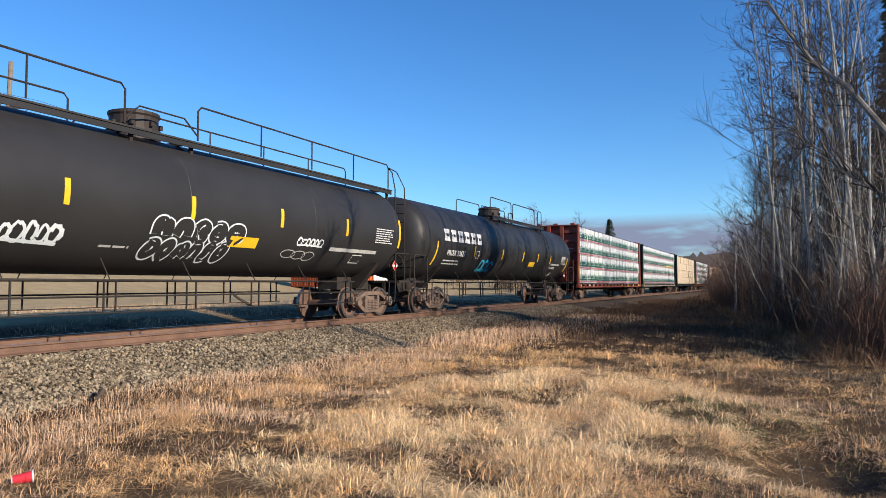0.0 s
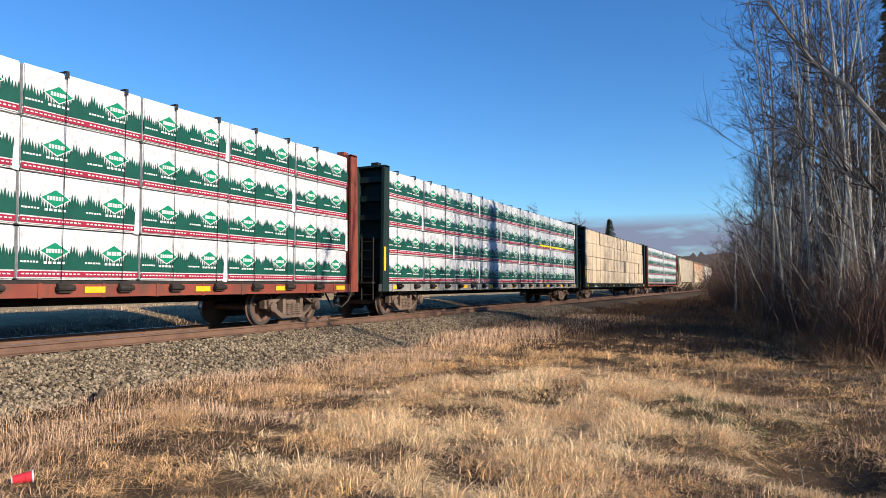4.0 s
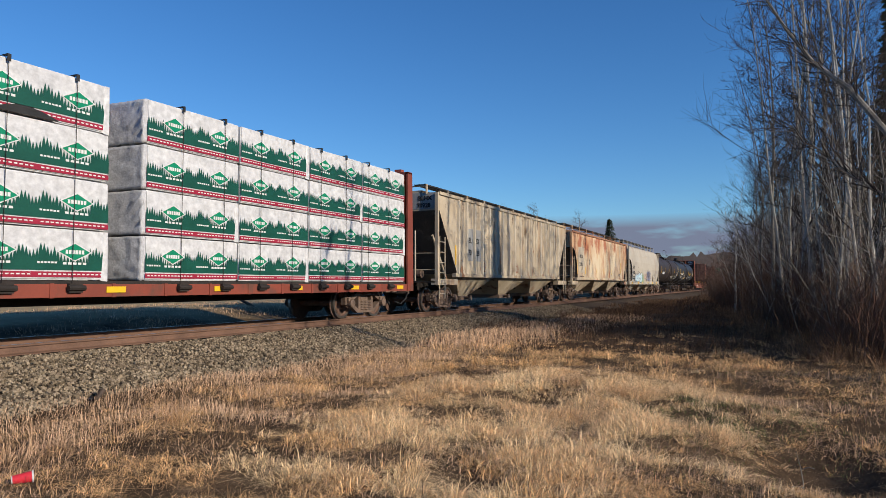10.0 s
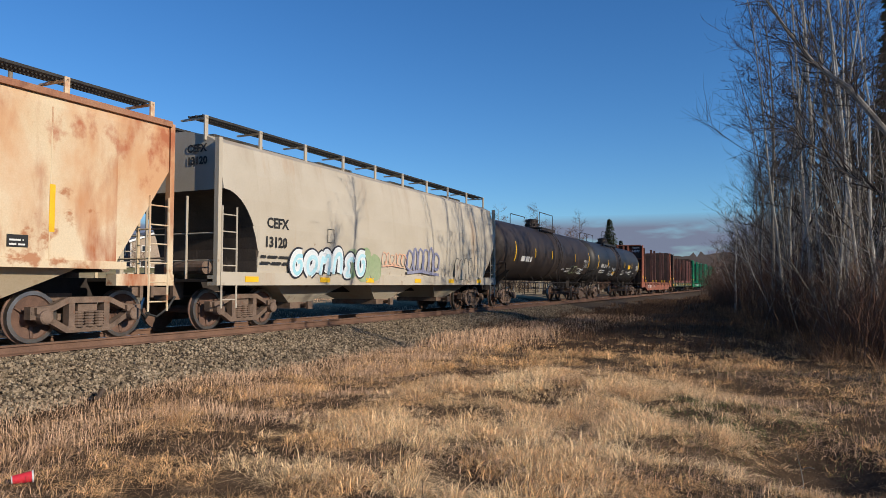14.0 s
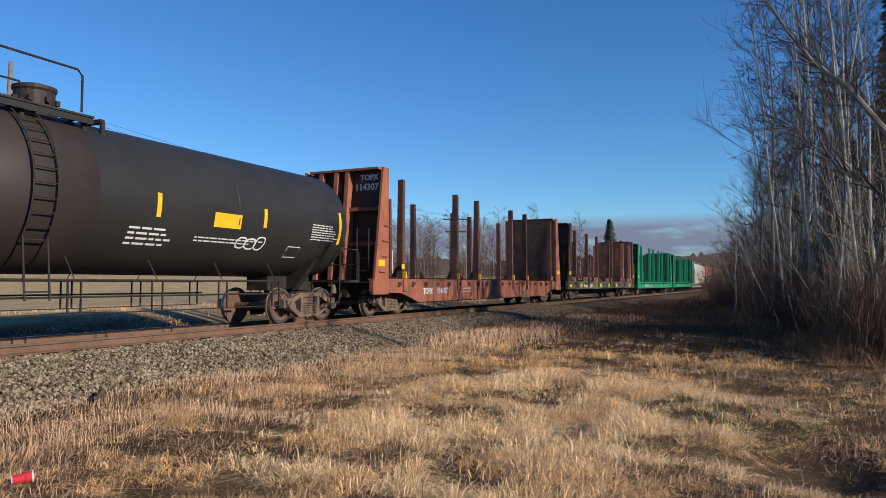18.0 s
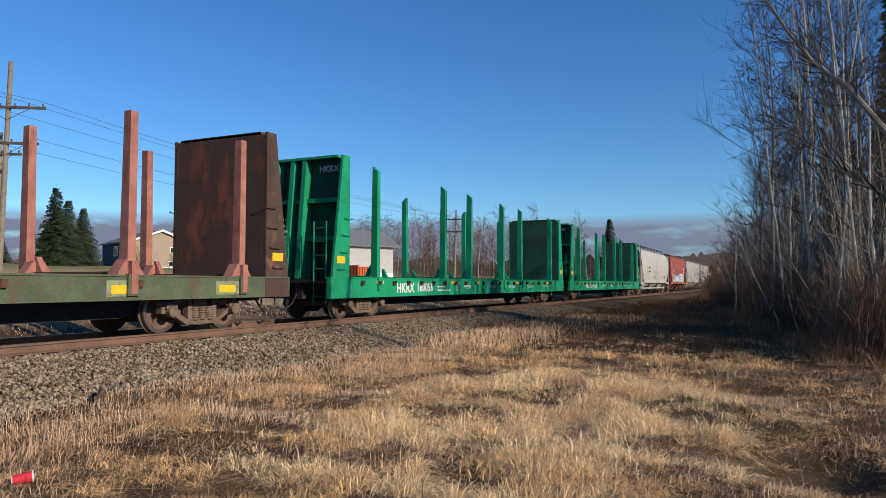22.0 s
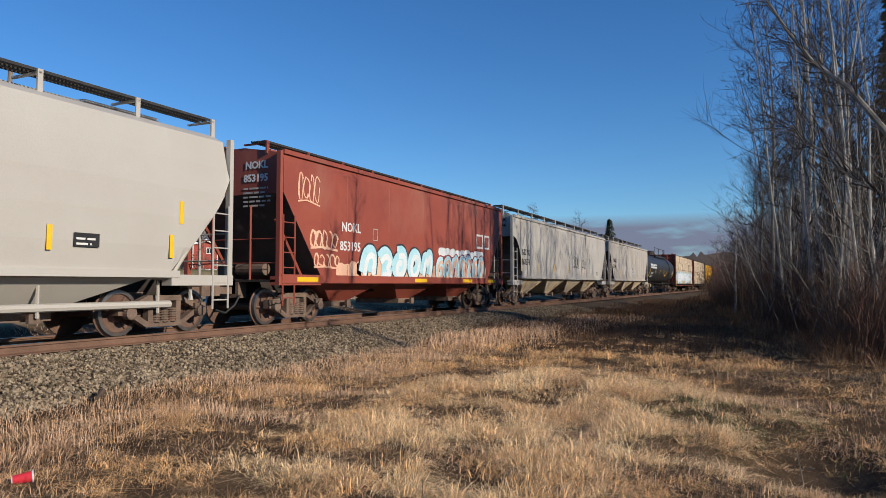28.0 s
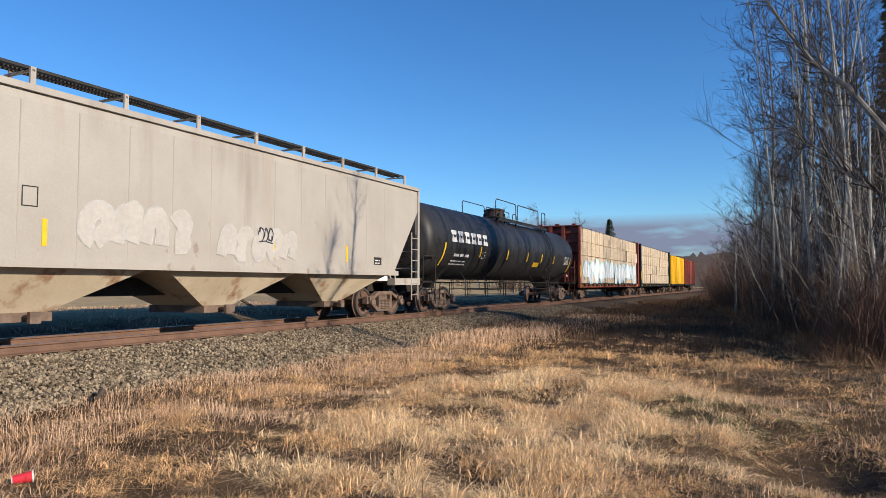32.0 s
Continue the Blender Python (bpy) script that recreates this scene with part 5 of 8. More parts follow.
# ---------------- centre-beam lumber cars ----------------
def wrap_meshes():
    """A wrapped bundle and its printed band, both shared."""
    L, D, H = 2.42, 1.22, 0.87
    bm = fresh()
    box(bm, -D / 2, D / 2, -L / 2, L / 2, 0, H)
    bmesh.ops.bevel(bm, geom=bm.edges[:], offset=0.02, segments=2, affect="EDGES")
    bmesh.ops.subdivide_edges(bm, edges=[e for e in bm.edges if e.calc_length() > 0.5], cuts=5, use_grid_fill=True)
    for v in bm.verts:
        n = noise.noise(v.co * 2.6)
        v.co += Vector((0.012 * n, 0.008 * noise.noise(v.co * 3 + Vector((5, 0, 0))), 0.006 * n))
    body = bpy.data.meshes.new("lumber_pack")
    bm.to_mesh(body); bm.free()
    body.materials.append(M_WRAP)
    x = D / 2 + 0.013
    bm = fresh()
    rnd = random.Random(4)
    def poly(pts, mi, dx=0.0):
        f = bm.faces.new([bm.verts.new((x + dx, p[0], p[1])) for p in pts])
        f.material_index = mi
    for c in (-L / 2, 0.0):                                # two repeats of the print on each bundle
        w = L / 2
        n = 22
        for k in range(n):                                 # forest silhouette, tree by tree
            y0, y1 = c + w * k / n, c + w * (k + 1) / n
            u = (k + 0.5) / n
            tall = 0.42 + 0.05 * math.sin(u * 9 + 1) + rnd.uniform(-0.05, 0.06)
            if 0.34 < u < 0.72:
                tall = 0.33 + rnd.uniform(-0.03, 0.03)
            poly([(y0, 0.155), (y1, 0.155), (y1, tall - 0.04), ((y0 + y1) / 2, tall + 0.10), (y0, tall - 0.04)], 0)
        cy, cz = c + w * 0.53, 0.475
        poly([(cy - 0.30, cz), (cy, cz - 0.165), (cy + 0.30, cz), (cy, cz + 0.165)], 2, 0.002)
        poly([(cy - 0.265, cz), (cy, cz - 0.145), (cy + 0.265, cz), (cy, cz + 0.145)], 3, 0.003)
        for k in range(6):
            poly([(cy - 0.16 + 0.055 * k, cz - 0.035), (cy - 0.118 + 0.055 * k, cz - 0.035), (cy - 0.118 + 0.055 * k, cz + 0.035), (cy - 0.16 + 0.055 * k, cz + 0.035)], 2, 0.004)
        for k in range(5):                                 # small white print
            poly([(cy - 0.2 + 0.085 * k, 0.255), (cy - 0.14 + 0.085 * k, 0.255), (cy - 0.14 + 0.085 * k, 0.295), (cy - 0.2 + 0.085 * k, 0.295)], 2, 0.002)
        for k in range(6):
            poly([(c + 0.03 + 0.055 * k, 0.27), (c + 0.07 + 0.055 * k, 0.27), (c + 0.07 + 0.055 * k, 0.30), (c + 0.03 + 0.055 * k, 0.30)], 2, 0.002)
        poly([(c, 0.035), (c + w, 0.035), (c + w, 0.13), (c, 0.13)], 1)
        for k in range(14):
            poly([(c + 0.05 + 0.08 * k, 0.075), (c + 0.1 + 0.08 * k, 0.075), (c + 0.1 + 0.08 * k, 0.097), (c + 0.05 + 0.08 * k, 0.097)], 2, 0.002)
    pr = bpy.data.meshes.new("print")
    bm.to_mesh(pr); bm.free()
    for q in (M_WRAPGREEN, M_WRAPRED, M_WHITE, M_LOGOGREEN):
        pr.materials.append(q)
    return body, pr


WRAP_BODY, WRAP_PRINT = wrap_meshes()


def bare_mesh(L, seed):
    """A bundle of bare boards: layers of planks with their edges and joints showing."""
    rnd = random.Random(seed)
    n, D, H = 20, 1.22, 0.87
    h = H / n
    right, left = [], []
    for i in range(n):                                     # board edges, with a groove between the layers
        z, d = i * h + 0.002, rnd.uniform(-0.007, 0.007)
        g = rnd.choice((0.001, 0.002, 0.004, 0.006)) if i != n // 2 else 0.012
        right += [(D / 2 + d, z), (D / 2 + d, z + h - g), (D / 2 - 0.018, z + h - g), (D / 2 - 0.018, z + h)]
        left += [(-D / 2 + d, z), (-D / 2 + d, z + h - g), (-D / 2 + 0.03, z + h - g), (-D / 2 + 0.03, z + h)]
    bm = prism(fresh(), right + left[::-1], -L / 2, L / 2)
    bmesh.ops.recalc_face_normals(bm, faces=bm.faces[:])
    me = bpy.data.meshes.new("lumber_pack")
    bm.to_mesh(me); bm.free()
    me.materials.append(M_LUMBER)
    return me


BARE = {L: [bare_mesh(L, int(L * 100) + k) for k in range(2)] for L in (1.83, 2.44, 3.05, 3.66, 4.27)}

SHORT = {L: bare_mesh(L, int(L * 100)) for L in (1.22, 0.61)}


def beam_car(label, s0, s1, trucks, paint, sill, load="wrap", seed=1, yellow=True, gap=None):
    car, a, b = start_car("lumber_car", label, "lumber car", s0, s1)
    mid = (s0 + s1) / 2
    rnd = random.Random(seed)
    z0, z1 = 1.10, 4.72
    for x in (-1, 1):                                     # side sills with stiffeners
        bm = fresh()
        prism(bm, [(x * 1.36, 0.80), (x * 1.47, 0.80), (x * 1.47, 1.03), (x * 1.36, 1.03)][::x], a, b)
        for k in range(int((b - a) / 1.22)):
            y = a + 0.7 + k * 1.22
            box(bm, min(x * 1.3, x * 1.485), max(x * 1.3, x * 1.485), y - 0.035, y + 0.035, 0.79, 1.04)
        part("side_sill", bm, sill, car)
    part("deck", box(fresh(), -1.40, 1.40, a + 0.3, b - 0.3, 1.03, 1.09), M_STEEL, car)
    bm = fresh()
    box(bm, -0.22, 0.22, a, b, 0.62, 1.03)
    for k in range(9):
        y = a + 1.2 + (b - a - 2.4) * k / 8
        box(bm, -1.36, 1.36, y - 0.08, y + 0.08, 0.86, 1.03)
    part("centre_sill", bm, M_STEEL, car)
    bm = fresh()
    box(bm, -0.14, 0.14, a + 0.5, b - 0.5, z1 - 0.2, z1 + 0.02)
    for k in range(10):
        y = a + 0.6 + (b - a - 1.2) * k / 9
        box(bm, -0.1, 0.1, y - 0.1, y + 0.1, 1.09, z1 - 0.2)
    part("centre_beam", bm, paint, car)
    for y, s in ((a, 1), (b, -1)):                         # bulkheads
        bk = fresh()
        i = y + s * 0.36
        box(bk, -1.44, 1.44, min(i, i + s * 0.05), max(i, i + s * 0.05), 1.03, z1)
        bulk = part("bulkhead", bk, paint, car, "ribbed steel end bulkhead")
        for x in (-1, 1):
            bm = fresh()
            x0, x1 = sorted((x * 1.40, x * 1.50))
            lo, hi = sorted((y, i + s * 0.05))
            w = 0.10
            hexa(bm, [(x0, lo, 0.8), (x1, lo, 0.8), (x1, hi, 0.8), (x0, hi, 0.8),
                      (x0, lo + (w if s > 0 else 0), z1 + 0.04), (x1, lo + (w if s > 0 else 0), z1 + 0.04), (x1, hi - (0 if s > 0 else w), z1 + 0.04), (x0, hi - (0 if s > 0 else w), z1 + 0.04)])
            part("corner_post", bm, paint, bulk)
        for x in (-0.42, 0.42):
            bm = fresh()
            lo, hi = sorted((y + s * 0.05, i))
            box(bm, x - 0.1, x + 0.1, lo, hi, 1.0, z1)
            part("vertical_rib", bm, paint, bulk)
        for k in range(6):
            z = 1.35 + k * 0.6
            bm = fresh()
            lo, hi = sorted((y + s * 0.2, i))
            box(bm, -1.4, 1.4, lo, hi, z - 0.09, z + 0.09)
            part("cross_rib", bm, paint, bulk)
        lo, hi = sorted((y + s * 0.12, i + s * 0.05))
        part("top_plate", box(fresh(), -1.5, 1.5, lo, hi, z1, z1 + 0.06), paint, bulk)
        for x in (-1.1, 0.0, 1.1):
            part("lifting_lug", box(fresh(), x - 0.12, x + 0.12, lo + 0.02, hi - 0.05, z1 + 0.06, z1 + 0.16), paint, bulk)
        ladder(car, 0.75 if s > 0 else -1.2, y - s * 0.02, 0.55, 2.5, 0.42, 7, M_STEEL if paint is M_DKGREEN else paint, "x")
        bm = fresh()
        box(bm, -1.2, 1.2, min(y - s * 0.15, y + s * 0.3), max(y - s * 0.15, y + s * 0.3), 1.05, 1.1)
        part("end_step", bm, M_STEEL, car)
        if yellow and s > 0:
            part("reflector", box(fresh(), 1.5, 1.506, y + 0.08, y + 0.2, 1.45, 2.2), M_YELLOW, car, "upright yellow reflective strip")
    ya, yb = a + 0.45, b - 0.45
    tier = 0.9
    if load == "wrap":
        whole = [ya + (yb - ya) * k / 9 for k in range(10)]
        for side in (1, -1):
            ends = whole
            if gap and side > 0:                           # one column stops short and leaves the next one's end open
                g0, g1 = gap[0] - mid, gap[1] - mid
                ends = [ya + (g0 - ya) * k / 4 for k in range(5)] + [g1 + (yb - g1) * k / 4 for k in range(5)]
            for r in range(4):
                for k in range(9):
                    if gap and side > 0 and k == 4:
                        continue
                    pitch = ends[k + 1] - ends[k]
                    jit = rnd.uniform(-0.012, 0.012)
                    m = pose(side * (0.785 + jit), ends[k] + pitch * 0.5 + rnd.uniform(-0.01, 0.01), z0 + r * tier + rnd.uniform(0, 0.006), 0, 0, (0 if side > 0 else 180) + rnd.uniform(-0.15, 0.15)) @ Matrix.Diagonal((1, (pitch - 0.06) / 2.42, 1, 1))
                    o = sub("lumber_pack", WRAP_BODY, car, m, "white wrapped lumber bundle with printed green forest band")
                    if side > 0:
                        sub("print", WRAP_PRINT, o, Matrix.Translation((0, 0, rnd.uniform(-0.012, 0.012))))
                        if (k + r + seed) % 3 == 0:            # loose folded end of the sheet
                            bm = fresh()
                            y1 = 1.18 + rnd.uniform(-0.02, 0.03)
                            hexa(bm, [(0.61, y1 - 0.1, 0.0), (0.632, y1 - 0.07, -0.02), (0.634, y1 + 0.03, -0.03), (0.61, y1 + 0.05, 0.0),
                                      (0.61, y1 - 0.05, 0.87), (0.626, y1 - 0.03, 0.86), (0.63, y1 + 0.02, 0.86), (0.61, y1 + 0.04, 0.87)])
                            part("wrap_fold", bm, M_WRAP, o, "loose folded edge of the white wrap")
    else:
        for side in (1, -1):
            for r in range(4):
                y = ya
                while y < yb - 1.7:
                    L = rnd.choice([q for q in BARE if y + q <= yb + 0.02] or [1.83])
                    if yb - (y + L) < 1.83:
                        L = max([q for q in BARE if y + q <= yb + 0.02] or [1.83])
                    o = sub("lumber_pack", rnd.choice(BARE[L]), car, pose(side * (0.785 + rnd.uniform(-0.03, 0.015)), y + L / 2, z0 + r * tier, 0, 0, rnd.uniform(-0.3, 0.3)), "bare sawn pale lumber bundle")
                    y += L + (rnd.choice([0.02, 0.3, 0.5]) if rnd.random() < 0.4 else 0.015)
                for L in (1.22, 0.61):                     # short bundles fill the stack's end
                    if y + L <= yb + 0.02:
                        sub("lumber_pack", SHORT[L], car, pose(side * 0.785, y + L / 2, z0 + r * tier), "bare sawn pale lumber bundle")
                        y += L + 0.015
    tab, win = None, None
    nst = int((yb - ya) / 1.225)
    for k in range(nst):                                   # cables over the load, with edge protectors and winches
        y = ya + 0.62 + k * 1.225
        for x in (-1, 1):
            if gap and x > 0 and gap[0] - 0.1 < y + mid < gap[1] + 0.1:
                continue
            bm = fresh()
            tube(bm, [(x * 1.43, y, 1.0), (x * 1.435, y, z0 + 4 * tier - 0.05), (x * 1.36, y, z0 + 4 * tier + 0.02), (x * 0.2, y, z1 + 0.03)], 0.006, 4)
            c = part("tie_down_cable", bm, M_STEEL, car)
            if tab is None:
                bm = fresh()
                prism(bm, [(1.30, 4.70), (1.435, 4.70), (1.435, 4.60), (1.45, 4.60), (1.45, 4.72), (1.30, 4.72)], -0.03, 0.03)
                tab = part("edge_protector", bm, M_LETTERBLACK, c, "black plastic corner guard", Matrix.Translation((0, y, 0)))
            else:
                o = sub("edge_protector", tab.data, c, Matrix.Translation((0, y, 0)) @ Matrix.Diagonal((x, 1, 1, 1)), "black plastic corner guard")
            if win is None:
                bm = fresh()
                box(bm, 1.47, 1.54, -0.13, 0.13, 0.88, 1.04)
                lathe(bm, [(-0.16, 0.05), (0.16, 0.05)], 8, "y", (1.55, 0, 0.96))
                win = part("winch", bm, M_STEEL, car, "ratchet winch on the side sill", Matrix.Translation((0, y, 0)))
            else:
                share(win, Matrix.Translation((0, y, 0)) @ Matrix.Diagonal((x, 1, 1, 1)))["label"] = "ratchet winch on the side sill"
    for y in [t - mid for t in trucks]:
        truck(car, y)
    couplers(car, a, b)
    plates(car, [a + 0.9 + k * (b - a - 1.8) / 8 for k in range(9)], 0.93, 0.42, 0.11, 1.488)
    return car, a, b, mid


# ---------------- covered hoppers ----------------
def hopper_car(label, s0, s1, paint, bays=3, ribs=0, eave=4.20, crown=4.50, belly=1.42, sill_low=None, round_side=False, trucks=None, walk_z=4.76, roof=None, bay_paint=None, tubes=False, ear=False, rib_paint=None, seams=0):
    car, a, b = start_car("hopper_car", label, "hopper car", s0, s1)
    mid = (s0 + s1) / 2
    roof, bay_paint = roof or paint, bay_paint or paint
    end_shade = M_ENDSHADE
    low = belly
    w = 1.55
    e = 1.35 if ear else 1.75                              # depth of the open ends at the bottom
    if round_side:
        side = [(1.52, low), (1.58, low + 0.5), (1.60, low + 1.1), (1.58, low + 1.7), (1.50, low + 2.3), (1.36, eave), (1.0, crown - 0.12), (0.4, crown)]
    else:
        side = [(w, low), (w, eave - 0.18), (w - 0.02, eave), (w - 0.14, eave + 0.03), (0.8, crown - 0.08), (0.3, crown)]
    prof = side + [(-x, z) for x, z in side[::-1]]
    body = part("body", prism(fresh(), prof, a + e, b - e), [paint, roof], car, "smooth welded side sheets" if not ribs else "side sheets stiffened by upright ribs", smooth=False)
    zcut = low + (2.3 if ribs else 1.85 if ear else 2.05)
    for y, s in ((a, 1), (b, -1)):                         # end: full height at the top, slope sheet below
        bm = fresh()
        n = 10
        prev = None
        for k in range(n + 1):
            t = math.sin(k / n * math.pi / 2) if ear and s > 0 else k / n
            yy = y + s * (0.16 + (e - 0.16) * t)
            zb = zcut - (zcut - low) * (1 - math.sqrt(max(0.0, 1 - t * t)) if ear and s > 0 else t ** 0.75 if round_side else t)
            ring = []
            for x, z in prof:
                ring.append(bm.verts.new((x, yy, max(z, zb) if z < zcut + 0.01 else z)))
            if prev:
                m = len(ring)
                for i in range(m):
                    q = (prev[i], prev[(i + 1) % m], ring[(i + 1) % m], ring[i])
                    try:
                        bm.faces.new(q if s > 0 else q[::-1])
                    except ValueError:
                        pass
            else:
                bm.faces.new(ring[::-1] if s > 0 else ring)
            prev = ring
        bmesh.ops.remove_doubles(bm, verts=bm.verts[:], dist=0.0005)
        bm.normal_update()
        for f in bm.faces:                                 # the under side of the slope sheet takes the colour darkened for shade
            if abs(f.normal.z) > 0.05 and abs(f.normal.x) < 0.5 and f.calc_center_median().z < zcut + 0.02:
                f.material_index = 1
        part("end_slope", bm, [paint, end_shade], car)
    if ribs:
        rib = None
        y_first, y_last = a + e + 0.02, b - e - 0.02
        for k in range(ribs):
            y = y_first + (y_last - y_first) * k / (ribs - 1)
            for x in (-1, 1):
                mm = Matrix.Translation((0, y, 0)) @ Matrix.Diagonal((x, 1, 1, 1))
                if rib is None:
                    rib = part("rib", hexa(fresh(), [(w - 0.01, -0.075, low), (w + 0.09, -0.05, low), (w + 0.09, 0.05, low), (w - 0.01, 0.075, low),
                                                     (w - 0.01, -0.075, eave - 0.05), (w + 0.09, -0.05, eave - 0.05), (w + 0.09, 0.05, eave - 0.05), (w - 0.01, 0.075, eave - 0.05)]), rib_paint or paint, body, m=mm)
                else:
                    share(rib, mm)
    seam = None
    for k in range(seams):                                 # upright welds between the side sheets
        y = a + e + 0.1 + (b - a - 2 * e - 0.2) * (k + 0.5) / seams
        mm = Matrix.Translation((0, y, 0))
        if seam is None:
            seam = part("weld_seam", hexa(fresh(), [(w - 0.002, -0.016, low), (w + 0.009, -0.006, low), (w + 0.009, 0.006, low), (w - 0.002, 0.016, low),
                                                    (w - 0.002, -0.016, eave - 0.19), (w + 0.009, -0.006, eave - 0.19), (w + 0.009, 0.006, eave - 0.19), (w - 0.002, 0.016, eave - 0.19)]), paint, body, m=mm)
        else:
            share(seam, mm)
    for x in (-1, 1):
        bm = fresh()
        lo = sill_low if sill_low else low - 0.12
        prism(bm, [(x * (w - 0.12), lo), (x * (w + 0.04), lo), (x * (w + 0.04), low + 0.02), (x * (w - 0.12), low + 0.02)][::x], a + (0.1 if sill_low else e - 0.2), b - (0.1 if sill_low else e - 0.2))
        part("side_sill", bm, paint, car)
        if not round_side:
            bm = fresh()
            prism(bm, [(x * (w - 0.03), eave - 0.02), (x * (w + 0.05), eave - 0.02), (x * (w + 0.05), eave + 0.09), (x * (w - 0.03), eave + 0.09)][::x], a + 0.12, b - 0.12)
            part("roof_rail", bm, roof, car)
        for y, s in ((a, 1), (b, -1)):                     # end sills with steps
            bm = fresh()
            y0, y1 = sorted((y, y + s * e))
            box(bm, min(x * 1.3, x * (w + 0.02)), max(x * 1.3, x * (w + 0.02)), y0, y1, 1.0, 1.22)
            part("end_sill", bm, paint, car)
    part("centre_sill", box(fresh(), -0.2, 0.2, a, b, 0.78, 1.15), M_STEEL, car)
    eb = 1.75
    span = (b - eb) - (a + eb)
    n = bays
    for k in range(n):
        c = a + eb + span * (k + 0.5) / n
        hw = span / n / 2 - 0.02
        g = 0.42
        bot = 0.52
        bm = fresh()
        hexa(bm, [(-0.75, c - g, bot), (0.75, c - g, bot), (0.75, c + g, bot), (-0.75, c + g, bot),
                  (-w + 0.06, c - hw, low), (w - 0.06, c - hw, low), (w - 0.06, c + hw, low), (-w + 0.06, c + hw, low)])
        hop = part("hopper_bay", bm, bay_paint, car, "sloped discharge hopper")
        bm = fresh()
        box(bm, -0.85, 0.85, c - g - 0.08, c + g + 0.08, bot - 0.14, bot + 0.02)
        tube(bm, [(0.85, c, bot - 0.06), (1.1, c, bot - 0.06)], 0.05, 8)
        box(bm, 1.06, 1.14, c - 0.1, c + 0.1, bot - 0.16, bot + 0.04)
        part("outlet_gate", bm, M_TRUCK, hop)
    if tubes:
        bm = fresh()
        for x in (-1.2, 1.2):
            tube(bm, [(x, a + e - 0.1, 0.62), (x, b - e + 0.3, 0.62)], 0.075, 8)
            tube(bm, [(x * 1.12, a + e - 0.2, 1.18), (x * 1.12, b - e + 0.3, 1.18), (x * 1.12, b - e + 0.7, 1.05), (x * 1.1, b - e + 0.75, 0.7)], 0.06, 8)
            for k in range(7):
                y = a + e + span * k / 6
                tube(bm, [(x, y, 0.45), (x, y, 1.3)], 0.03, 5)
        part("discharge_pipe", bm, paint, car, "long unloading pipes below the body")
    yk = [(t - mid) for t in (trucks or (s0 + 1.55, s1 - 1.55))]
    for y in yk:
        truck(car, y)
    couplers(car, a, b)
    for x in (-1, 1):                                      # roof walk along both edges of the hatches
        bm = fresh()
        for xx in (0.58, 0.79, 1.0):
            box(bm, x * xx - 0.012, x * xx + 0.012, a + 0.08, b - 0.08, walk_z - 0.05, walk_z)
        for k in range(int((b - a - 0.2) / 0.075)):
            y = a + 0.1 + 0.075 * k
            box(bm, min(x * 0.58, x * 1.0), max(x * 0.58, x * 1.0), y, y + 0.028, walk_z - 0.035, walk_z - 0.006)
        part("roof_walk", bm, M_WALK, car, "dark steel grating roof walk")
        nb = 9
        br = None
        for k in range(nb + 1):
            y = a + 0.15 + (b - a - 0.3) * k / nb
            mm = Matrix.Translation((0, y, 0)) @ Matrix.Diagonal((x, 1, 1, 1))
            if br is None:
                bm = fresh()
                box(bm, 1.02, 1.06, -0.05, 0.05, eave + 0.02 if round_side is False else crown - 0.25, walk_z - 0.01)
                box(bm, 0.3, 1.06, -0.03, 0.03, walk_z - 0.09, walk_z - 0.05)
                br = part("walk_bracket", bm, paint, car, m=mm)
            else:
                share(br, mm)
    bm = fresh()
    box(bm, -0.32, 0.32, a + 1.0, b - 1.0, crown - 0.05, crown + 0.1)
    for k in range(4):
        y = a + 2.0 + (b - a - 4.0) * k / 3
        box(bm, -0.36, 0.36, y - 0.9, y + 0.9, crown + 0.1, crown + 0.14)
    part("roof_hatch", bm, roof, car, "long roof hatch covers")
    for y, s in ((a, 1), (b, -1)):                         # end cage: posts, ladders, cross bars, brake gear
        part("end_platform", box(fresh(), -1.45, 1.45, min(y, y + s * 0.9), max(y, y + s * 0.9), 1.08, 1.14), M_STEEL, car)
        for x in (-1, 1):
            bm = fresh()
            box(bm, min(x * 1.44, x * 1.56), max(x * 1.44, x * 1.56), min(y + s * 0.02, y + s * 0.13), max(y + s * 0.02, y + s * 0.13), 1.0, eave + 0.05)
            part("corner_post", bm, paint, car)
            ladder(car, x * 1.57, y + (0.14 if s > 0 else -0.62), 0.5, 2.75, 0.46, 6, paint, "y")
            bm = fresh()
            tube(bm, [(x * 0.62, y + s * 0.05, 1.1), (x * 0.62, y + s * 0.05, 3.0 if s > 0 else 2.4)], 0.03, 6)
            part("end_post", bm, paint, car)
            if ear:
                continue
            bm = fresh()                                   # slanting brace under the slope sheet
            tube(bm, [(x * 1.2, y + s * 0.3, low + 1.4), (x * 1.2, y + s * 1.5, low - 0.2)], 0.05, 6)
            part("brace", bm, paint, car)
        bm = fresh()
        for z in (1.55, 2.15):
            tube(bm, [(-1.5, y + s * 0.06, z), (1.5, y + s * 0.06, z)], 0.018, 5)
        part("cross_bar", bm, paint, car)
        bm = fresh()
        lathe(bm, [(-0.45, 0.16), (0.45, 0.16)], 12, "x", (0.1, y + s * 0.75, 1.42))
        box(bm, -0.9, -0.5, y + s * 0.7 - 0.15, y + s * 0.7 + 0.15, 1.14, 1.5)
        part("brake_reservoir", bm, M_TRUCK, car)
    return car, a, b, mid


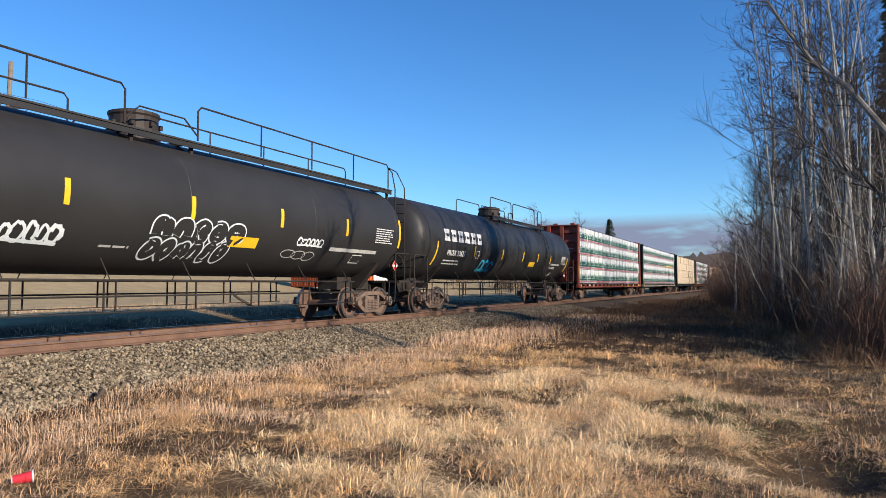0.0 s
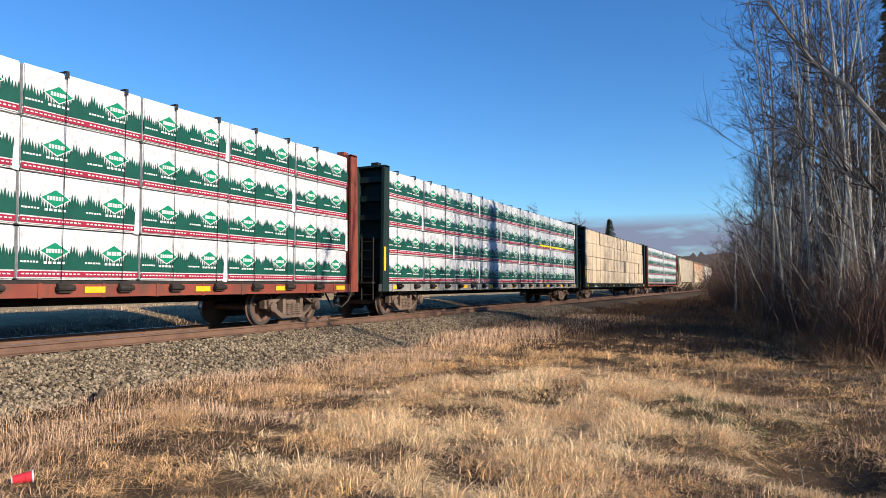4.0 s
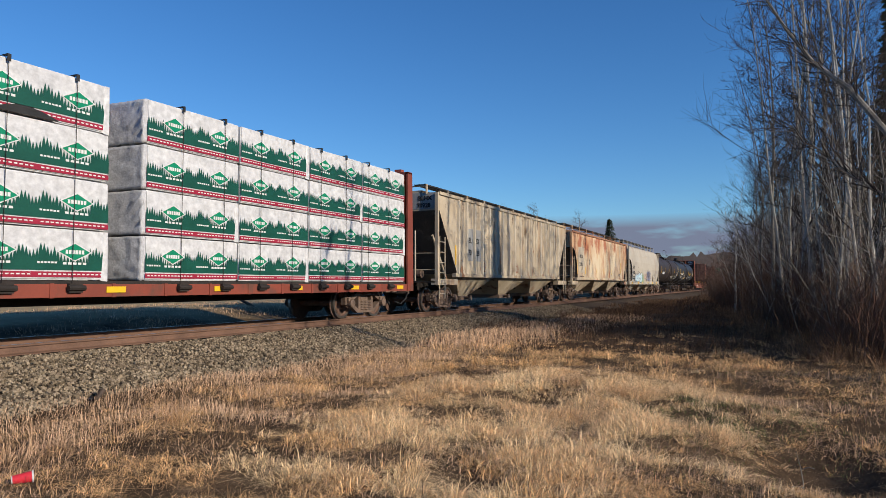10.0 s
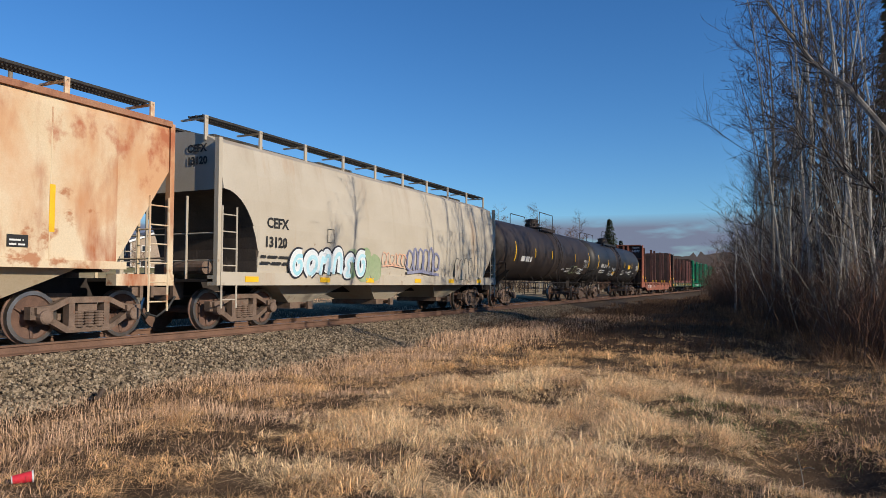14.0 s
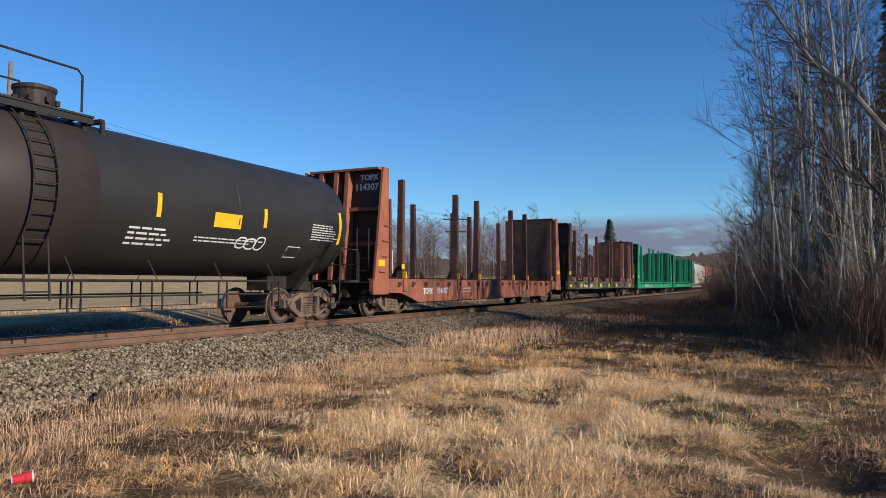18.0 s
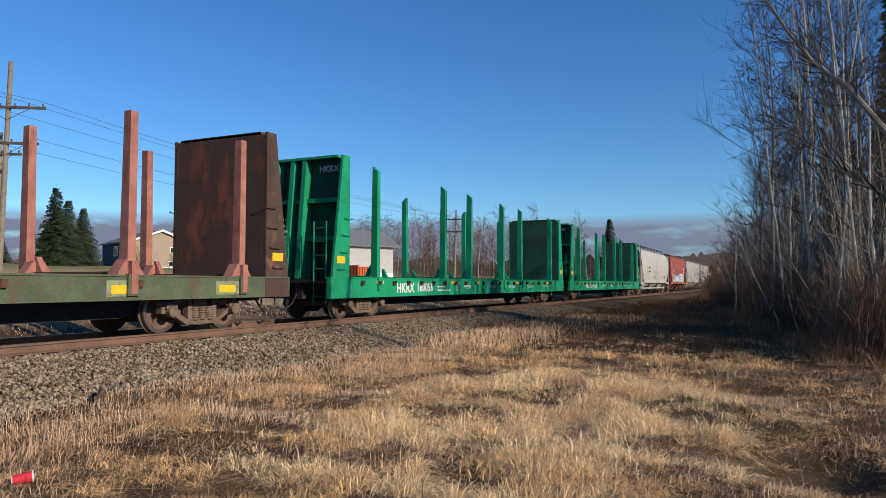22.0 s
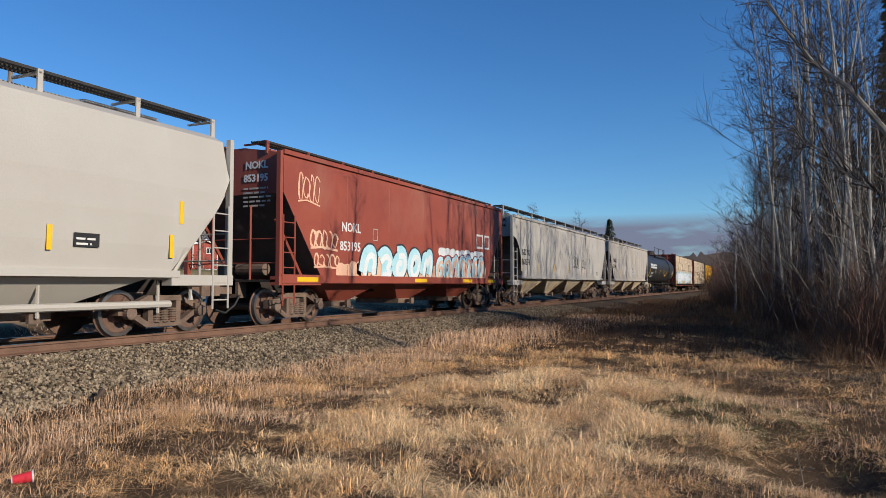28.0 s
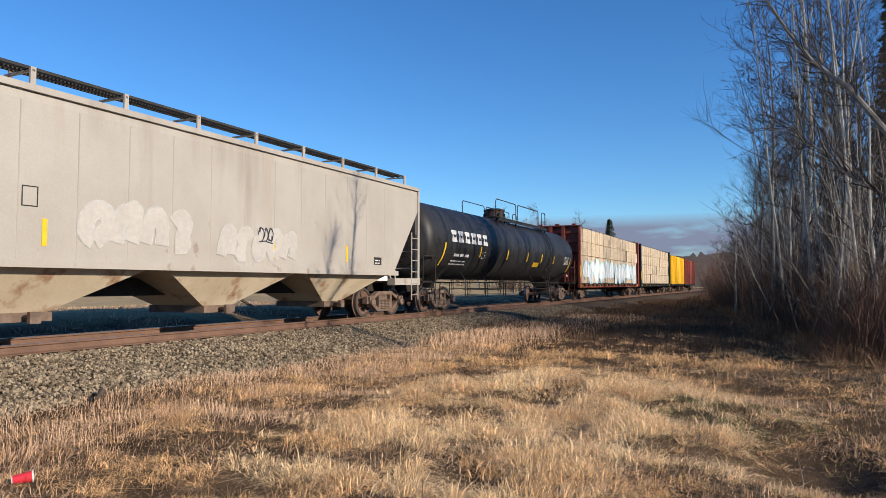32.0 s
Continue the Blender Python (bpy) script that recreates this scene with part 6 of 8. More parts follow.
# ---------------- bulkhead log cars ----------------
def log_car(label, s0, s1, trucks, paint, stake_paint, bulk_paint, stakes, sill=(0.62, 1.17), top=4.70, stake_top=4.55, slant=0.0, belly=None, inner=None, odd=None, hooks=0.95, markers=True):
    car, a, b = start_car("log_car", label, "log car", s0, s1)
    mid = (s0 + s1) / 2
    lo, hi = sill
    for x in (-1, 1):
        bm = fresh()
        if belly:
            prof = [(a, hi), (b, hi), (b, hi - 0.38), (b - 1.8, hi - 0.42), (b - 3.0, lo), (a + 3.0, lo), (a + 1.8, hi - 0.42), (a, hi - 0.38)]
            prism(bm, prof, x * 1.36, x * 1.50, "x")
        else:
            box(bm, *((1.36, 1.50) if x > 0 else (-1.68, -1.36)), a, b, lo, hi)
        bmesh.ops.recalc_face_normals(bm, faces=bm.faces[:])
        part("side_sill", bm, paint, car)
        bm = fresh()
        box(bm, *((1.30, 1.52) if x > 0 else (-1.70, -1.30)), a, b, hi, hi + 0.035)
        part("top_flange", bm, paint, car)
    bm = fresh()
    prism(bm, [(a, hi - 0.1), (a, 0.62), (a + 3.2, 0.6), (a + 4.2, 0.34), (b - 4.2, 0.34), (b - 3.2, 0.6), (b, 0.62), (b, hi - 0.1)], -0.55, 0.55, "x")
    n = int((b - a) / 1.3)
    for k in range(n + 1):
        y = a + 0.3 + (b - a - 0.6) * k / n
        box(bm, -1.36, 1.36, y - 0.1, y + 0.1, hi - 0.3, hi - 0.02)
    bmesh.ops.recalc_face_normals(bm, faces=bm.faces[:])
    part("frame", bm, M_STEEL, car)
    for s in stakes:
        y = s - mid
        for x in (-1, 1):
            bm = fresh()
            tp = stake_top
            w0, w1 = 0.095, 0.085
            x0, x1 = 1.24, 1.475
            pts = [(x0, y - w0, hi - 0.1), (x1, y - w0, hi - 0.1), (x1, y + w0, hi - 0.1), (x0, y + w0, hi - 0.1),
                   (x0 + 0.05, y - w1, tp), (x1, y - w1, tp - slant), (x1, y + w1, tp - slant), (x0 + 0.05, y + w1, tp)]
            if x < 0:                                      # the far row stands further out
                pts = [(p + 0.22, q, z) for p, q, z in pts]
            hexa(bm, [(x * p, q, z) for p, q, z in pts])
            hexa(bm, [(x * p, q, z) for p, q, z in [(0.95, y - 0.06, hi), (1.25, y - 0.06, hi), (1.25, y + 0.06, hi), (0.95, y + 0.06, hi),
                                                    (1.2, y - 0.06, hi + 0.42), (1.25, y - 0.06, hi + 0.42), (1.25, y + 0.06, hi + 0.42), (1.2, y + 0.06, hi + 0.42)]])
            bmesh.ops.recalc_face_normals(bm, faces=bm.faces[:])
            st = part("stake", bm, stake_paint if not (odd and s in odd) else odd[s], car, "upright steel log stake")
            part("stake_pocket", box(fresh(), min(x * 1.44, x * 1.56), max(x * 1.44, x * 1.56), y - 0.13, y + 0.13, hi - 0.36, hi + 0.05), paint, st)
            if not markers:                                # stakes run down the face of the sill
                part("stake_foot", box(fresh(), min(x * 1.47, x * 1.575), max(x * 1.47, x * 1.575), y - 0.075, y + 0.075, lo + 0.12, hi + 0.3), odd[s] if odd and s in odd else stake_paint, st)
                part("base_plate", hexa(fresh(), [(min(x * 1.2, x * 1.46), y - 0.32, hi + 0.03), (max(x * 1.2, x * 1.46), y - 0.32, hi + 0.03), (max(x * 1.2, x * 1.46), y + 0.32, hi + 0.03), (min(x * 1.2, x * 1.46), y + 0.32, hi + 0.03), (min(x * 1.2, x * 1.46), y - 0.12, hi + 0.32), (max(x * 1.2, x * 1.46), y - 0.12, hi + 0.32), (max(x * 1.2, x * 1.46), y + 0.12, hi + 0.32), (min(x * 1.2, x * 1.46), y + 0.12, hi + 0.32)]), M_PINKSTAKE, st, "faded red gusset at the stake foot")
            elif not slant:
                part("stake_marker", box(fresh(), min(x * 1.46, x * 1.566), max(x * 1.46, x * 1.566), y - 0.035, y + 0.035, hi + 0.06, hi + 0.28), M_YELLOW, st)
        bm = fresh()
        box(bm, -1.25, 1.25, y - 0.12, y + 0.12, hi, hi + 0.1)
        part("bunk", bm, stake_paint, car, "cross bunk between the stakes")
    ring = None
    for k in range(int((b - a - 3.0) / hooks)):             # chain brackets along the sill
        y = a + 1.6 + k * hooks
        for x in (-1, 1):
            mm = Matrix.Translation((0, y, 0)) @ Matrix.Diagonal((x, 1, 1, 1))
            if ring is None:
                bm = fresh()
                hexa(bm, [(1.5, -0.09, hi - 0.2), (1.57, -0.05, hi - 0.2), (1.57, 0.05, hi - 0.2), (1.5, 0.09, hi - 0.2), (1.5, -0.07, hi - 0.06), (1.6, -0.05, hi - 0.06), (1.6, 0.05, hi - 0.06), (1.5, 0.07, hi - 0.06)])
                ring = part("chain_bracket", bm, stake_paint if slant == 0 else M_STEEL, car, m=mm)
            else:
                share(ring, mm)
    dep, tdep = 0.92, 0.34
    for y, s in ((a, 1), (b, -1)):
        i = y + s * dep
        bm = fresh()
        p0, p1 = sorted((i - s * 0.08, i))
        prism(bm, [(-1.42, hi - 0.1), (1.42, hi - 0.1), (1.42, top - 0.12), (1.28, top), (-1.28, top), (-1.42, top - 0.12)], p0, p1)
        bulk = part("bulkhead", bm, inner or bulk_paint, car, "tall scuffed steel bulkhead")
        for x in (-1, 1):
            bm = fresh()
            pr = [(y, hi - 0.45), (i, hi - 0.45), (i, top), (i - s * tdep, top)]
            if s < 0:
                pr = pr[::-1]
            prism(bm, pr, x * 1.43, x * 1.506, "x")
            bmesh.ops.recalc_face_normals(bm, faces=bm.faces[:])
            gus = part("side_gusset", bm, bulk_paint, bulk)
            for k in range(4):
                z = hi + 0.25 + k * 0.48
                yy = y + s * (0.30 + 0.11 * k)
                bm = fresh()
                u, v = sorted((yy, yy + s * 0.38))
                tube(bm, [(x * 1.5, u, z + 0.03), (x * 1.56, u, z), (x * 1.56, v, z), (x * 1.5, v, z + 0.03)], 0.014, 5)
                part("grab_iron", bm, bulk_paint, gus)
            part("reflector", box(fresh(), min(x * 1.5, x * 1.511), max(x * 1.5, x * 1.511), min(y + s * .28, y + s * .68), max(y + s * .28, y + s * .68), hi + 0.42, hi + 0.62), M_YELLOW, gus, "yellow reflective strip")
        for x in (-0.86, -0.28, 0.14):
            bm = fresh()
            pr = [(y + s * 0.25, hi), (i - s * 0.08, hi), (i - s * 0.08, top - 0.05), (i - s * (tdep - 0.02), top - 0.05)]
            prism(bm, pr, x - 0.07, x + 0.07, "x")
            bmesh.ops.recalc_face_normals(bm, faces=bm.faces[:])
            part("vertical_rib", bm, bulk_paint, bulk)
        for k in range(2):
            z = hi + 1.15 + 1.1 * k
            u, v = sorted((i - s * 0.08, i - s * 0.3))
            part("cross_rib", box(fresh(), -1.42, 1.42, u, v, z - 0.06, z + 0.06), bulk_paint, bulk)
        part("top_plate", box(fresh(), -1.3, 1.3, min(i, i - s * tdep), max(i, i - s * tdep), top - 0.05, top + 0.02), bulk_paint, bulk)
        ladder(car, 0.78, y + s * 0.2, 0.5, hi + 1.6, 0.42, 6, bulk_paint if bulk_paint is not M_TOPRED else M_STEEL, "x")
        part("end_platform", box(fresh(), -1.42, 1.42, min(y - s * 0.1, y + s * 0.5), max(y - s * 0.1, y + s * 0.5), 1.06, 1.1), M_STEEL, car)
    for y in [t - mid for t in trucks]:
        truck(car, y)
    couplers(car, a, b)
    return car, a, b, mid


# ---------------- plain box car, seen only far down the train ----------------
def box_car(label, s0, s1, paint):
    car, a, b = start_car("box_car", label, "box car", s0, s1)
    part("body", box(fresh(), -1.5, 1.5, a, b, 1.05, 4.5), paint, car)
    part("roof", prism(fresh(), [(-1.55, 4.5), (1.55, 4.5), (0, 4.72)], a - 0.02, b + 0.02), paint, car)
    rib = None
    for k in range(int((b - a) / 0.9)):
        y = a + 0.4 + k * 0.9
        if abs(y) < 1.6:
            continue
        if rib is None:
            rib = part("rib", box(fresh(), 1.5, 1.56, -0.05, 0.05, 1.1, 4.45), paint, car, m=Matrix.Translation((0, y, 0)))
        else:
            share(rib, Matrix.Translation((0, y, 0)))
    part("door", box(fresh(), 1.5, 1.58, -1.5, 1.5, 1.1, 4.4), paint, car)
    part("side_sill", box(fresh(), -1.48, 1.48, a + 0.3, b - 0.3, 0.85, 1.05), M_STEEL, car)
    for y in (a + 2.0, b - 2.0):
        truck(car, y)
    couplers(car, a, b)
    return car, a, b, (s0 + s1) / 2


# ---------------- the train, from its head on ----------------
T1 = tank_car("black tank car with a full-length top walkway and white tags", 1.3, 20.4, (3.2, 18.8), long_walk=True, dome_y=10.6)
T2 = tank_car("black pressure tank car with large white lettering", 21.2, 41.55, (23.25, 39.95), dome_y=31.5, platform=(-2.0, 5.75), mid_ladder=4.6, big=True)
C3 = beam_car("oxide red lumber car loaded with white wrapped bundles", 42.85, 65.5, (45.4, 63.0), M_RUSTRED, M_RUSTRED, seed=3)
C4 = beam_car("grey-silled lumber car with dark ends and white wrapped bundles", 66.9, 91.0, (69.2, 88.7), M_DKGREEN, M_GREY, seed=4)
C5 = beam_car("dark green lumber car stacked with bare sawn lumber", 92.8, 116.35, (95.1, 113.7), M_DKGREEN, M_DKGREEN, "bare", seed=5)
C6 = beam_car("rust red lumber car loaded with torn white wrapped bundles", 117.8, 141.25, (120.1, 138.9), M_RUSTRED, M_RUSTRED, seed=6, gap=(129.4, 130.2))
H7 = hopper_car("weathered beige ribbed covered hopper car", 143.0, 160.25, M_BEIGE, ribs=18, rib_paint=M_RIB, eave=4.30, crown=4.48, walk_z=4.70, bay_paint=M_DIRTBAY, trucks=(144.5, 158.7))
H8 = hopper_car("rust-blotched cream covered hopper car", 161.6, 179.0, M_CREAM, seams=6, ear=True, roof=M_RUSTROOF, bay_paint=M_DIRTBAY, trucks=(163.1, 177.5))
H9 = hopper_car("cream covered hopper car with round sides and spray paint", 180.2, 197.0, M_TAN, ear=True, round_side=True, sill_low=1.0, belly=1.28, trucks=(181.65, 195.5), walk_z=4.82)
T10 = tank_car("brown-black tank car with a ladder at its middle", 197.9, 215.3, (199.6, 213.75), paint=M_BLACK2, dome_y=206.9, platform=(-1.3, 1.3), mid_ladder=0.5)
T11 = tank_car("black tank car with white tags and a ladder", 216.0, 234.1, (217.9, 232.45), dome_y=225.25, platform=(-4.0, 0.5), mid_ladder=-0.8)
L12 = log_car("faded red bulkhead log car with brown stakes", 235.05, 255.7, (236.9, 253.9), M_TOPRED, M_STAKE, M_TOPRED, (237.02, 241.36, 243.5, 247.65, 249.7, 253.9), sill=(0.42, 1.16), belly=True, inner=M_BROWN, stake_top=4.48)
L13 = log_car("olive and rust bulkhead log car with brown stakes", 257.3, 279.2, (259.8, 276.7), M_OLIVE, M_STAKE, M_BROWN, (259.35, 262.4, 265.33, 269.1, 270.15, 274.46, 277.5), sill=(0.72, 1.17), inner=M_RUSTBULK, stake_top=4.34, odd={274.46: M_PINKSTAKE, 277.5: M_PINKSTAKE}, hooks=2.62, markers=False)
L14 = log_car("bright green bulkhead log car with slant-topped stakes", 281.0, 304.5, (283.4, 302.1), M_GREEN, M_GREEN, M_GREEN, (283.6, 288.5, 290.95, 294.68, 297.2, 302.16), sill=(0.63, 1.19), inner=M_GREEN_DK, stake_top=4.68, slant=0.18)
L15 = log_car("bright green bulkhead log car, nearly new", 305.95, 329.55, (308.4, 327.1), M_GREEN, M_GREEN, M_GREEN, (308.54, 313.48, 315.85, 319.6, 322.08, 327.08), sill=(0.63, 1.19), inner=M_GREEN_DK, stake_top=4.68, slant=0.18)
H16 = hopper_car("clean pale grey hopper car with unloading pipes below", 330.6, 349.4, M_PALE, round_side=True, belly=1.28, tubes=True, trucks=(332.1, 347.95))
H17 = hopper_car("oxide red covered hopper car with bright spray paint", 351.0, 366.55, M_HOPRED, sill_low=1.05, belly=1.25, eave=4.28, crown=4.50, walk_z=4.64, trucks=(352.35, 365.2), seams=5)
H18 = hopper_car("light grey four-bay covered hopper car", 367.9, 387.8, M_GREYHOP, seams=14, bays=4, ear=True, bay_paint=M_DIRTBAY, trucks=(369.4, 386.25))
H19 = hopper_car("pale cream covered hopper car with faint tags", 389.25, 406.7, M_DULLCREAM, bay_paint=M_DIRTBAY, seams=13, trucks=(390.8, 405.2))
T20 = tank_car("black tank car with white lettering and dust streaks", 407.45, 427.7, (409.4, 426.1), dome_y=417.8, platform=(-2.0, 5.75), mid_ladder=4.6, big=True)
C21 = beam_car("dark red lumber car with spray-painted bare lumber", 428.8, 450.4, (431.1, 448.1), M_RUSTRED, M_RUSTRED, "bare", seed=21)
C22 = beam_car("dark lumber car stacked with bare sawn lumber", 451.5, 471.8, (453.8, 469.5), M_DKGREEN, M_DKGREEN, "bare", seed=22)
B23 = box_car("faded yellow box car", 472.8, 486.2, M_YELLOW)
B24 = box_car("rust red box car", 487.2, 501.5, M_RUSTRED)
# ---------------- lettering, reflectors and spray paint on the cars ----------------
M_BLUESPRAY = mat("spray_light_blue", (0.33, 0.62, 0.70), (0.5, 0.7, 0.76), 0.5, 0, 1.5, 20, 0)
M_WHITESPRAY = mat("spray_white", (0.72, 0.74, 0.74), (0.6, 0.66, 0.68), 0.55, 0, 1.5, 20, 0)
M_BLACKSPRAY = mat("spray_black", (0.02, 0.022, 0.03), (0.05, 0.05, 0.06), 0.5, 0, 2, 20, 0)
M_REDSPRAY = mat("spray_maroon", (0.22, 0.02, 0.03), (0.3, 0.05, 0.06), 0.5, 0, 2, 20, 0)
M_PINKSPRAY = mat("spray_peach", (0.75, 0.38, 0.25), (0.7, 0.5, 0.35), 0.55, 0, 1.5, 20, 0)
M_GREENSPRAY = mat("spray_green", (0.24, 0.33, 0.17), (0.35, 0.40, 0.25), 0.6, 0, 1.2, 12, 0)
M_VIOLETSPRAY = mat("spray_violet", (0.16, 0.17, 0.28), (0.28, 0.28, 0.36), 0.55, 0, 2, 12, 0)
M_CYANTAG = mat("spray_cyan", (0.03, 0.42, 0.62), (0.05, 0.35, 0.55), 0.5, 0, 2, 20, 0)
M_FAINT = mat("spray_faint_grey", (0.47, 0.44, 0.395), (0.41, 0.38, 0.34), 0.6, 0, 1.2, 10, 0)
M_LABEL = mat("stencil_grey", (0.50, 0.49, 0.46), (0.35, 0.34, 0.32), 0.6, 0, 8, 40, 0)
M_PATCH = mat("repaint_grey", (0.33, 0.33, 0.32), (0.28, 0.28, 0.27), 0.6, 0, 3, 40, 0.03)
M_CREAMPATCH = mat("repaint_cream", (0.56, 0.48, 0.36), (0.52, 0.43, 0.31), 0.6, 0, 2, 40, 0.03)
M_TAPE = mat("yellow_tape", (0.85, 0.72, 0.03), (0.8, 0.66, 0.03), 0.5, 0, 3, 40, 0.0)
M_PALEGREEN = mat("faded_green", (0.24, 0.30, 0.17), (0.18, 0.2, 0.12), 0.75, 0, 4, 40, 0.1, (0.16, 0.09, 0.05), 0.5)
M_RUSTBLOT = mat("rust_blotch", (0.36, 0.115, 0.05), (0.27, 0.09, 0.045), 0.8, 0, 2.5, 25, 0.1)
M_SIGNRED = mat("placard_red", (0.55, 0.04, 0.03), (0.5, 0.05, 0.04), 0.45, 0, 6, 40, 0)


def ribbon(bm, pts, w, x=0.0, mi=0, closed=False):
    """A flat stroke through (u, v) points, facing the viewer of the wall."""
    n = len(pts)
    L, R = [], []
    for i in range(n):
        a, b = (pts[(i - 1) % n], pts[(i + 1) % n]) if closed else (pts[max(i - 1, 0)], pts[min(i + 1, n - 1)])
        du, dv = b[0] - a[0], b[1] - a[1]
        q = math.hypot(du, dv) or 1.0
        nu, nv = -dv / q * w / 2, du / q * w / 2
        h = x + (0.0 if closed else 0.0018 * i / n)         # a stroke that crosses itself lies on top
        L.append(bm.verts.new((pts[i][0] + nu, pts[i][1] + nv, h)))
        R.append(bm.verts.new((pts[i][0] - nu, pts[i][1] - nv, h)))
    for i in range(n if closed else n - 1):
        j = (i + 1) % n
        bm.faces.new((R[i], R[j], L[j], L[i])).material_index = mi


def blob(cu, cv, w, h, lean, rnd, n=20, square=2.6):
    out = []
    for k in range(n):
        a = k * math.tau / n
        c, s = math.cos(a), math.sin(a)
        u = math.copysign(abs(c) ** (2 / square), c) * w / 2 * (1 + rnd.uniform(-0.07, 0.07))
        v = math.copysign(abs(s) ** (2 / square), s) * h / 2 * (1 + rnd.uniform(-0.06, 0.06))
        out.append((cu + u + lean * v, cv + v))
    return out


def bubbles(parent, x, y0, z0, w, h, n, seed, fill, line, lw=0.05, label="", holes=True, lean=0.08, solid=True, face=FACE_X):
    """Fat rounded spray-painted letters side by side, with outlines."""
    rnd = random.Random(seed)
    step = w / n
    made = []
    for i in range(n):
        bm = fresh()
        ww, hh = step * rnd.uniform(1.0, 1.35), h * rnd.uniform(0.72, 1.0)
        cu, cv = step * (i + 0.5), hh / 2 + rnd.uniform(0, h - hh)
        o = blob(cu, cv, ww, hh, rnd.uniform(-lean, lean) * 2 + 0.05, rnd, 18, rnd.choice((2.0, 2.6, 3.4)))
        if solid:
            bm.faces.new([bm.verts.new((u, v, 0.001 * (i % 3))) for u, v in o])
        ribbon(bm, o, lw, 0.004 + 0.001 * (i % 3), 1, True)
        if holes:
            q = blob(cu + rnd.uniform(-0.08, 0.1) * step, cv + rnd.uniform(0.05, 0.25) * hh, ww * rnd.uniform(0.1, 0.2), hh * rnd.uniform(0.1, 0.2), 0.2, rnd, 8)
            ribbon(bm, q, lw, 0.005, 1, True)
            ribbon(bm, [(cu - ww * rnd.uniform(0.05, 0.2), cv - hh * 0.5), (cu - ww * 0.05, cv - hh * rnd.uniform(0.1, 0.3))], lw, 0.005, 1)
            ribbon(bm, [(cu - ww * 0.3, cv + hh * 0.05), (cu, cv - hh * 0.02), (cu + ww * 0.25, cv + hh * 0.06)], lw * 0.8, 0.005, 1)
        made.append(part("spray_paint", bm, [fill, line], parent, label, Matrix.Translation((x, y0, z0)) @ face))
    return made


GLYPHS = (((0.5, 0.0), (0.0, 0.3), (0.1, 0.85), (0.5, 1.0), (0.95, 0.8), (0.95, 0.25), (0.5, 0.0)),
          ((0.0, 0.0), (0.1, 0.85), (0.5, 1.0), (0.9, 0.8), (1.0, 0.0)),
          ((0.95, 0.9), (0.3, 1.0), (0.0, 0.5), (0.4, 0.0), (1.0, 0.2), (0.85, 0.7), (0.45, 0.6)),
          ((0.0, 0.0), (0.15, 0.95), (0.4, 0.55), (0.62, 1.0), (1.0, 0.8), (0.9, 0.0)),
          ((0.0, 0.7), (0.4, 1.05), (0.95, 0.7), (0.55, 0.4), (1.0, 0.0), (0.25, 0.05)))


def throw_up(parent, x, y0, z0, w, h, n, seed, fill, line, lw=0.06, label="", shade=None, lean=0.12):
    """Fat looping spray-painted shapes side by side, each a broad stroke with a dark rim and a shaded lower half."""
    rnd = random.Random(seed)
    step = w / n
    made = []
    for i in range(n):
        g = GLYPHS[(i * 3 + seed) % len(GLYPHS)]
        if rnd.random() < 0.5:
            g = tuple((1 - u, v) for u, v in g)
        hh, ww = h * rnd.uniform(0.85, 1.0), step * rnd.uniform(1.0, 1.2)
        fat = min(0.42 * h, 0.46 * step) * rnd.uniform(0.85, 1.1)
        pts = [((u - 0.5) * (ww - fat) * 1.0 + lean * (v - 0.5) * hh + step * (i + 0.5) + rnd.uniform(-0.02, 0.02), fat / 2 + v * (hh - fat) + rnd.uniform(-0.02, 0.02)) for u, v in g]
        for _ in range(3):                                  # round the corners
            q = [pts[0]]
            for a, b in zip(pts, pts[1:]):
                q += [(a[0] * 0.75 + b[0] * 0.25, a[1] * 0.75 + b[1] * 0.25), (a[0] * 0.25 + b[0] * 0.75, a[1] * 0.25 + b[1] * 0.75)]
            pts = q + [pts[-1]]
        bm = fresh()
        d = 0.0006 * (i % 3)
        ribbon(bm, pts, fat + 2 * lw, d, 1)
        ribbon(bm, pts[1:-1], fat, 0.003 + d, 0)
        if shade:
            ribbon(bm, [(u + fat * 0.16, v - fat * 0.18) for u, v in pts[2:-2]], fat * 0.4, 0.005 + d, 2)
        made.append(part("spray_paint", bm, [fill, line] + ([shade] if shade else []), parent, label, Matrix.Translation((x, y0, z0)) @ FACE_X))
    return made


def scrawl(parent, x, y0, z0, w, h, seed, material, lw=0.03, strokes=5, label="", face=FACE_X):
    """A quick looping tag."""
    rnd = random.Random(seed)
    bm = fresh()
    for s in range(strokes):
        cu = w * (s + 0.5) / strokes
        pts = []
        a0, turns = rnd.uniform(0, 6.28), rnd.uniform(0.7, 1.6)
        ru, rv = w / strokes * rnd.uniform(0.45, 0.8), h * rnd.uniform(0.3, 0.5)
        for k in range(16):
            a = a0 + turns * math.tau * k / 15
            pts.append((cu + ru * math.cos(a) * (1 - 0.03 * k) + 0.1 * ru * math.sin(3 * a), h / 2 + rv * math.sin(a) + rnd.uniform(-0.02, 0.02)))
        ribbon(bm, pts, lw * rnd.uniform(0.7, 1.2), 0.001 * s)
    ribbon(bm, [(0, h * 0.05), (w * 0.4, h * 0.12), (w, 0.0)], lw, 0.006)
    return part("spray_paint", bm, material, parent, label, Matrix.Translation((x, y0, z0)) @ face)


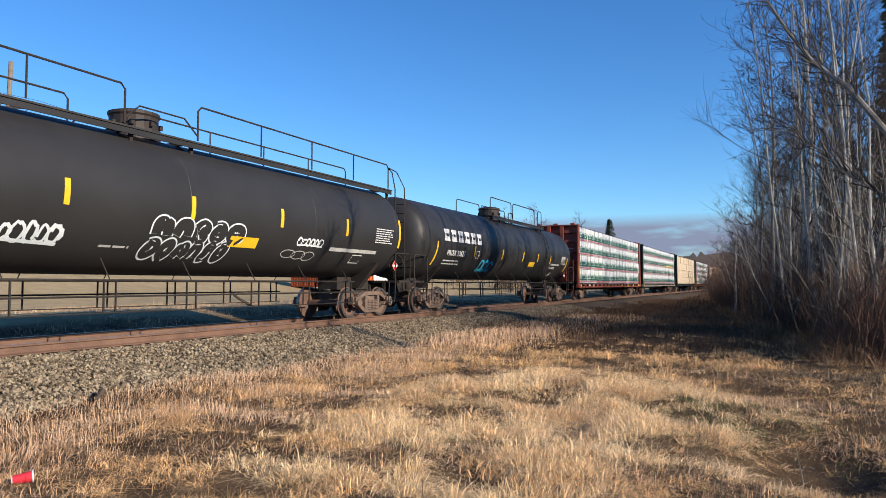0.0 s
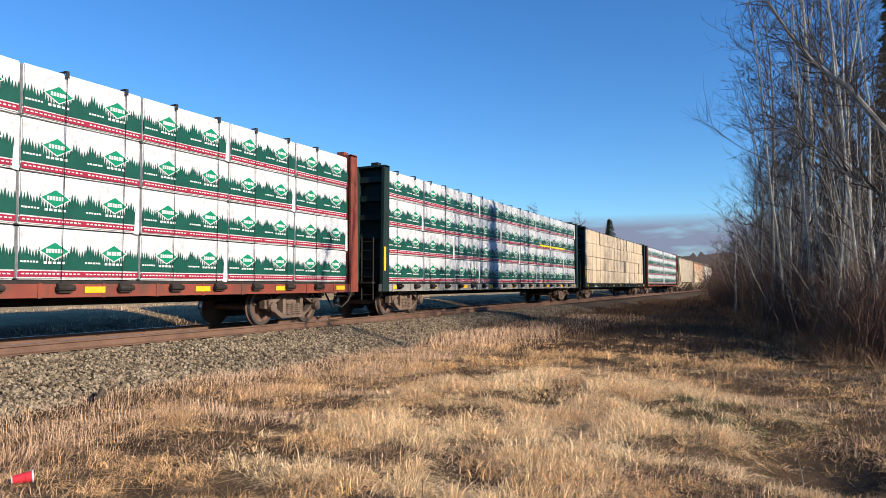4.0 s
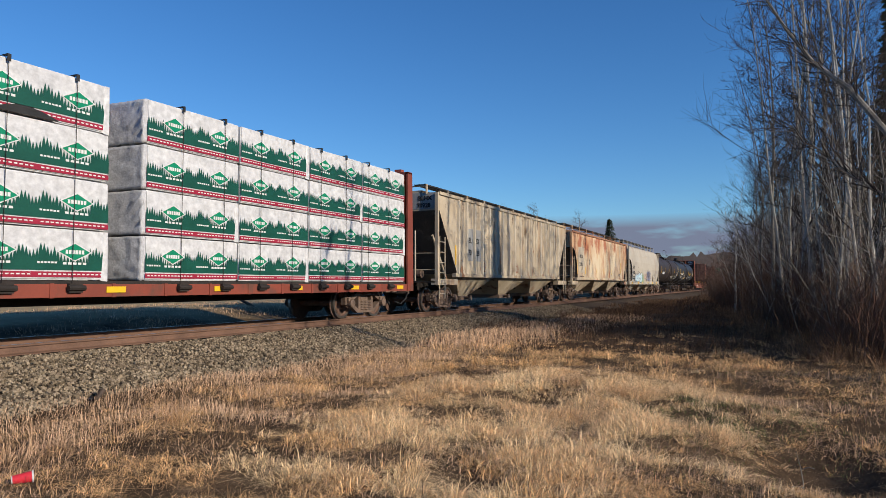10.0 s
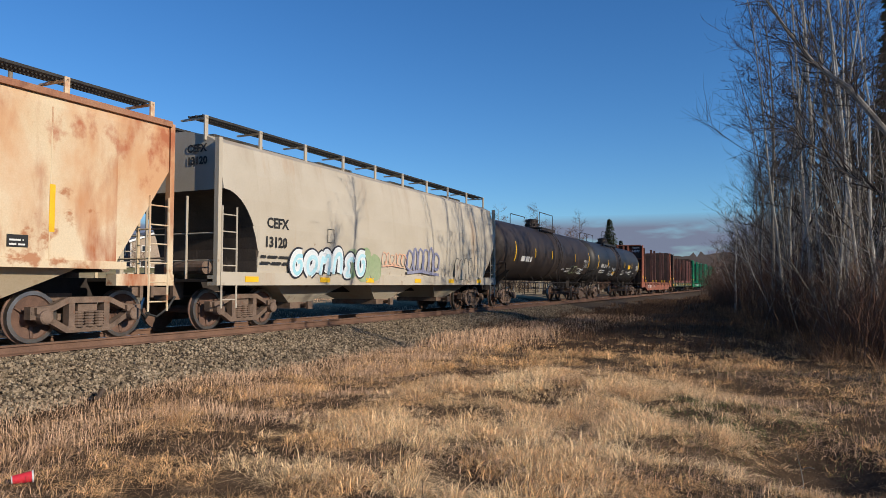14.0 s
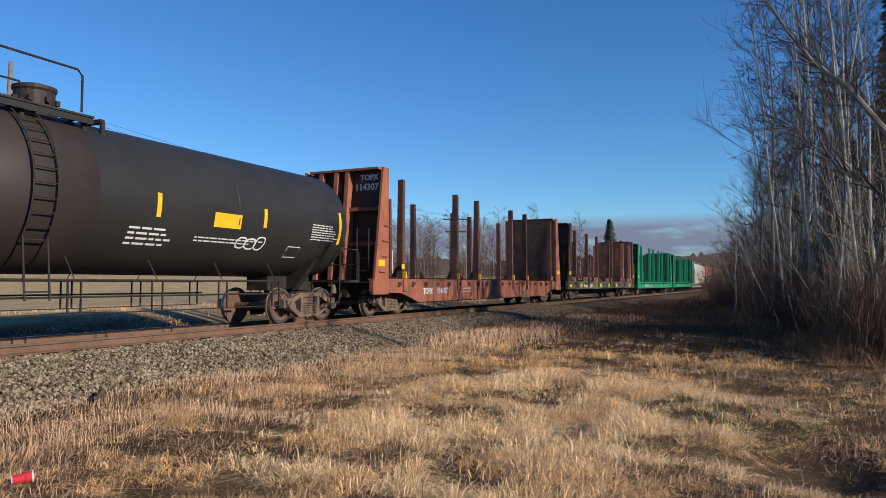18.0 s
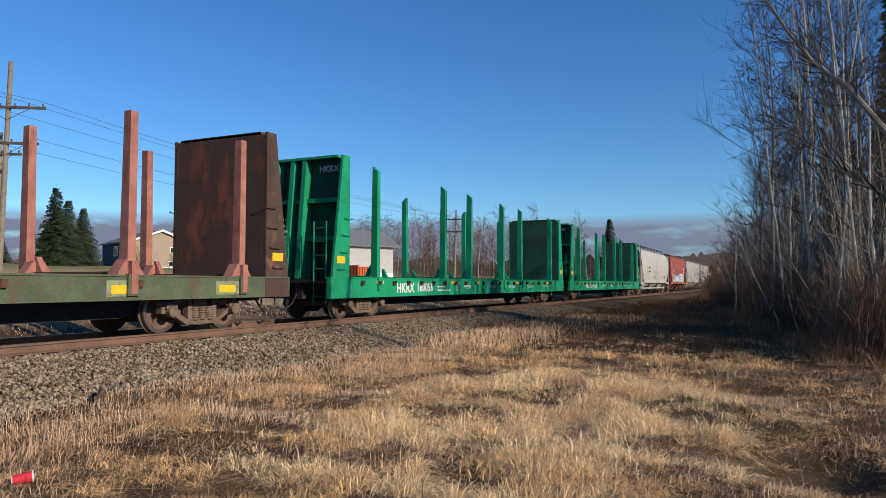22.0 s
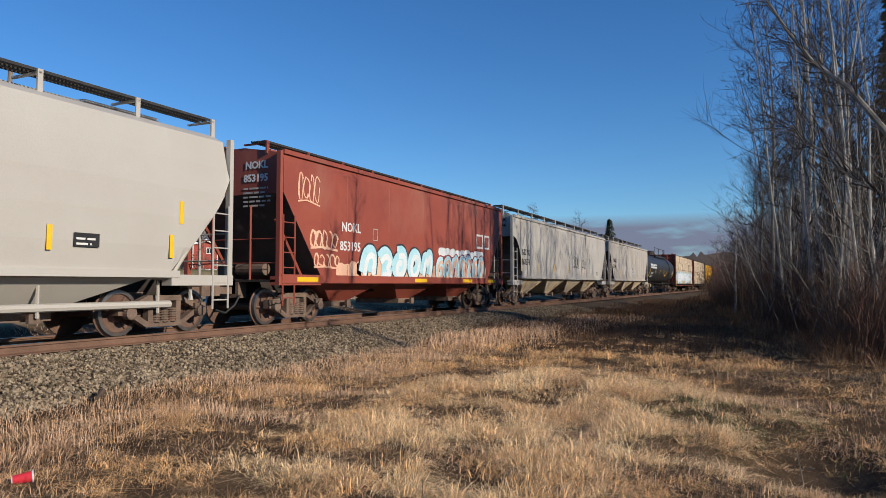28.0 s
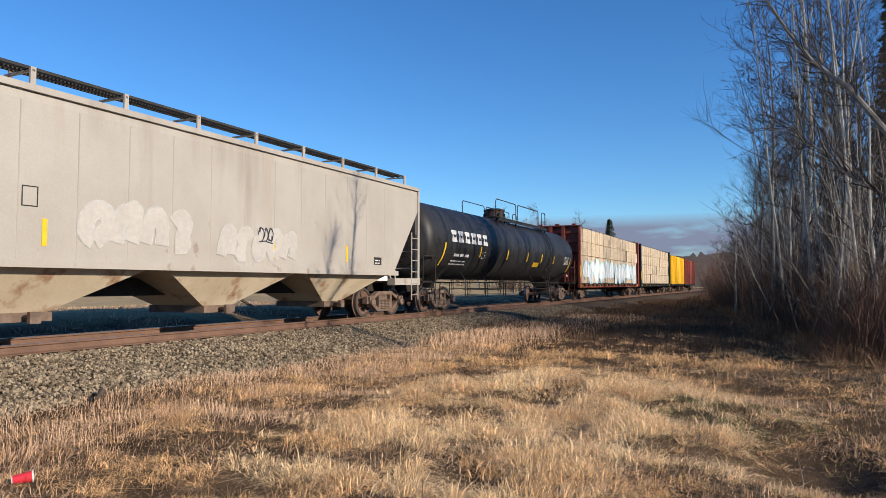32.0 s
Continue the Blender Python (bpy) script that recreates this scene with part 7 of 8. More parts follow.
def slab(parent, x, y0, z0, w, h, material, name="panel", label="", t=0.004, face=FACE_X):
    return part(name, box(fresh(), 0, w, 0, h, -0.001, t), material, parent, label, Matrix.Translation((x, y0, z0)) @ face)


def table(parent, x, y0, z0, w, h, rows, seed, ink, paper):
    s = slab(parent, x, y0, z0, w, h, paper, "data_panel", "small stencilled data panel")
    return s, bars(ink, parent, (x + 0.005, y0 + 0.04, z0 + 0.03), w - 0.08, h - 0.06, rows, seed=seed)


def boxed_mark(parent, x, y0, z0, w, h, material, letter=""):
    bm = fresh()
    ribbon(bm, [(0, 0), (w, 0), (w, h), (0, h)], 0.025, 0.002, 0, True)
    if letter:
        words(letter, h * 0.5, material, parent, (x, y0 + w * 0.3, z0 + h * 0.12))
    return part("stencil_frame", bm, material, parent, m=Matrix.Translation((x, y0, z0)) @ FACE_X)


def hazard(car, mid, s, z, bend_it=True):
    y = s - mid
    bm = fresh()
    h = 0.19
    bm.faces.new([bm.verts.new(p) for p in ((-h, 0, 0), (0, -h, 0), (h, 0, 0), (0, h, 0))])
    o = part("placard", bm, M_SIGNRED, car, "red diamond hazard placard", Matrix.Translation((1.40, y, z)) @ FACE_X)
    bm = fresh()
    box(bm, -0.15, 0.15, -0.035, 0.035, 0.002, 0.004)
    ribbon(bm, [(-h + .02, 0), (0, -h + .02), (h - .02, 0), (0, h - .02)], 0.012, 0.003, 0, True)
    part("placard_print", bm, M_WHITE, o)
    part("placard_holder", box(fresh(), 1.36, 1.395, y - 0.03, y + 0.03, z - 0.42, z + 0.1), M_STEEL, car)


def seen_from(car_data, shift):
    """The car's parts with its middle moved, for marks noted from the head of the train at a slower pace."""
    c, a, b, m = car_data
    return c, a, b, m - shift


X_T = 1.48
# first tank car
car, a, b, mid = T1
tank_marks(car, mid, [(2.1, 2.62, 0.46, 0.11), (5.07, 2.63, 0.46, 0.11), (8.0, 2.63, 0.46, 0.11), (10.9, 2.63, 0.48, 0.11), (13.83, 2.66, 0.46, 0.11), (16.76, 2.64, 0.48, 0.11), (19.85, 2.65, 0.9, 0.11)])
bent(scrawl(car, X_T, 6.3 - mid, 1.72, 1.75, 0.34, 11, M_WHITESPRAY, 0.055, 8, "white spray-painted tag"))
bent(throw_up(car, X_T, 9.9 - mid, 1.52, 2.35, 0.46, 6, 12, M_BLACK, M_WHITESPRAY, 0.035, "white outlined spray-painted shapes"))
bent(throw_up(car, X_T, 9.95 - mid, 1.9, 2.6, 0.55, 5, 13, M_BLACK, M_WHITESPRAY, 0.035, "white outlined spray-painted shapes"))
bent(slab(car, X_T, 12.15 - mid, 1.88, 0.95, 0.24, M_YELLOW, "sticker", "yellow notice sticker"), lift=0.006)
bent(scrawl(car, X_T, 14.6 - mid, 2.03, 1.1, 0.2, 14, M_WHITESPRAY, 0.04, 6, "white spray-painted tag"))
bent(bubbles(car, X_T, 14.2 - mid, 1.66, 1.3, 0.26, 3, 15, M_BLACK, M_LABEL, 0.02, "thin outlined tag", solid=False, holes=False))
bent(bars(M_LABEL, car, (X_T, 8.9 - mid, 1.72), 0.75, 0.1, 1, seed=5))
bent(slab(car, X_T, 16.1 - mid, 1.95, 2.5, 0.1, M_LABEL, "label_strip", "worn pale label strip"), lift=0.005)
bent(bars(M_WHITE, car, (X_T, 18.35 - mid, 2.3), 1.15, 0.48, 7, seed=6))
bent(boxed_mark(car, X_T, 17.4 - mid, 1.66, 0.5, 0.22, M_WHITE))
hazard(car, mid, 19.65, 1.62)

# second tank car: a row of plain white blocks for the owner's name
def owner_blocks(car, mid, s0, z0):
    for k in range(6):
        bm = fresh()
        ribbon(bm, [(0.10, 0.11), (0.45, 0.11), (0.45, 0.39), (0.10, 0.39)], 0.215, 0.003, 0, True)
        bent(part("owner_mark", bm, M_WHITE, car, "bold white block shape", Matrix.Translation((X_T, s0 + 0.635 * k - mid, z0)) @ FACE_X))


for (car, a, b, mid), off, number in ((seen_from(T2, 0.58), 0.0, "PROX 93621"), (seen_from(T20, 0.58), 386.25, "PROX 32368")):
    owner_blocks(car, mid, 22.68 + off, 2.62)
    if off == 0.0:
        bent(words(number, 0.29, M_WHITE, car, (X_T, 23.1 + off - mid, 2.12), spread=1.1))
    else:
        bent(bars(M_WHITE, car, (X_T, 23.1 + off - mid, 2.1), 1.7, 0.26, 1, seed=9))
    bent(bars(M_WHITE, car, (X_T, 23.0 + off - mid, 1.78), 1.75, 0.24, 2, seed=7))
    tank_marks(car, mid, [(s + off, 2.36, 0.44, 0.11) for s in (25.7, 28.97, 31.85, 34.19, 36.44)] + [(22.17 + off, 2.16, 0.86, 0.11), (39.82 + off, 2.16, 0.82, 0.11)])
    bent(slab(car, X_T, 32.98 + off - mid, 1.92, 0.88, 0.22, M_YELLOW, "sticker", "yellow notice sticker"), lift=0.006)
    bent(boxed_mark(car, X_T, 25.9 + off - mid, 2.1, 0.28, 0.28, M_WHITE, "C"))
    bent(bars(M_WHITE, car, (X_T, 38.58 + off - mid, 2.17), 1.15, 0.46, 7, seed=8))
    hazard(car, mid, 39.3 + off, 1.52)
car, a, b, mid = seen_from(T2, 1.45)
bent(words("LIQUEFIED PETROLEUM GAS", 0.135, M_WHITE, car, (X_T, 35.75 - mid, 2.06), spread=1.02))
bent(words("NON-ODORIZED", 0.135, M_WHITE, car, (X_T, 35.75 - mid, 1.87), spread=1.02))
bent(scrawl(car, X_T, 25.75 - mid, 1.6, 1.5, 0.42, 22, M_CYANTAG, 0.11, 3, "bright blue spray-painted tag"))
bent(bars(M_WHITE, car, (X_T, 36.5 - mid, 1.5), 0.45, 0.2, 3, seed=3))

# tank cars with ladders
car, a, b, mid = seen_from(T11, 9.98)
tank_marks(car, mid, [(207.42, 2.6, 0.92, 0.12), (210.58, 2.58, 0.46, 0.11), (213.85, 2.62, 0.46, 0.11), (216.92, 2.6, 0.48, 0.11), (220.12, 2.6, 0.46, 0.11), (223.3, 2.58, 0.9, 0.11)])
bent(words("CRDX 290124", 0.34, M_WHITE, car, (X_T, 208.27 - mid, 2.22), bold=0.004))
bent(bars(M_WHITE, car, (X_T, 208.2 - mid, 1.86), 1.9, 0.26, 2, seed=10))
bent(boxed_mark(car, X_T, 210.75 - mid, 2.22, 0.3, 0.32, M_WHITE, "C"))
bent(bars(M_WHITE, car, (X_T, 211.5 - mid, 1.7), 0.6, 0.34, 3, seed=12))
bent(scrawl(car, X_T, 212.1 - mid, 1.68, 2.2, 0.62, 31, M_WHITESPRAY, 0.05, 6, "long white spray-painted tag"))
bent(slab(car, X_T, 212.8 - mid, 1.76, 1.1, 0.22, M_YELLOW, "sticker", "yellow notice sticker"), lift=0.006)
bent(slab(car, X_T, 218.45 - mid, 2.28, 0.85, 0.32, M_YELLOW, "sticker", "yellow notice sticker"), lift=0.006)
bent(bubbles(car, X_T, 219.3 - mid, 1.85, 0.95, 0.3, 3, 32, M_BLACK, M_WHITESPRAY, 0.035, solid=False, holes=False))
bent(bars(M_WHITE, car, (X_T, 222.0 - mid, 2.2), 1.2, 0.45, 7, seed=13))
bent(bars(M_WHITE, car, (X_T, 216.3 - mid, 1.8), 1.2, 0.4, 4, seed=14))
bent(bars(M_WHITE, car, (X_T, 218.0 - mid, 1.95), 2.2, 0.14, 2, seed=15))
bent(boxed_mark(car, X_T, 221.2 - mid, 1.72, 0.5, 0.26, M_WHITE))
car, a, b, mid = seen_from(T10, 9.57)
tank_marks(car, mid, [(190.4, 2.6, 0.92, 0.12), (193.4, 2.62, 0.46, 0.11), (196.4, 2.62, 0.46, 0.11), (198.0, 2.63, 0.46, 0.11), (201.41, 2.63, 0.46, 0.11), (204.98, 2.6, 0.96, 0.12)])
bent(bars(M_WHITE, car, (X_T, 191.3 - mid, 2.15), 2.0, 0.28, 1, seed=16, gap=0.1))
bent(bars(M_WHITE, car, (X_T, 197.6 - mid, 1.68), 1.0, 0.36, 4, seed=17))
bent(bars(M_WHITE, car, (X_T, 198.85 - mid, 1.88), 0.8, 0.1, 2, seed=18))
bent(bars(M_WHITE, car, (X_T, 199.85 - mid, 1.76), 1.2, 0.26, 3, seed=19))
bent(bubbles(car, X_T, 200.95 - mid, 1.66, 1.3, 0.5, 2, 33, M_BLACK, M_GREENSPRAY, 0.03, "thin greenish tag", solid=False, holes=False))
bent(bars(M_WHITE, car, (X_T, 203.65 - mid, 2.12), 1.15, 0.48, 7, seed=20))
bent(boxed_mark(car, X_T, 202.5 - mid, 1.78, 0.5, 0.24, M_WHITE))
bent(scrawl(car, X_T, 203.0 - mid, 1.68, 0.95, 0.34, 34, M_WHITESPRAY, 0.03, 5, "white looping tag"))

# lumber cars
car, a, b, mid = seen_from(C3, 1.74)
words("325853", 0.17, M_WHITE, car, (1.493, 44.86 - mid, 0.87))
bars(M_WHITE, car, (1.493, 43.9 - mid, 0.88), 0.45, 0.14, 1, seed=21, gap=0.1)
car, a, b, mid = seen_from(C4, 3.19)
words("LD LMT 221800", 0.09, M_LABEL, car, (1.493, 71.0 - mid, 0.93))
words("LT WT 64200", 0.09, M_LABEL, car, (1.493, 71.0 - mid, 0.82))
slab(C4[0], 1.424, 83.3 - C4[3], 3.02, 5.0, 0.09, M_TAPE, "tape_strip", "bright yellow strip along a wrapped row", 0.006)
car, a, b, mid = seen_from(C5, 4.06)
words("NOKL  33809", 0.17, M_WHITE, car, (1.493, 91.43 - mid, 0.85), spread=1.05)
for k in range(8):                                          # maker's plate on the corner post: plain bars
    slab(car, 1.503, a + 0.17, 4.42 - 0.185 * k, 0.14, 0.12, M_LABEL, "post_mark")
car, a, b, mid = seen_from(C6, 5.22)
words("NOKL 732549", 0.17, M_WHITE, car, (1.493, 116.4 - mid, 0.88), spread=1.05)
for (car, a, b, mid), txt in ((C3, ""), (C5, "33809"), (C6, "732549")):
    if txt:
        words(txt, 0.17, M_LABEL, car, (0.62, a + 0.352, 3.98), FACE_END)
    bars(M_LABEL, car, (0.6, a + 0.352, 3.0), 0.6, 0.35, 4, FACE_END, seed=30)
    boxed_mark(car, 1.504, a + 0.14, 3.0, 0.24, 0.3, M_WHITE, "C")
car, a, b, mid = C21
throw_up(car, 1.425, a + 1.2, 1.12, 19.0, 1.6, 12, 41, M_WHITESPRAY, M_BLUESPRAY, 0.12, label= "blue and white spray paint over the lumber")

# crumpled grey wrap over the bundle ends beside the open gap
for k in range(4):
    bm = box(fresh(), 0.19, 1.385, 130.17 - C6[3], 130.235 - C6[3], 1.105 + 0.9 * k, 1.965 + 0.9 * k)
    bmesh.ops.subdivide_edges(bm, edges=bm.edges[:], cuts=14, use_grid_fill=True)
    for v in bm.verts:
        if v.co.y < 130.18 - C6[3]:
            u, w = (v.co.x - 0.19) / 1.195, (v.co.z - 1.105 - 0.9 * k) / 0.86
            fold = 0.022 * math.sin(26 * (u - 0.75 * w + 0.1 * k)) * max(0.0, u - 0.25) * (1.0 if k in (1, 3) else 0.4)
            v.co.y += fold - 0.05 * abs(noise.noise(v.co * 3.2 + Vector((k, 0, 0)))) + 0.02 * noise.noise(v.co * 9)
            v.co.z += 0.02 * noise.noise(v.co * 2.5)
    part("torn_wrap", bm, M_SILVER, C6[0], "crumpled grey wrap on a bundle end", smooth=True)
for k, (s0, w, h) in enumerate(((127.2, 1.15, 0.17), (124.0, 0.8, 0.12))):   # tears along the bundles' foot: flat black faces stand for the shade inside
    bm = fresh()
    bm.faces.new([bm.verts.new((u * w, h * math.sin(math.pi * u) ** 0.8 * (1 - 0.3 * u), 0.0)) for u in [q / 10 for q in range(10, -1, -1)]])
    part("torn_hole", bm, M_LETTERBLACK, C6[0], "flat black shape painted for the shade inside a tear in the wrap", Matrix.Translation((1.436, s0 - C6[3], 3.80 - 0.9 * k)) @ FACE_X)

# log cars
car, a, b, mid = seen_from(L12, 11.02)
words("TOPX", 0.30, M_WHITE, car, (1.506, 227.35 - mid, 0.68), spread=0.9)
words("114307", 0.30, M_WHITE, car, (1.506, 228.45 - mid, 0.69))
words("TOPX", 0.25, M_WHITE, car, (0.5, a + 0.832, 4.36), FACE_END)
words("114307", 0.29, M_WHITE, car, (0.3, a + 0.832, 4.04), FACE_END)
bars(M_LABEL, car, (1.506, 230.8 - mid, 0.72), 1.0, 0.24, 2, seed=31)
plates(car, [225.9 - mid], 1.6, 0.2, 0.16, 1.504)
car, a, b, mid = seen_from(L13, 12.12)
words("MWNX", 0.27, M_WHITE, car, (1.508, 249.1 - mid, 0.81), bold=0.01)
words("10808", 0.29, M_WHITE, car, (1.508, 250.33 - mid, 0.80), bold=0.01)
plates(car, [a + 0.6] + [a + 3.2 + 2.75 * k for k in range(7)], 0.93, 0.5, 0.16, 1.506)
for k in range(7):
    slab(car, 1.502, a + 2.85 + 2.75 * k, 0.80, 0.72, 0.3, M_PALEGREEN, "paint_patch", "pale worn paint patch", 0.003)
for L, t1, t2, s in ((L14, "HKRX", "160056", 284.7), (L15, "IARX", "209", 309.55)):
    car, a, b, mid = L
    words(t1, 0.42, M_WHITE, car, (1.506, s + (0.2 if L is L15 else 0) - mid, 0.76), bold=0.012, spread=1.1)
    words(t2, 0.42, M_WHITE, car, (1.506, s + (1.38 if L is L14 else 1.5) - mid, 0.78), bold=0.012)
    plates(car, [q + s - 309.55 - mid for q in (308.5, 311.24, 313.96, 316.27, 318.89, 321.2, 323.7, 326.2) if L is L15 or q != 311.24], 1.09, 0.44, 0.10, 1.506)
    if L is L15:
        words("LD LMT 204900", 0.13, M_WHITE, car, (1.506, 311.98 - mid, 0.93), bold=0.004)
        words("LT WT   81500", 0.13, M_WHITE, car, (1.506, 311.98 - mid, 0.77), bold=0.004)
    else:
        bars(M_WHITE, car, (1.506, s + 3.0 - mid, 0.78), 1.3, 0.26, 2, seed=32)
    for k in range(5):
        bars(M_WHITE, car, (1.506, s + 5.4 + 2.6 * k - mid, 0.86), 0.9, 0.16, 3, seed=33 + k)
    boxed_mark(car, 1.504, s + 4.7 - mid, 0.76, 0.28, 0.34, M_WHITE, "C")
    words(t1, 0.25, M_LABEL, car, (0.5, a + 0.832, 4.3), FACE_END)
    bars(M_WHITE, car, (-0.62, a + 0.24, 1.7), 0.5, 1.3, 8, FACE_END, seed=39)

# hoppers
W = 1.556
car, a, b, mid = seen_from(H7, 6.50)
pitch = (b - a - 3.54) / 17                                # between two ribs
rib_y = [a + 1.77 + pitch * k for k in range(18)]
for k, t1, t2 in ((1, "BL", "70"), (2, "HX", "928")):
    slab(car, W, rib_y[k] + 0.08, 1.95, pitch - 0.16, 1.28, M_PATCH, "repaint_panel", "grey repainted panel under the number")
    words(t1, 0.31, M_LETTERBLACK, car, (W + 0.006, rib_y[k] + (0.24 if k == 1 else 0.1), 2.66))
    words(t2, 0.31, M_LETTERBLACK, car, (W + 0.006, rib_y[k] + (0.24 if k == 1 else 0.1), 2.18))
slab(car, W, 138.05 - mid, 1.75, 0.1, 0.75, M_YELLOW, "reflector", "upright yellow reflective strip")
slab(car, 0.35, a + 0.155, 3.78, 1.1, 0.6, M_PATCH, "repaint_panel", "grey repainted panel", face=FACE_END)
words("BLHX", 0.22, M_LETTERBLACK, car, (0.7, a + 0.14, 4.1), FACE_END)
words("70928", 0.22, M_LETTERBLACK, car, (0.65, a + 0.14, 3.84), FACE_END)
for k, y in enumerate((140.6, 142.9, 144.8, 147.5, 150.2)):
    scrawl(car, W + 0.002, y - mid, 1.55, 0.5, 0.35, 50 + k, M_BLACKSPRAY if k % 2 else M_RUSTBLOT, 0.02, 3)
car, a, b, mid = seen_from(H8, 7.42)
slab(car, W, 155.75 - mid, 1.75, 1.5, 1.6, M_CREAMPATCH, "repaint_panel", "pale repainted panel under the number", 0.003)
words("CRDX", 0.30, M_LETTERBLACK, car, (W + 0.006, 156.0 - mid, 2.68))
words("13378", 0.30, M_LETTERBLACK, car, (W + 0.006, 155.97 - mid, 2.17))
words("CRDX", 0.24, M_LETTERBLACK, car, (0.6, a + 0.14, 4.02), FACE_END)
words("13378", 0.24, M_LETTERBLACK, car, (0.6, a + 0.14, 3.74), FACE_END)
boxed_mark(car, W + 0.002, 158.55 - mid, 2.3, 0.28, 0.32, M_LETTERBLACK, "C")
for s, z, h in ((155.4, 1.66, 0.85), (157.5, 1.68, 0.42), (160.7, 1.68, 0.42), (162.9, 1.68, 0.42), (165.6, 1.68, 0.42), (168.9, 1.9, 0.8)):
    slab(car, W, s - mid, z, 0.1, h, M_YELLOW, "reflector", "upright yellow reflective strip")
table(car, W, 168.2 - mid, 1.62, 0.35, 0.2, 2, 35, M_WHITE, M_LETTERBLACK)
bars(M_LETTERBLACK, car, (W, 156.0 - mid, 1.5), 1.3, 0.08, 1, seed=36)
car, a, b, mid = seen_from(H9, 8.29)
words("CEFX", 0.34, M_LETTERBLACK, car, (1.604, 173.5 - mid, 2.38), bold=0.012)
words("13120", 0.34, M_LETTERBLACK, car, (1.604, 173.42 - mid, 1.92), bold=0.012)
bars(M_LETTERBLACK, car, (1.604, 173.3 - mid, 1.5), 1.15, 0.3, 2, seed=37)
words("CEFX", 0.24, M_LETTERBLACK, car, (0.5, a + 0.14, 4.0), FACE_END)
words("13120", 0.24, M_LETTERBLACK, car, (0.5, a + 0.14, 3.72), FACE_END)
throw_up(car, 1.606, 174.35 - mid, 1.18, 3.6, 0.9, 6, 42, M_WHITESPRAY, M_BLACKSPRAY, 0.05, shade=M_BLUESPRAY, label= "pale blue-white spray-painted letters with black outline")
bubbles(car, 1.602, 176.9 - mid, 1.1, 1.9, 1.0, 3, 46, M_GREENSPRAY, M_GREENSPRAY, 0.03, "faded green spray paint patch", holes=False)
scrawl(car, 1.606, 180.5 - mid, 1.35, 2.4, 0.95, 44, M_VIOLETSPRAY, 0.10, 6, "violet looping spray paint")
throw_up(car, 1.606, 184.3 - mid, 1.1, 1.7, 1.0, 4, 45, M_TAN, M_BLACKSPRAY, 0.025, "thin black outlined shapes")
scrawl(car, 1.606, 178.9 - mid, 1.55, 1.5, 0.5, 46, M_PINKSPRAY, 0.03, 6)
plates(car, [173.0 - mid, 175.9 - mid, 178.2 - mid, 181.3 - mid, 184.0 - mid, 186.7 - mid], 1.14, 0.45, 0.13, 1.602)
boxed_mark(car, 1.606, 176.0 - mid, 2.15, 0.3, 0.36, M_LETTERBLACK)
car, a, b, mid = seen_from(H16, 15.95)
for s, z, h in ((324.0, 1.6, 0.42), (326.5, 1.6, 0.42), (329.0, 1.6, 0.42), (331.85, 2.25, 0.46), (331.6, 1.55, 0.46), (318.0, 2.0, 0.8), (320.9, 1.6, 0.42)):
    slab(car, 1.606, s - mid, z, 0.1, h, M_YELLOW, "reflector", "upright yellow reflective strip")
table(car, 1.606, 329.5 - mid, 1.68, 0.5, 0.24, 2, 38, M_WHITE, M_LETTERBLACK)
bars(M_LABEL, car, (1.606, 322.0 - mid, 1.7), 0.9, 0.3, 3, seed=40)
bars(M_LETTERBLACK, car, (1.606, 319.0 - mid, 2.2), 1.3, 0.75, 2, seed=47)
car, a, b, mid = seen_from(H17, 16.53)
words("NOKL", 0.36, M_WHITE, car, (W, 337.2 - mid, 2.52))
words("853195", 0.36, M_WHITE, car, (W, 337.12 - mid, 1.98))
words("NOKL", 0.26, M_WHITE, car, (0.35, a + 0.14, 3.95), FACE_END)
words("853195", 0.26, M_WHITE, car, (0.3, a + 0.14, 3.62), FACE_END)
bars(M_LABEL, car, (0.3, a + 0.14, 2.98), 0.9, 0.55, 5, FACE_END, seed=48)
bubbles(car, W + 0.001, 338.0 - mid, 1.1, 9.9, 0.75, 12, 58, M_PINKSPRAY, M_PINKSPRAY, 0.03, "peach sprayed ground behind the letters", holes=False)
throw_up(car, W + 0.006, 338.15 - mid, 1.12, 4.85, 1.2, 5, 51, M_BLUESPRAY, M_BLACKSPRAY, 0.06, shade=M_WHITESPRAY, label= "large light blue spray-painted letters with dark outline")
throw_up(car, W + 0.006, 343.2 - mid, 1.12, 4.6, 1.1, 7, 52, M_BLUESPRAY, M_REDSPRAY, 0.05, shade=M_PINKSPRAY, label= "light blue spray-painted letters with maroon outline")
bubbles(car, W + 0.002, 343.5 - mid, 2.05, 4.2, 0.3, 9, 53, M_WHITESPRAY, M_WHITESPRAY, 0.03, "white sprayed cloud edge", holes=False)
bubbles(car, W + 0.001, 337.0 - mid, 1.12, 1.6, 0.55, 5, 54, M_PINKSPRAY, M_PINKSPRAY, 0.03, "peach sprayed bubbles", holes=False)
scrawl(car, W, 334.95 - mid + 0.25, 3.1, 0.95, 0.85, 55, M_PINKSPRAY, 0.04, 4, "peach looping tag")
scrawl(car, W, 335.75 - mid, 1.95, 1.25, 0.55, 56, M_PINKSPRAY, 0.06, 5, "peach spray-painted tag")
scrawl(car, W, 335.9 - mid, 1.45, 1.2, 0.42, 57, M_PINKSPRAY, 0.05, 5, "peach spray-painted tag")
bm = fresh()                                                # owner's emblem: two plain bent strokes
ribbon(bm, [(0.62, 0.0), (0.0, 0.0), (0.0, 0.5), (0.62, 0.5)], 0.1, closed=True)
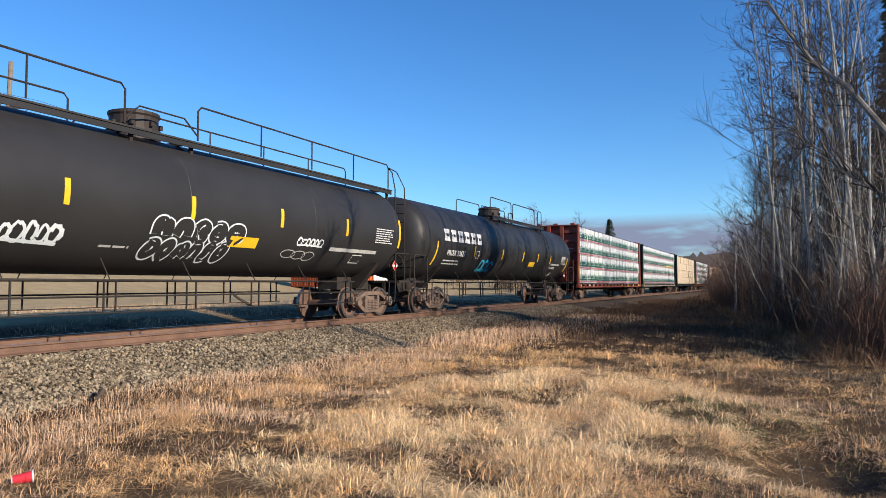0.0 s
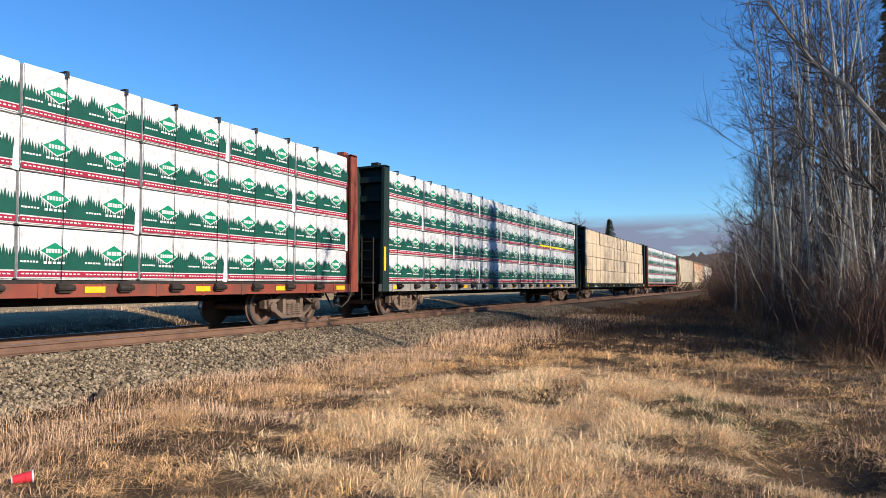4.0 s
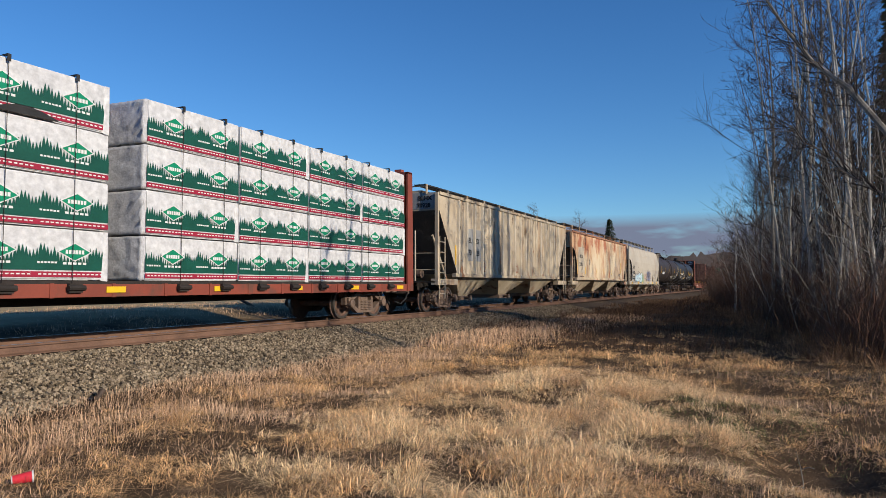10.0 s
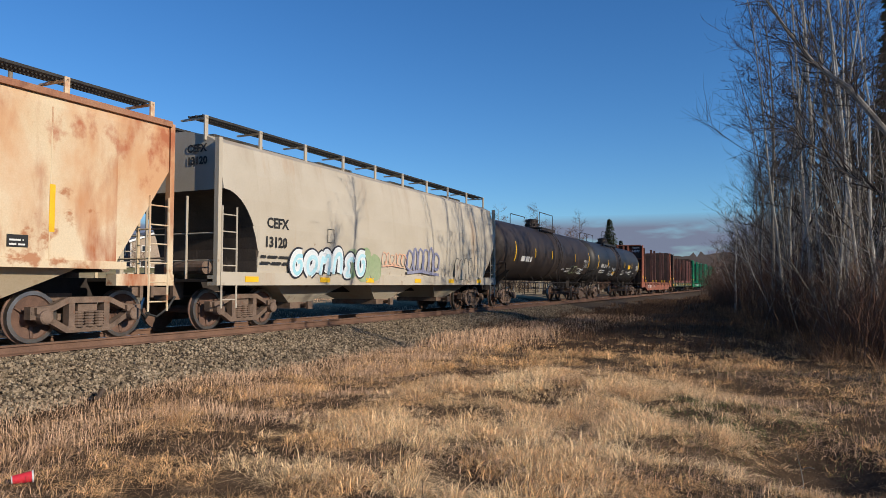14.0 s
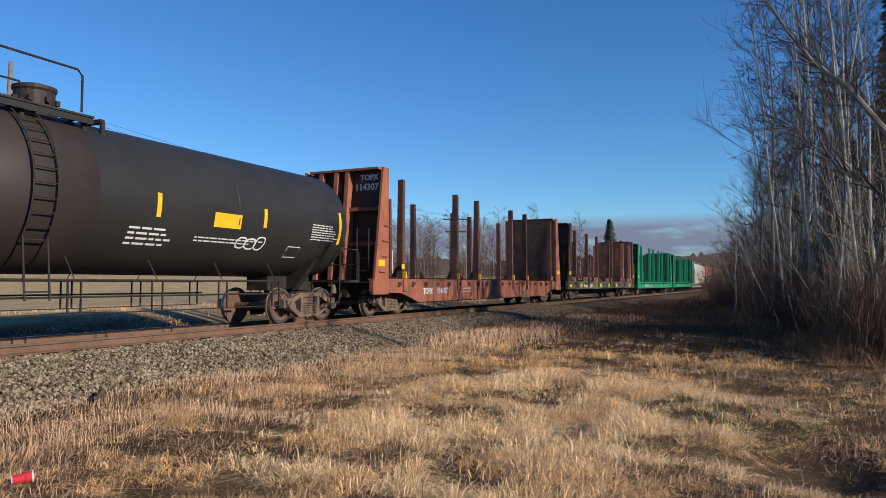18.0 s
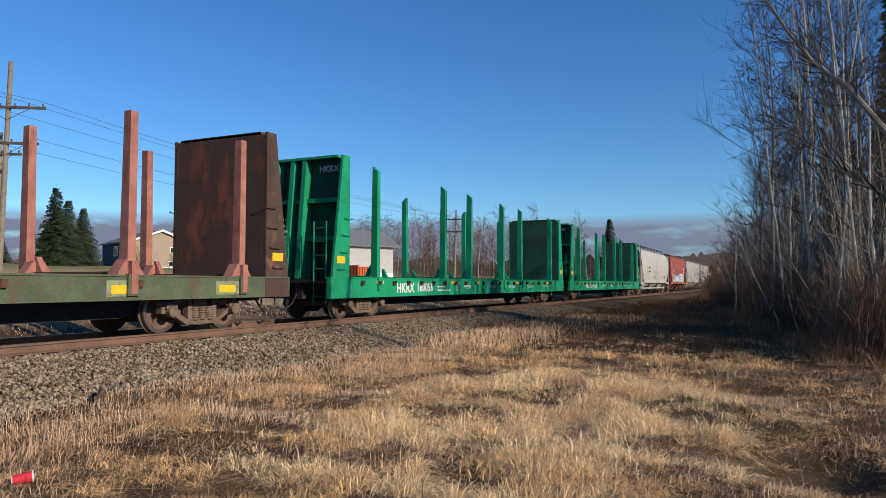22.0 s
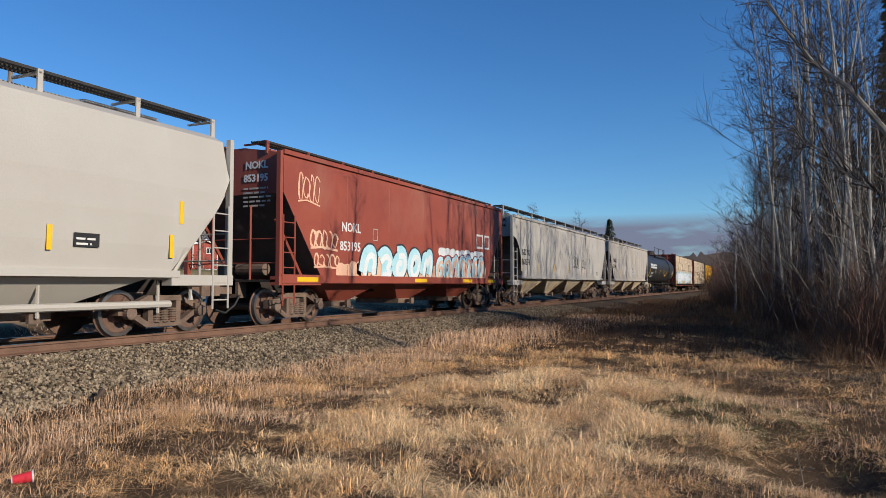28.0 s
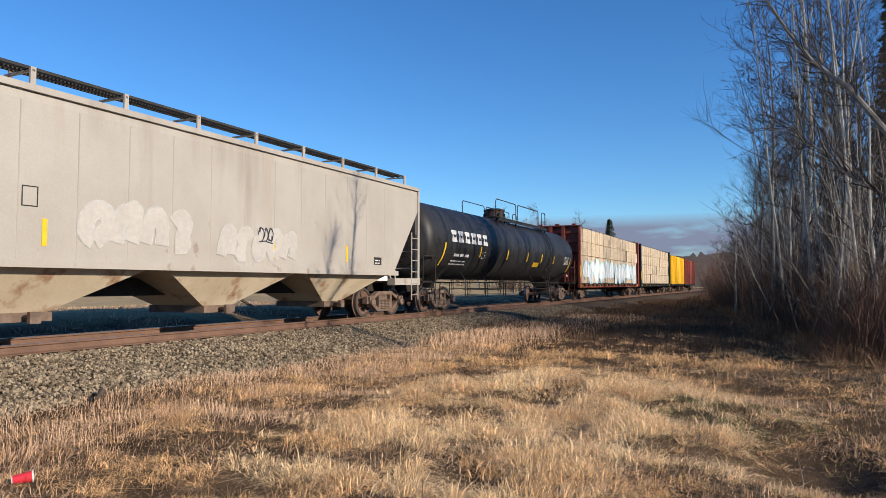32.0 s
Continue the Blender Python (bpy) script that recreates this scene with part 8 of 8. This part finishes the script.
ribbon(bm, [(0.85, 0.0), (0.85, 0.5), (1.35, 0.5), (1.35, 0.0)], 0.1, closed=True)
part("owner_mark", bm, M_WHITE, car, "white line emblem", Matrix.Translation((W, 347.05 - mid, 2.52)) @ FACE_X)
plates(car, [335.6 - mid, 342.0 - mid, 346.0 - mid, 348.6 - mid], 1.15, 0.9, 0.12, W + 0.045)
boxed_mark(car, W, 338.9 - mid, 2.35, 0.26, 0.34, M_LABEL)
for (car, a, b, mid), t1, t2, s, z1, z2 in ((H18, "NDYX", "863374", 369.38, 2.44, 1.97), (H19, "BNGX", "31244", 390.75, 2.70, 2.24)):
    words(t1, 0.41, M_LETTERBLACK, car, (W, s - 0.1 - mid, z1))
    words(t2, 0.41, M_LETTERBLACK, car, (W, s - 0.16 - mid, z2))
    words(t1, 0.24, M_LETTERBLACK, car, (0.5, a + 0.14, 3.98), FACE_END)
    words(t2, 0.24, M_LETTERBLACK, car, (0.45, a + 0.14, 3.7), FACE_END)
    bars(M_LABEL, car, (W, s - mid, z2 - 0.45), 0.9, 0.24, 2, seed=60)
    boxed_mark(car, W, s + 2.0 - mid, 2.3, 0.26, 0.32, M_LETTERBLACK)
    table(car, W, b - 3.0, 1.62, 0.42, 0.22, 2, 61, M_WHITE, M_LETTERBLACK)
    for k, q in enumerate((s - 0.27, s + 2.35, s + 5.3, s + 8.2, s + 11.4)):
        slab(car, W, q - mid, 1.66, 0.09, 0.75 if k == 0 else 0.45, M_YELLOW, "reflector", "upright yellow reflective strip")
car, a, b, mid = seen_from(H18, 17.98)
scrawl(car, W + 0.002, 360.6 - mid, 2.0, 1.6, 0.75, 62, M_BLACKSPRAY, 0.03, 4, "thin black tag")
scrawl(car, W + 0.002, 362.85 - mid, 2.0, 1.0, 0.6, 63, M_BLACKSPRAY, 0.035, 3, "thin black tag")
bars(M_PINKSPRAY, car, (W, 363.2 - mid, 1.65), 0.7, 0.3, 4, seed=64)
car, a, b, mid = seen_from(H19, 18.56)
throw_up(car, W + 0.002, 375.25 - mid, 1.65, 2.6, 1.0, 4, 65, M_FAINT, M_LABEL, 0.03, label= "faint pale spray-painted letters")
throw_up(car, W + 0.002, 378.6 - mid, 1.55, 2.7, 0.9, 5, 66, M_FAINT, M_LABEL, 0.03, label= "faint pale spray-painted letters")
scrawl(car, W + 0.006, 379.9 - mid, 2.0, 0.5, 0.4, 67, M_BLACKSPRAY, 0.03, 3)


# ---------------- houses, sheds and poles behind the line ----------------
M_SIDING = mat("beige_siding", (0.36, 0.28, 0.21), (0.32, 0.25, 0.19), 0.8, 0, 2, 20, 0.1)
# Near-black navy: the shade on the bungalow's long sides is put into it.
M_NAVYSHADE = mat("dark_blue_siding", (0.035, 0.04, 0.06), (0.03, 0.035, 0.05), 0.8, 0, 2, 20, 0.1)
M_REDSIDE = mat("red_siding", (0.38, 0.075, 0.055), (0.32, 0.065, 0.05), 0.8, 0, 2, 20, 0.1)
M_SHINGLE = mat("grey_shingle", (0.20, 0.20, 0.21), (0.15, 0.15, 0.16), 0.9, 0, 2, 12, 0.3)
M_VINYL = mat("pale_vinyl", (0.44, 0.43, 0.40), (0.40, 0.39, 0.37), 0.7, 0, 2, 20, 0.05)
M_TRIM = mat("white_trim", (0.78, 0.77, 0.74), (0.72, 0.71, 0.69), 0.6, 0, 3, 20, 0.03)
M_GLASS = mat("window_glass", (0.03, 0.035, 0.045), (0.02, 0.025, 0.03), 0.08, 0, 2, 10, 0, spec=0.6)
M_ORANGE = mat("orange_steel", (0.52, 0.12, 0.035), (0.42, 0.09, 0.03), 0.7, 0, 2, 20, 0.1)
M_POLE = mat("weathered_pole", (0.25, 0.21, 0.165), (0.17, 0.14, 0.11), 0.9, 0, 3, 30, 0.3, (0.14, 0.11, 0.085), 0.4, 6)
M_WIRE = mat("wire", (0.12, 0.13, 0.15), (0.1, 0.11, 0.13), 0.6, 0.3, 2, 10, 0)


def window(parent, x, z, w, h, y=0.0, along="x"):
    """A trimmed window on a wall at y; sizes in metres."""
    def P(u0, u1, d0, d1, z0, z1):
        return (u0, u1, d0, d1, z0, z1) if along == "x" else (d0, d1, u0, u1, z0, z1)
    s = -1
    fr = part("window", box(fresh(), *P(x - w / 2 - 0.1, x + w / 2 + 0.1, y + s * 0.05, y, z - 0.1, z + h + 0.1)), M_TRIM, parent)
    part("pane", box(fresh(), *P(x - w / 2, x - 0.03, y + s * 0.06, y + s * 0.03, z, z + h)), M_GLASS, fr)
    part("pane", box(fresh(), *P(x + 0.03, x + w / 2, y + s * 0.06, y + s * 0.03, z, z + h)), M_GLASS, fr)


def gable_house(label, at, turn, W, L, eave, ridge, wall_m, side_m, roof_m, windows=(), side_windows=(), name="house", door=False, overhang=0.4, clap=True):
    """Gable end at local y = 0 facing -y; the house runs back to y = L."""
    x0, y0 = at
    h = thing(name, label, "house" if name == "house" else name, m=Matrix.Translation((x0, y0, ground_z(x0, y0) - 0.1)) @ pose(0, 0, 0, 0, 0, turn))
    w = W / 2
    part("gable_wall", prism(fresh(), [(-w, 0), (w, 0), (w, eave), (0, ridge), (-w, eave)], 0, 0.2), wall_m, h)
    part("back_wall", prism(fresh(), [(-w, 0), (w, 0), (w, eave), (0, ridge), (-w, eave)], L - 0.2, L), wall_m, h)
    for s in (-1, 1):
        part("side_wall", box(fresh(), min(s * w, s * (w - 0.2)), max(s * w, s * (w - 0.2)), 0.2, L - 0.2, 0, eave), side_m, h)
        k = (ridge - eave) / w
        o = overhang
        part("roof", hexa(fresh(), [(0, -o, ridge), (s * (w + o), -o, eave - k * o), (s * (w + o), L + o, eave - k * o), (0, L + o, ridge),
                                    (0, -o, ridge + 0.18), (s * (w + o), -o, eave - k * o + 0.18), (s * (w + o), L + o, eave - k * o + 0.18), (0, L + o, ridge + 0.18)]), roof_m, h)
        part("fascia", hexa(fresh(), [(0, -o - 0.05, ridge - 0.12), (s * (w + o), -o - 0.05, eave - k * o - 0.12), (s * (w + o), -o, eave - k * o - 0.12), (0, -o, ridge - 0.12),
                                      (0, -o - 0.05, ridge + 0.2), (s * (w + o), -o - 0.05, eave - k * o + 0.2), (s * (w + o), -o, eave - k * o + 0.2), (0, -o, ridge + 0.2)]), M_TRIM, h)
        part("corner_trim", box(fresh(), min(s * w, s * (w + 0.03)) - 0.05, max(s * w, s * (w + 0.03)) + 0.05, -0.03, 0.0, 0, eave), M_TRIM, h)
    part("foundation", box(fresh(), -w - 0.02, w + 0.02, -0.02, L + 0.02, -1.0, 0.25), M_TRIM, h)
    for x, z, a, b in windows:
        window(h, x, z, a, b)
    for y, z, a, b in side_windows:
        fr = part("window", box(fresh(), -w - 0.05, -w, y - a / 2 - 0.1, y + a / 2 + 0.1, z - 0.1, z + b + 0.1), M_TRIM, h)
        part("pane", box(fresh(), -w - 0.06, -w - 0.03, y - a / 2, y + a / 2, z, z + b), M_GLASS, fr)
    if door:
        part("garage_door", box(fresh(), door[0] - door[1] / 2, door[0] + door[1] / 2, -0.06, 0, 0.1, door[2]), M_TRIM, h)
    return h


gable_house("beige bungalow with white trim and grey roof", (-68.6, 74.5), 67.9, 8.6, 13.0, 3.9, 5.55, M_SIDING, M_NAVYSHADE, M_SHINGLE,
            windows=((-2.2, 2.5, 1.1, 0.7), (1.9, 2.4, 1.1, 0.7), (-2.3, 0.35, 1.3, 0.65), (1.8, 0.35, 1.3, 0.65)), side_windows=((3.0, 2.0, 1.4, 1.3), (6.5, 2.0, 1.6, 1.3)))
gable_house("small red shed-roofed cottage beside the bungalow", (-63.3, 77.8), 64.0, 3.6, 6.0, 3.9, 4.4, M_REDSIDE, M_REDSIDE, M_SHINGLE, windows=((0.6, 2.6, 0.7, 0.7),), name="cottage")
gable_house("pale vinyl-sided garage with a dark shingle roof", (-39.4, 67.9), -28.7, 7.6, 11.5, 3.75, 5.6, M_VINYL, M_VINYL, M_SHINGLE, name="garage", door=(-1.2, 2.6, 2.8), overhang=0.6)


def dumpster(at, turn):
    x0, y0 = at
    d = thing("dumpster", "long rust-orange steel dumpster with ribbed sides", "dumpster", m=Matrix.Translation((x0, y0, ground_z(x0, y0))) @ pose(0, 0, 0, 0, 0, turn))
    L, Wd, H = 8.0, 2.4, 1.85
    for y in (0, Wd - 0.08):
        part("side", box(fresh(), 0, L, y, y + 0.08, 0.1, H), M_ORANGE, d)
    for x in (0, L - 0.08):
        part("end", box(fresh(), x, x + 0.08, 0.08, Wd - 0.08, 0.1, H), M_ORANGE, d)
    part("base", box(fresh(), 0, L, 0, Wd, 0, 0.12), M_ORANGE, d)
    rib = part("rib", box(fresh(), -0.06, 0.06, -0.09, 0, 0.1, H), M_ORANGE, d, m=Matrix.Translation((0.2, 0, 0)))
    for k in range(1, 25):
        share(rib, Matrix.Translation((0.2 + k * 0.325, 0, 0)))
    for k in range(6):
        o = share(rib, Matrix.Translation((L, 0.25 + k * 0.38, 0)) @ pose(0, 0, 0, 0, 0, 90))
    part("rim", box(fresh(), -0.05, L + 0.05, -0.12, 0.06, H, H + 0.12), M_ORANGE, d)


dumpster((-29.1, 53.8), -5.0)


def utility_pole(at, H, arms, lean=0.0, turn=0.0):
    x, y = at
    p = thing("utility_pole", "weathered wooden utility pole with crossarms", "utility pole", "utility poles", Matrix.Translation((x, y, ground_z(x, y) - 0.3)) @ pose(0, 0, 0, 0, lean, turn))
    part("pole", tube(fresh(), [(0, 0, 0), (0, 0, H / 2), (0, 0, H)], 0.17, 10, r2=0.12), M_POLE, p)
    for z, L in arms:
        arm = part("crossarm", box(fresh(), -L / 2, L / 2, -0.16, -0.05, z - 0.07, z + 0.07), M_TIE, p, "dark wooden crossarm")
        for k in range(6):
            u = -L / 2 + 0.15 + (L - 0.3) * k / 5
            part("insulator", lathe(fresh(), [(z + 0.07, 0.02), (z + 0.13, 0.05), (z + 0.19, 0.055), (z + 0.24, 0.03)], 8, "z", (u, -0.1, 0)), M_WIRE, arm)
        bm = fresh()
        for s in (-1, 1):
            tube(bm, [(s * L * 0.3, -0.12, z - 0.05), (0, -0.12, z - 0.7)], 0.02, 4)
        part("arm_brace", bm, M_WIRE, p)
    return p


P1, P2 = (-25.95, 24.05), (-24.6, 81.5)
utility_pole(P1, 13.3, ((10.7, 4.2), (8.7, 3.6)), 1.4, 27)
utility_pole((-28.0, 25.2), 9.5, ((8.2, 2.6),), 0.0, 27)
utility_pole(P2, 10.6, ((9.4, 3.6), (7.8, 3.0)), 2.0, 0)


def wire(p, q, sag, label="thin dark overhead wire on poles"):
    pts = []
    for k in range(25):
        t = k / 24
        v = Vector(p).lerp(Vector(q), t)
        v.z -= sag * 4 * t * (1 - t)
        pts.append(v)
    tagged(part("overhead_wire", tube(fresh(), pts, 0.012, 4), M_WIRE), label, "wire", "overhead wires")


z1, z2 = ground_z(*P1) - 0.3, ground_z(*P2) - 0.3
for da, db in ((1.9, 1.6), (0.9, 0.8), (-1.8, -1.5)):
    c, s = math.cos(radians(27)), math.sin(radians(27))
    wire((P1[0] + da * c, P1[1] + da * s, z1 + 11.1), (P2[0] + db, P2[1], z2 + 9.6), 0.8)
    wire((P1[0] + da * c, P1[1] + da * s, z1 + 11.1), (P1[0] + da * c - 1.5, P1[1] - 60, z1 + 12.2), 0.8)
for da, db in ((1.6, 1.3), (-1.5, -1.3)):
    c, s = math.cos(radians(27)), math.sin(radians(27))
    wire((P1[0] + da * c, P1[1] + da * s, z1 + 9.0), (P2[0] + db, P2[1], z2 + 8.0), 0.8)

# ---------------- litter ----------------
M_CUPRED = mat("cup_red", (0.62, 0.035, 0.05), (0.55, 0.03, 0.045), 0.45, 0, 20, 60, 0.02)


def paper_cup(at, turn):
    x, y = at
    c = thing("paper_cup", "crushed red paper cup with a white rim lying in the grass", "paper cup", m=Matrix.Translation((x, y, ground_z(x, y) + 0.05)) @ pose(0, 0, 0, 0, 86, turn))
    part("cup_wall", lathe(fresh(), [(0.0, 0.03), (0.005, 0.034), (0.14, 0.046)], 18, "z"), M_CUPRED, c)
    part("cup_rim", lathe(fresh(), [(0.14, 0.046), (0.146, 0.05), (0.152, 0.046), (0.15, 0.03)], 18, "z"), M_WHITE, c, "white lid rim")
    part("cup_base", lathe(fresh(), [(-0.006, 0.02), (-0.004, 0.031), (0.004, 0.0345), (0.006, 0.03)], 18, "z"), M_WHITE, c)


paper_cup((6.84, 3.66), 55)
bm = fresh()
gz = ground_z(-10.6, 27.1)
tube(bm, [(-10.6, 27.1, gz - 0.1), (-11.3, 26.6, gz + 0.42), (-11.65, 26.4, gz + 0.78)], 0.075, 7, r2=0.06)
tagged(part("broken_post", bm, M_TIE), "dark broken post leaning in the grass behind the track", "post")
bm = fresh()
tube(bm, [(3.75, 6.95, -0.50), (3.9, 6.85, -0.47), (4.1, 6.6, -0.52)], 0.05, 7, r2=0.03)
tagged(part("wood_scrap", bm, M_TIE), "dark broken piece of wood on the stones", "wood scrap")
bm = fresh()
gz = ground_z(12.62, 6.95)
tube(bm, [(12.62, 6.95, gz - 0.05), (12.63, 6.95, gz + 0.14), (12.61, 6.97, gz + 0.27), (12.58, 6.98, gz + 0.40)], 0.006, 5, r2=0.003)
tube(bm, [(12.61, 6.97, gz + 0.25), (12.68, 6.96, gz + 0.28), (12.72, 6.96, gz + 0.27)], 0.004, 4)
tube(bm, [(12.63, 6.95, gz + 0.10), (12.57, 6.93, gz + 0.11), (12.53, 6.93, gz + 0.10)], 0.004, 4)
tagged(part("weed", bm, M_BARK), "pale forked dry weed stalk beside a dark hollow", "weed")


# ---------------- everything that moves: the train rolls by at an even pace ----------------
def motions():
    for car, s in CARS:
        walk(car, [(t, pose(0.0, s - SPEED * t, 0.0)) for t in (0.0, 8.0, 16.0, 24.0, 32.0)])
    turn = math.degrees(SPEED / R_WHEEL / FPS)
    for ws in WHEELSETS:
        x, y, z = ws.matrix_basis.translation
        walk(ws, [(k / FPS, pose(x, y, z, (k * turn) % 360.0)) for k in range(int(32 * FPS) + 1)])


motions()
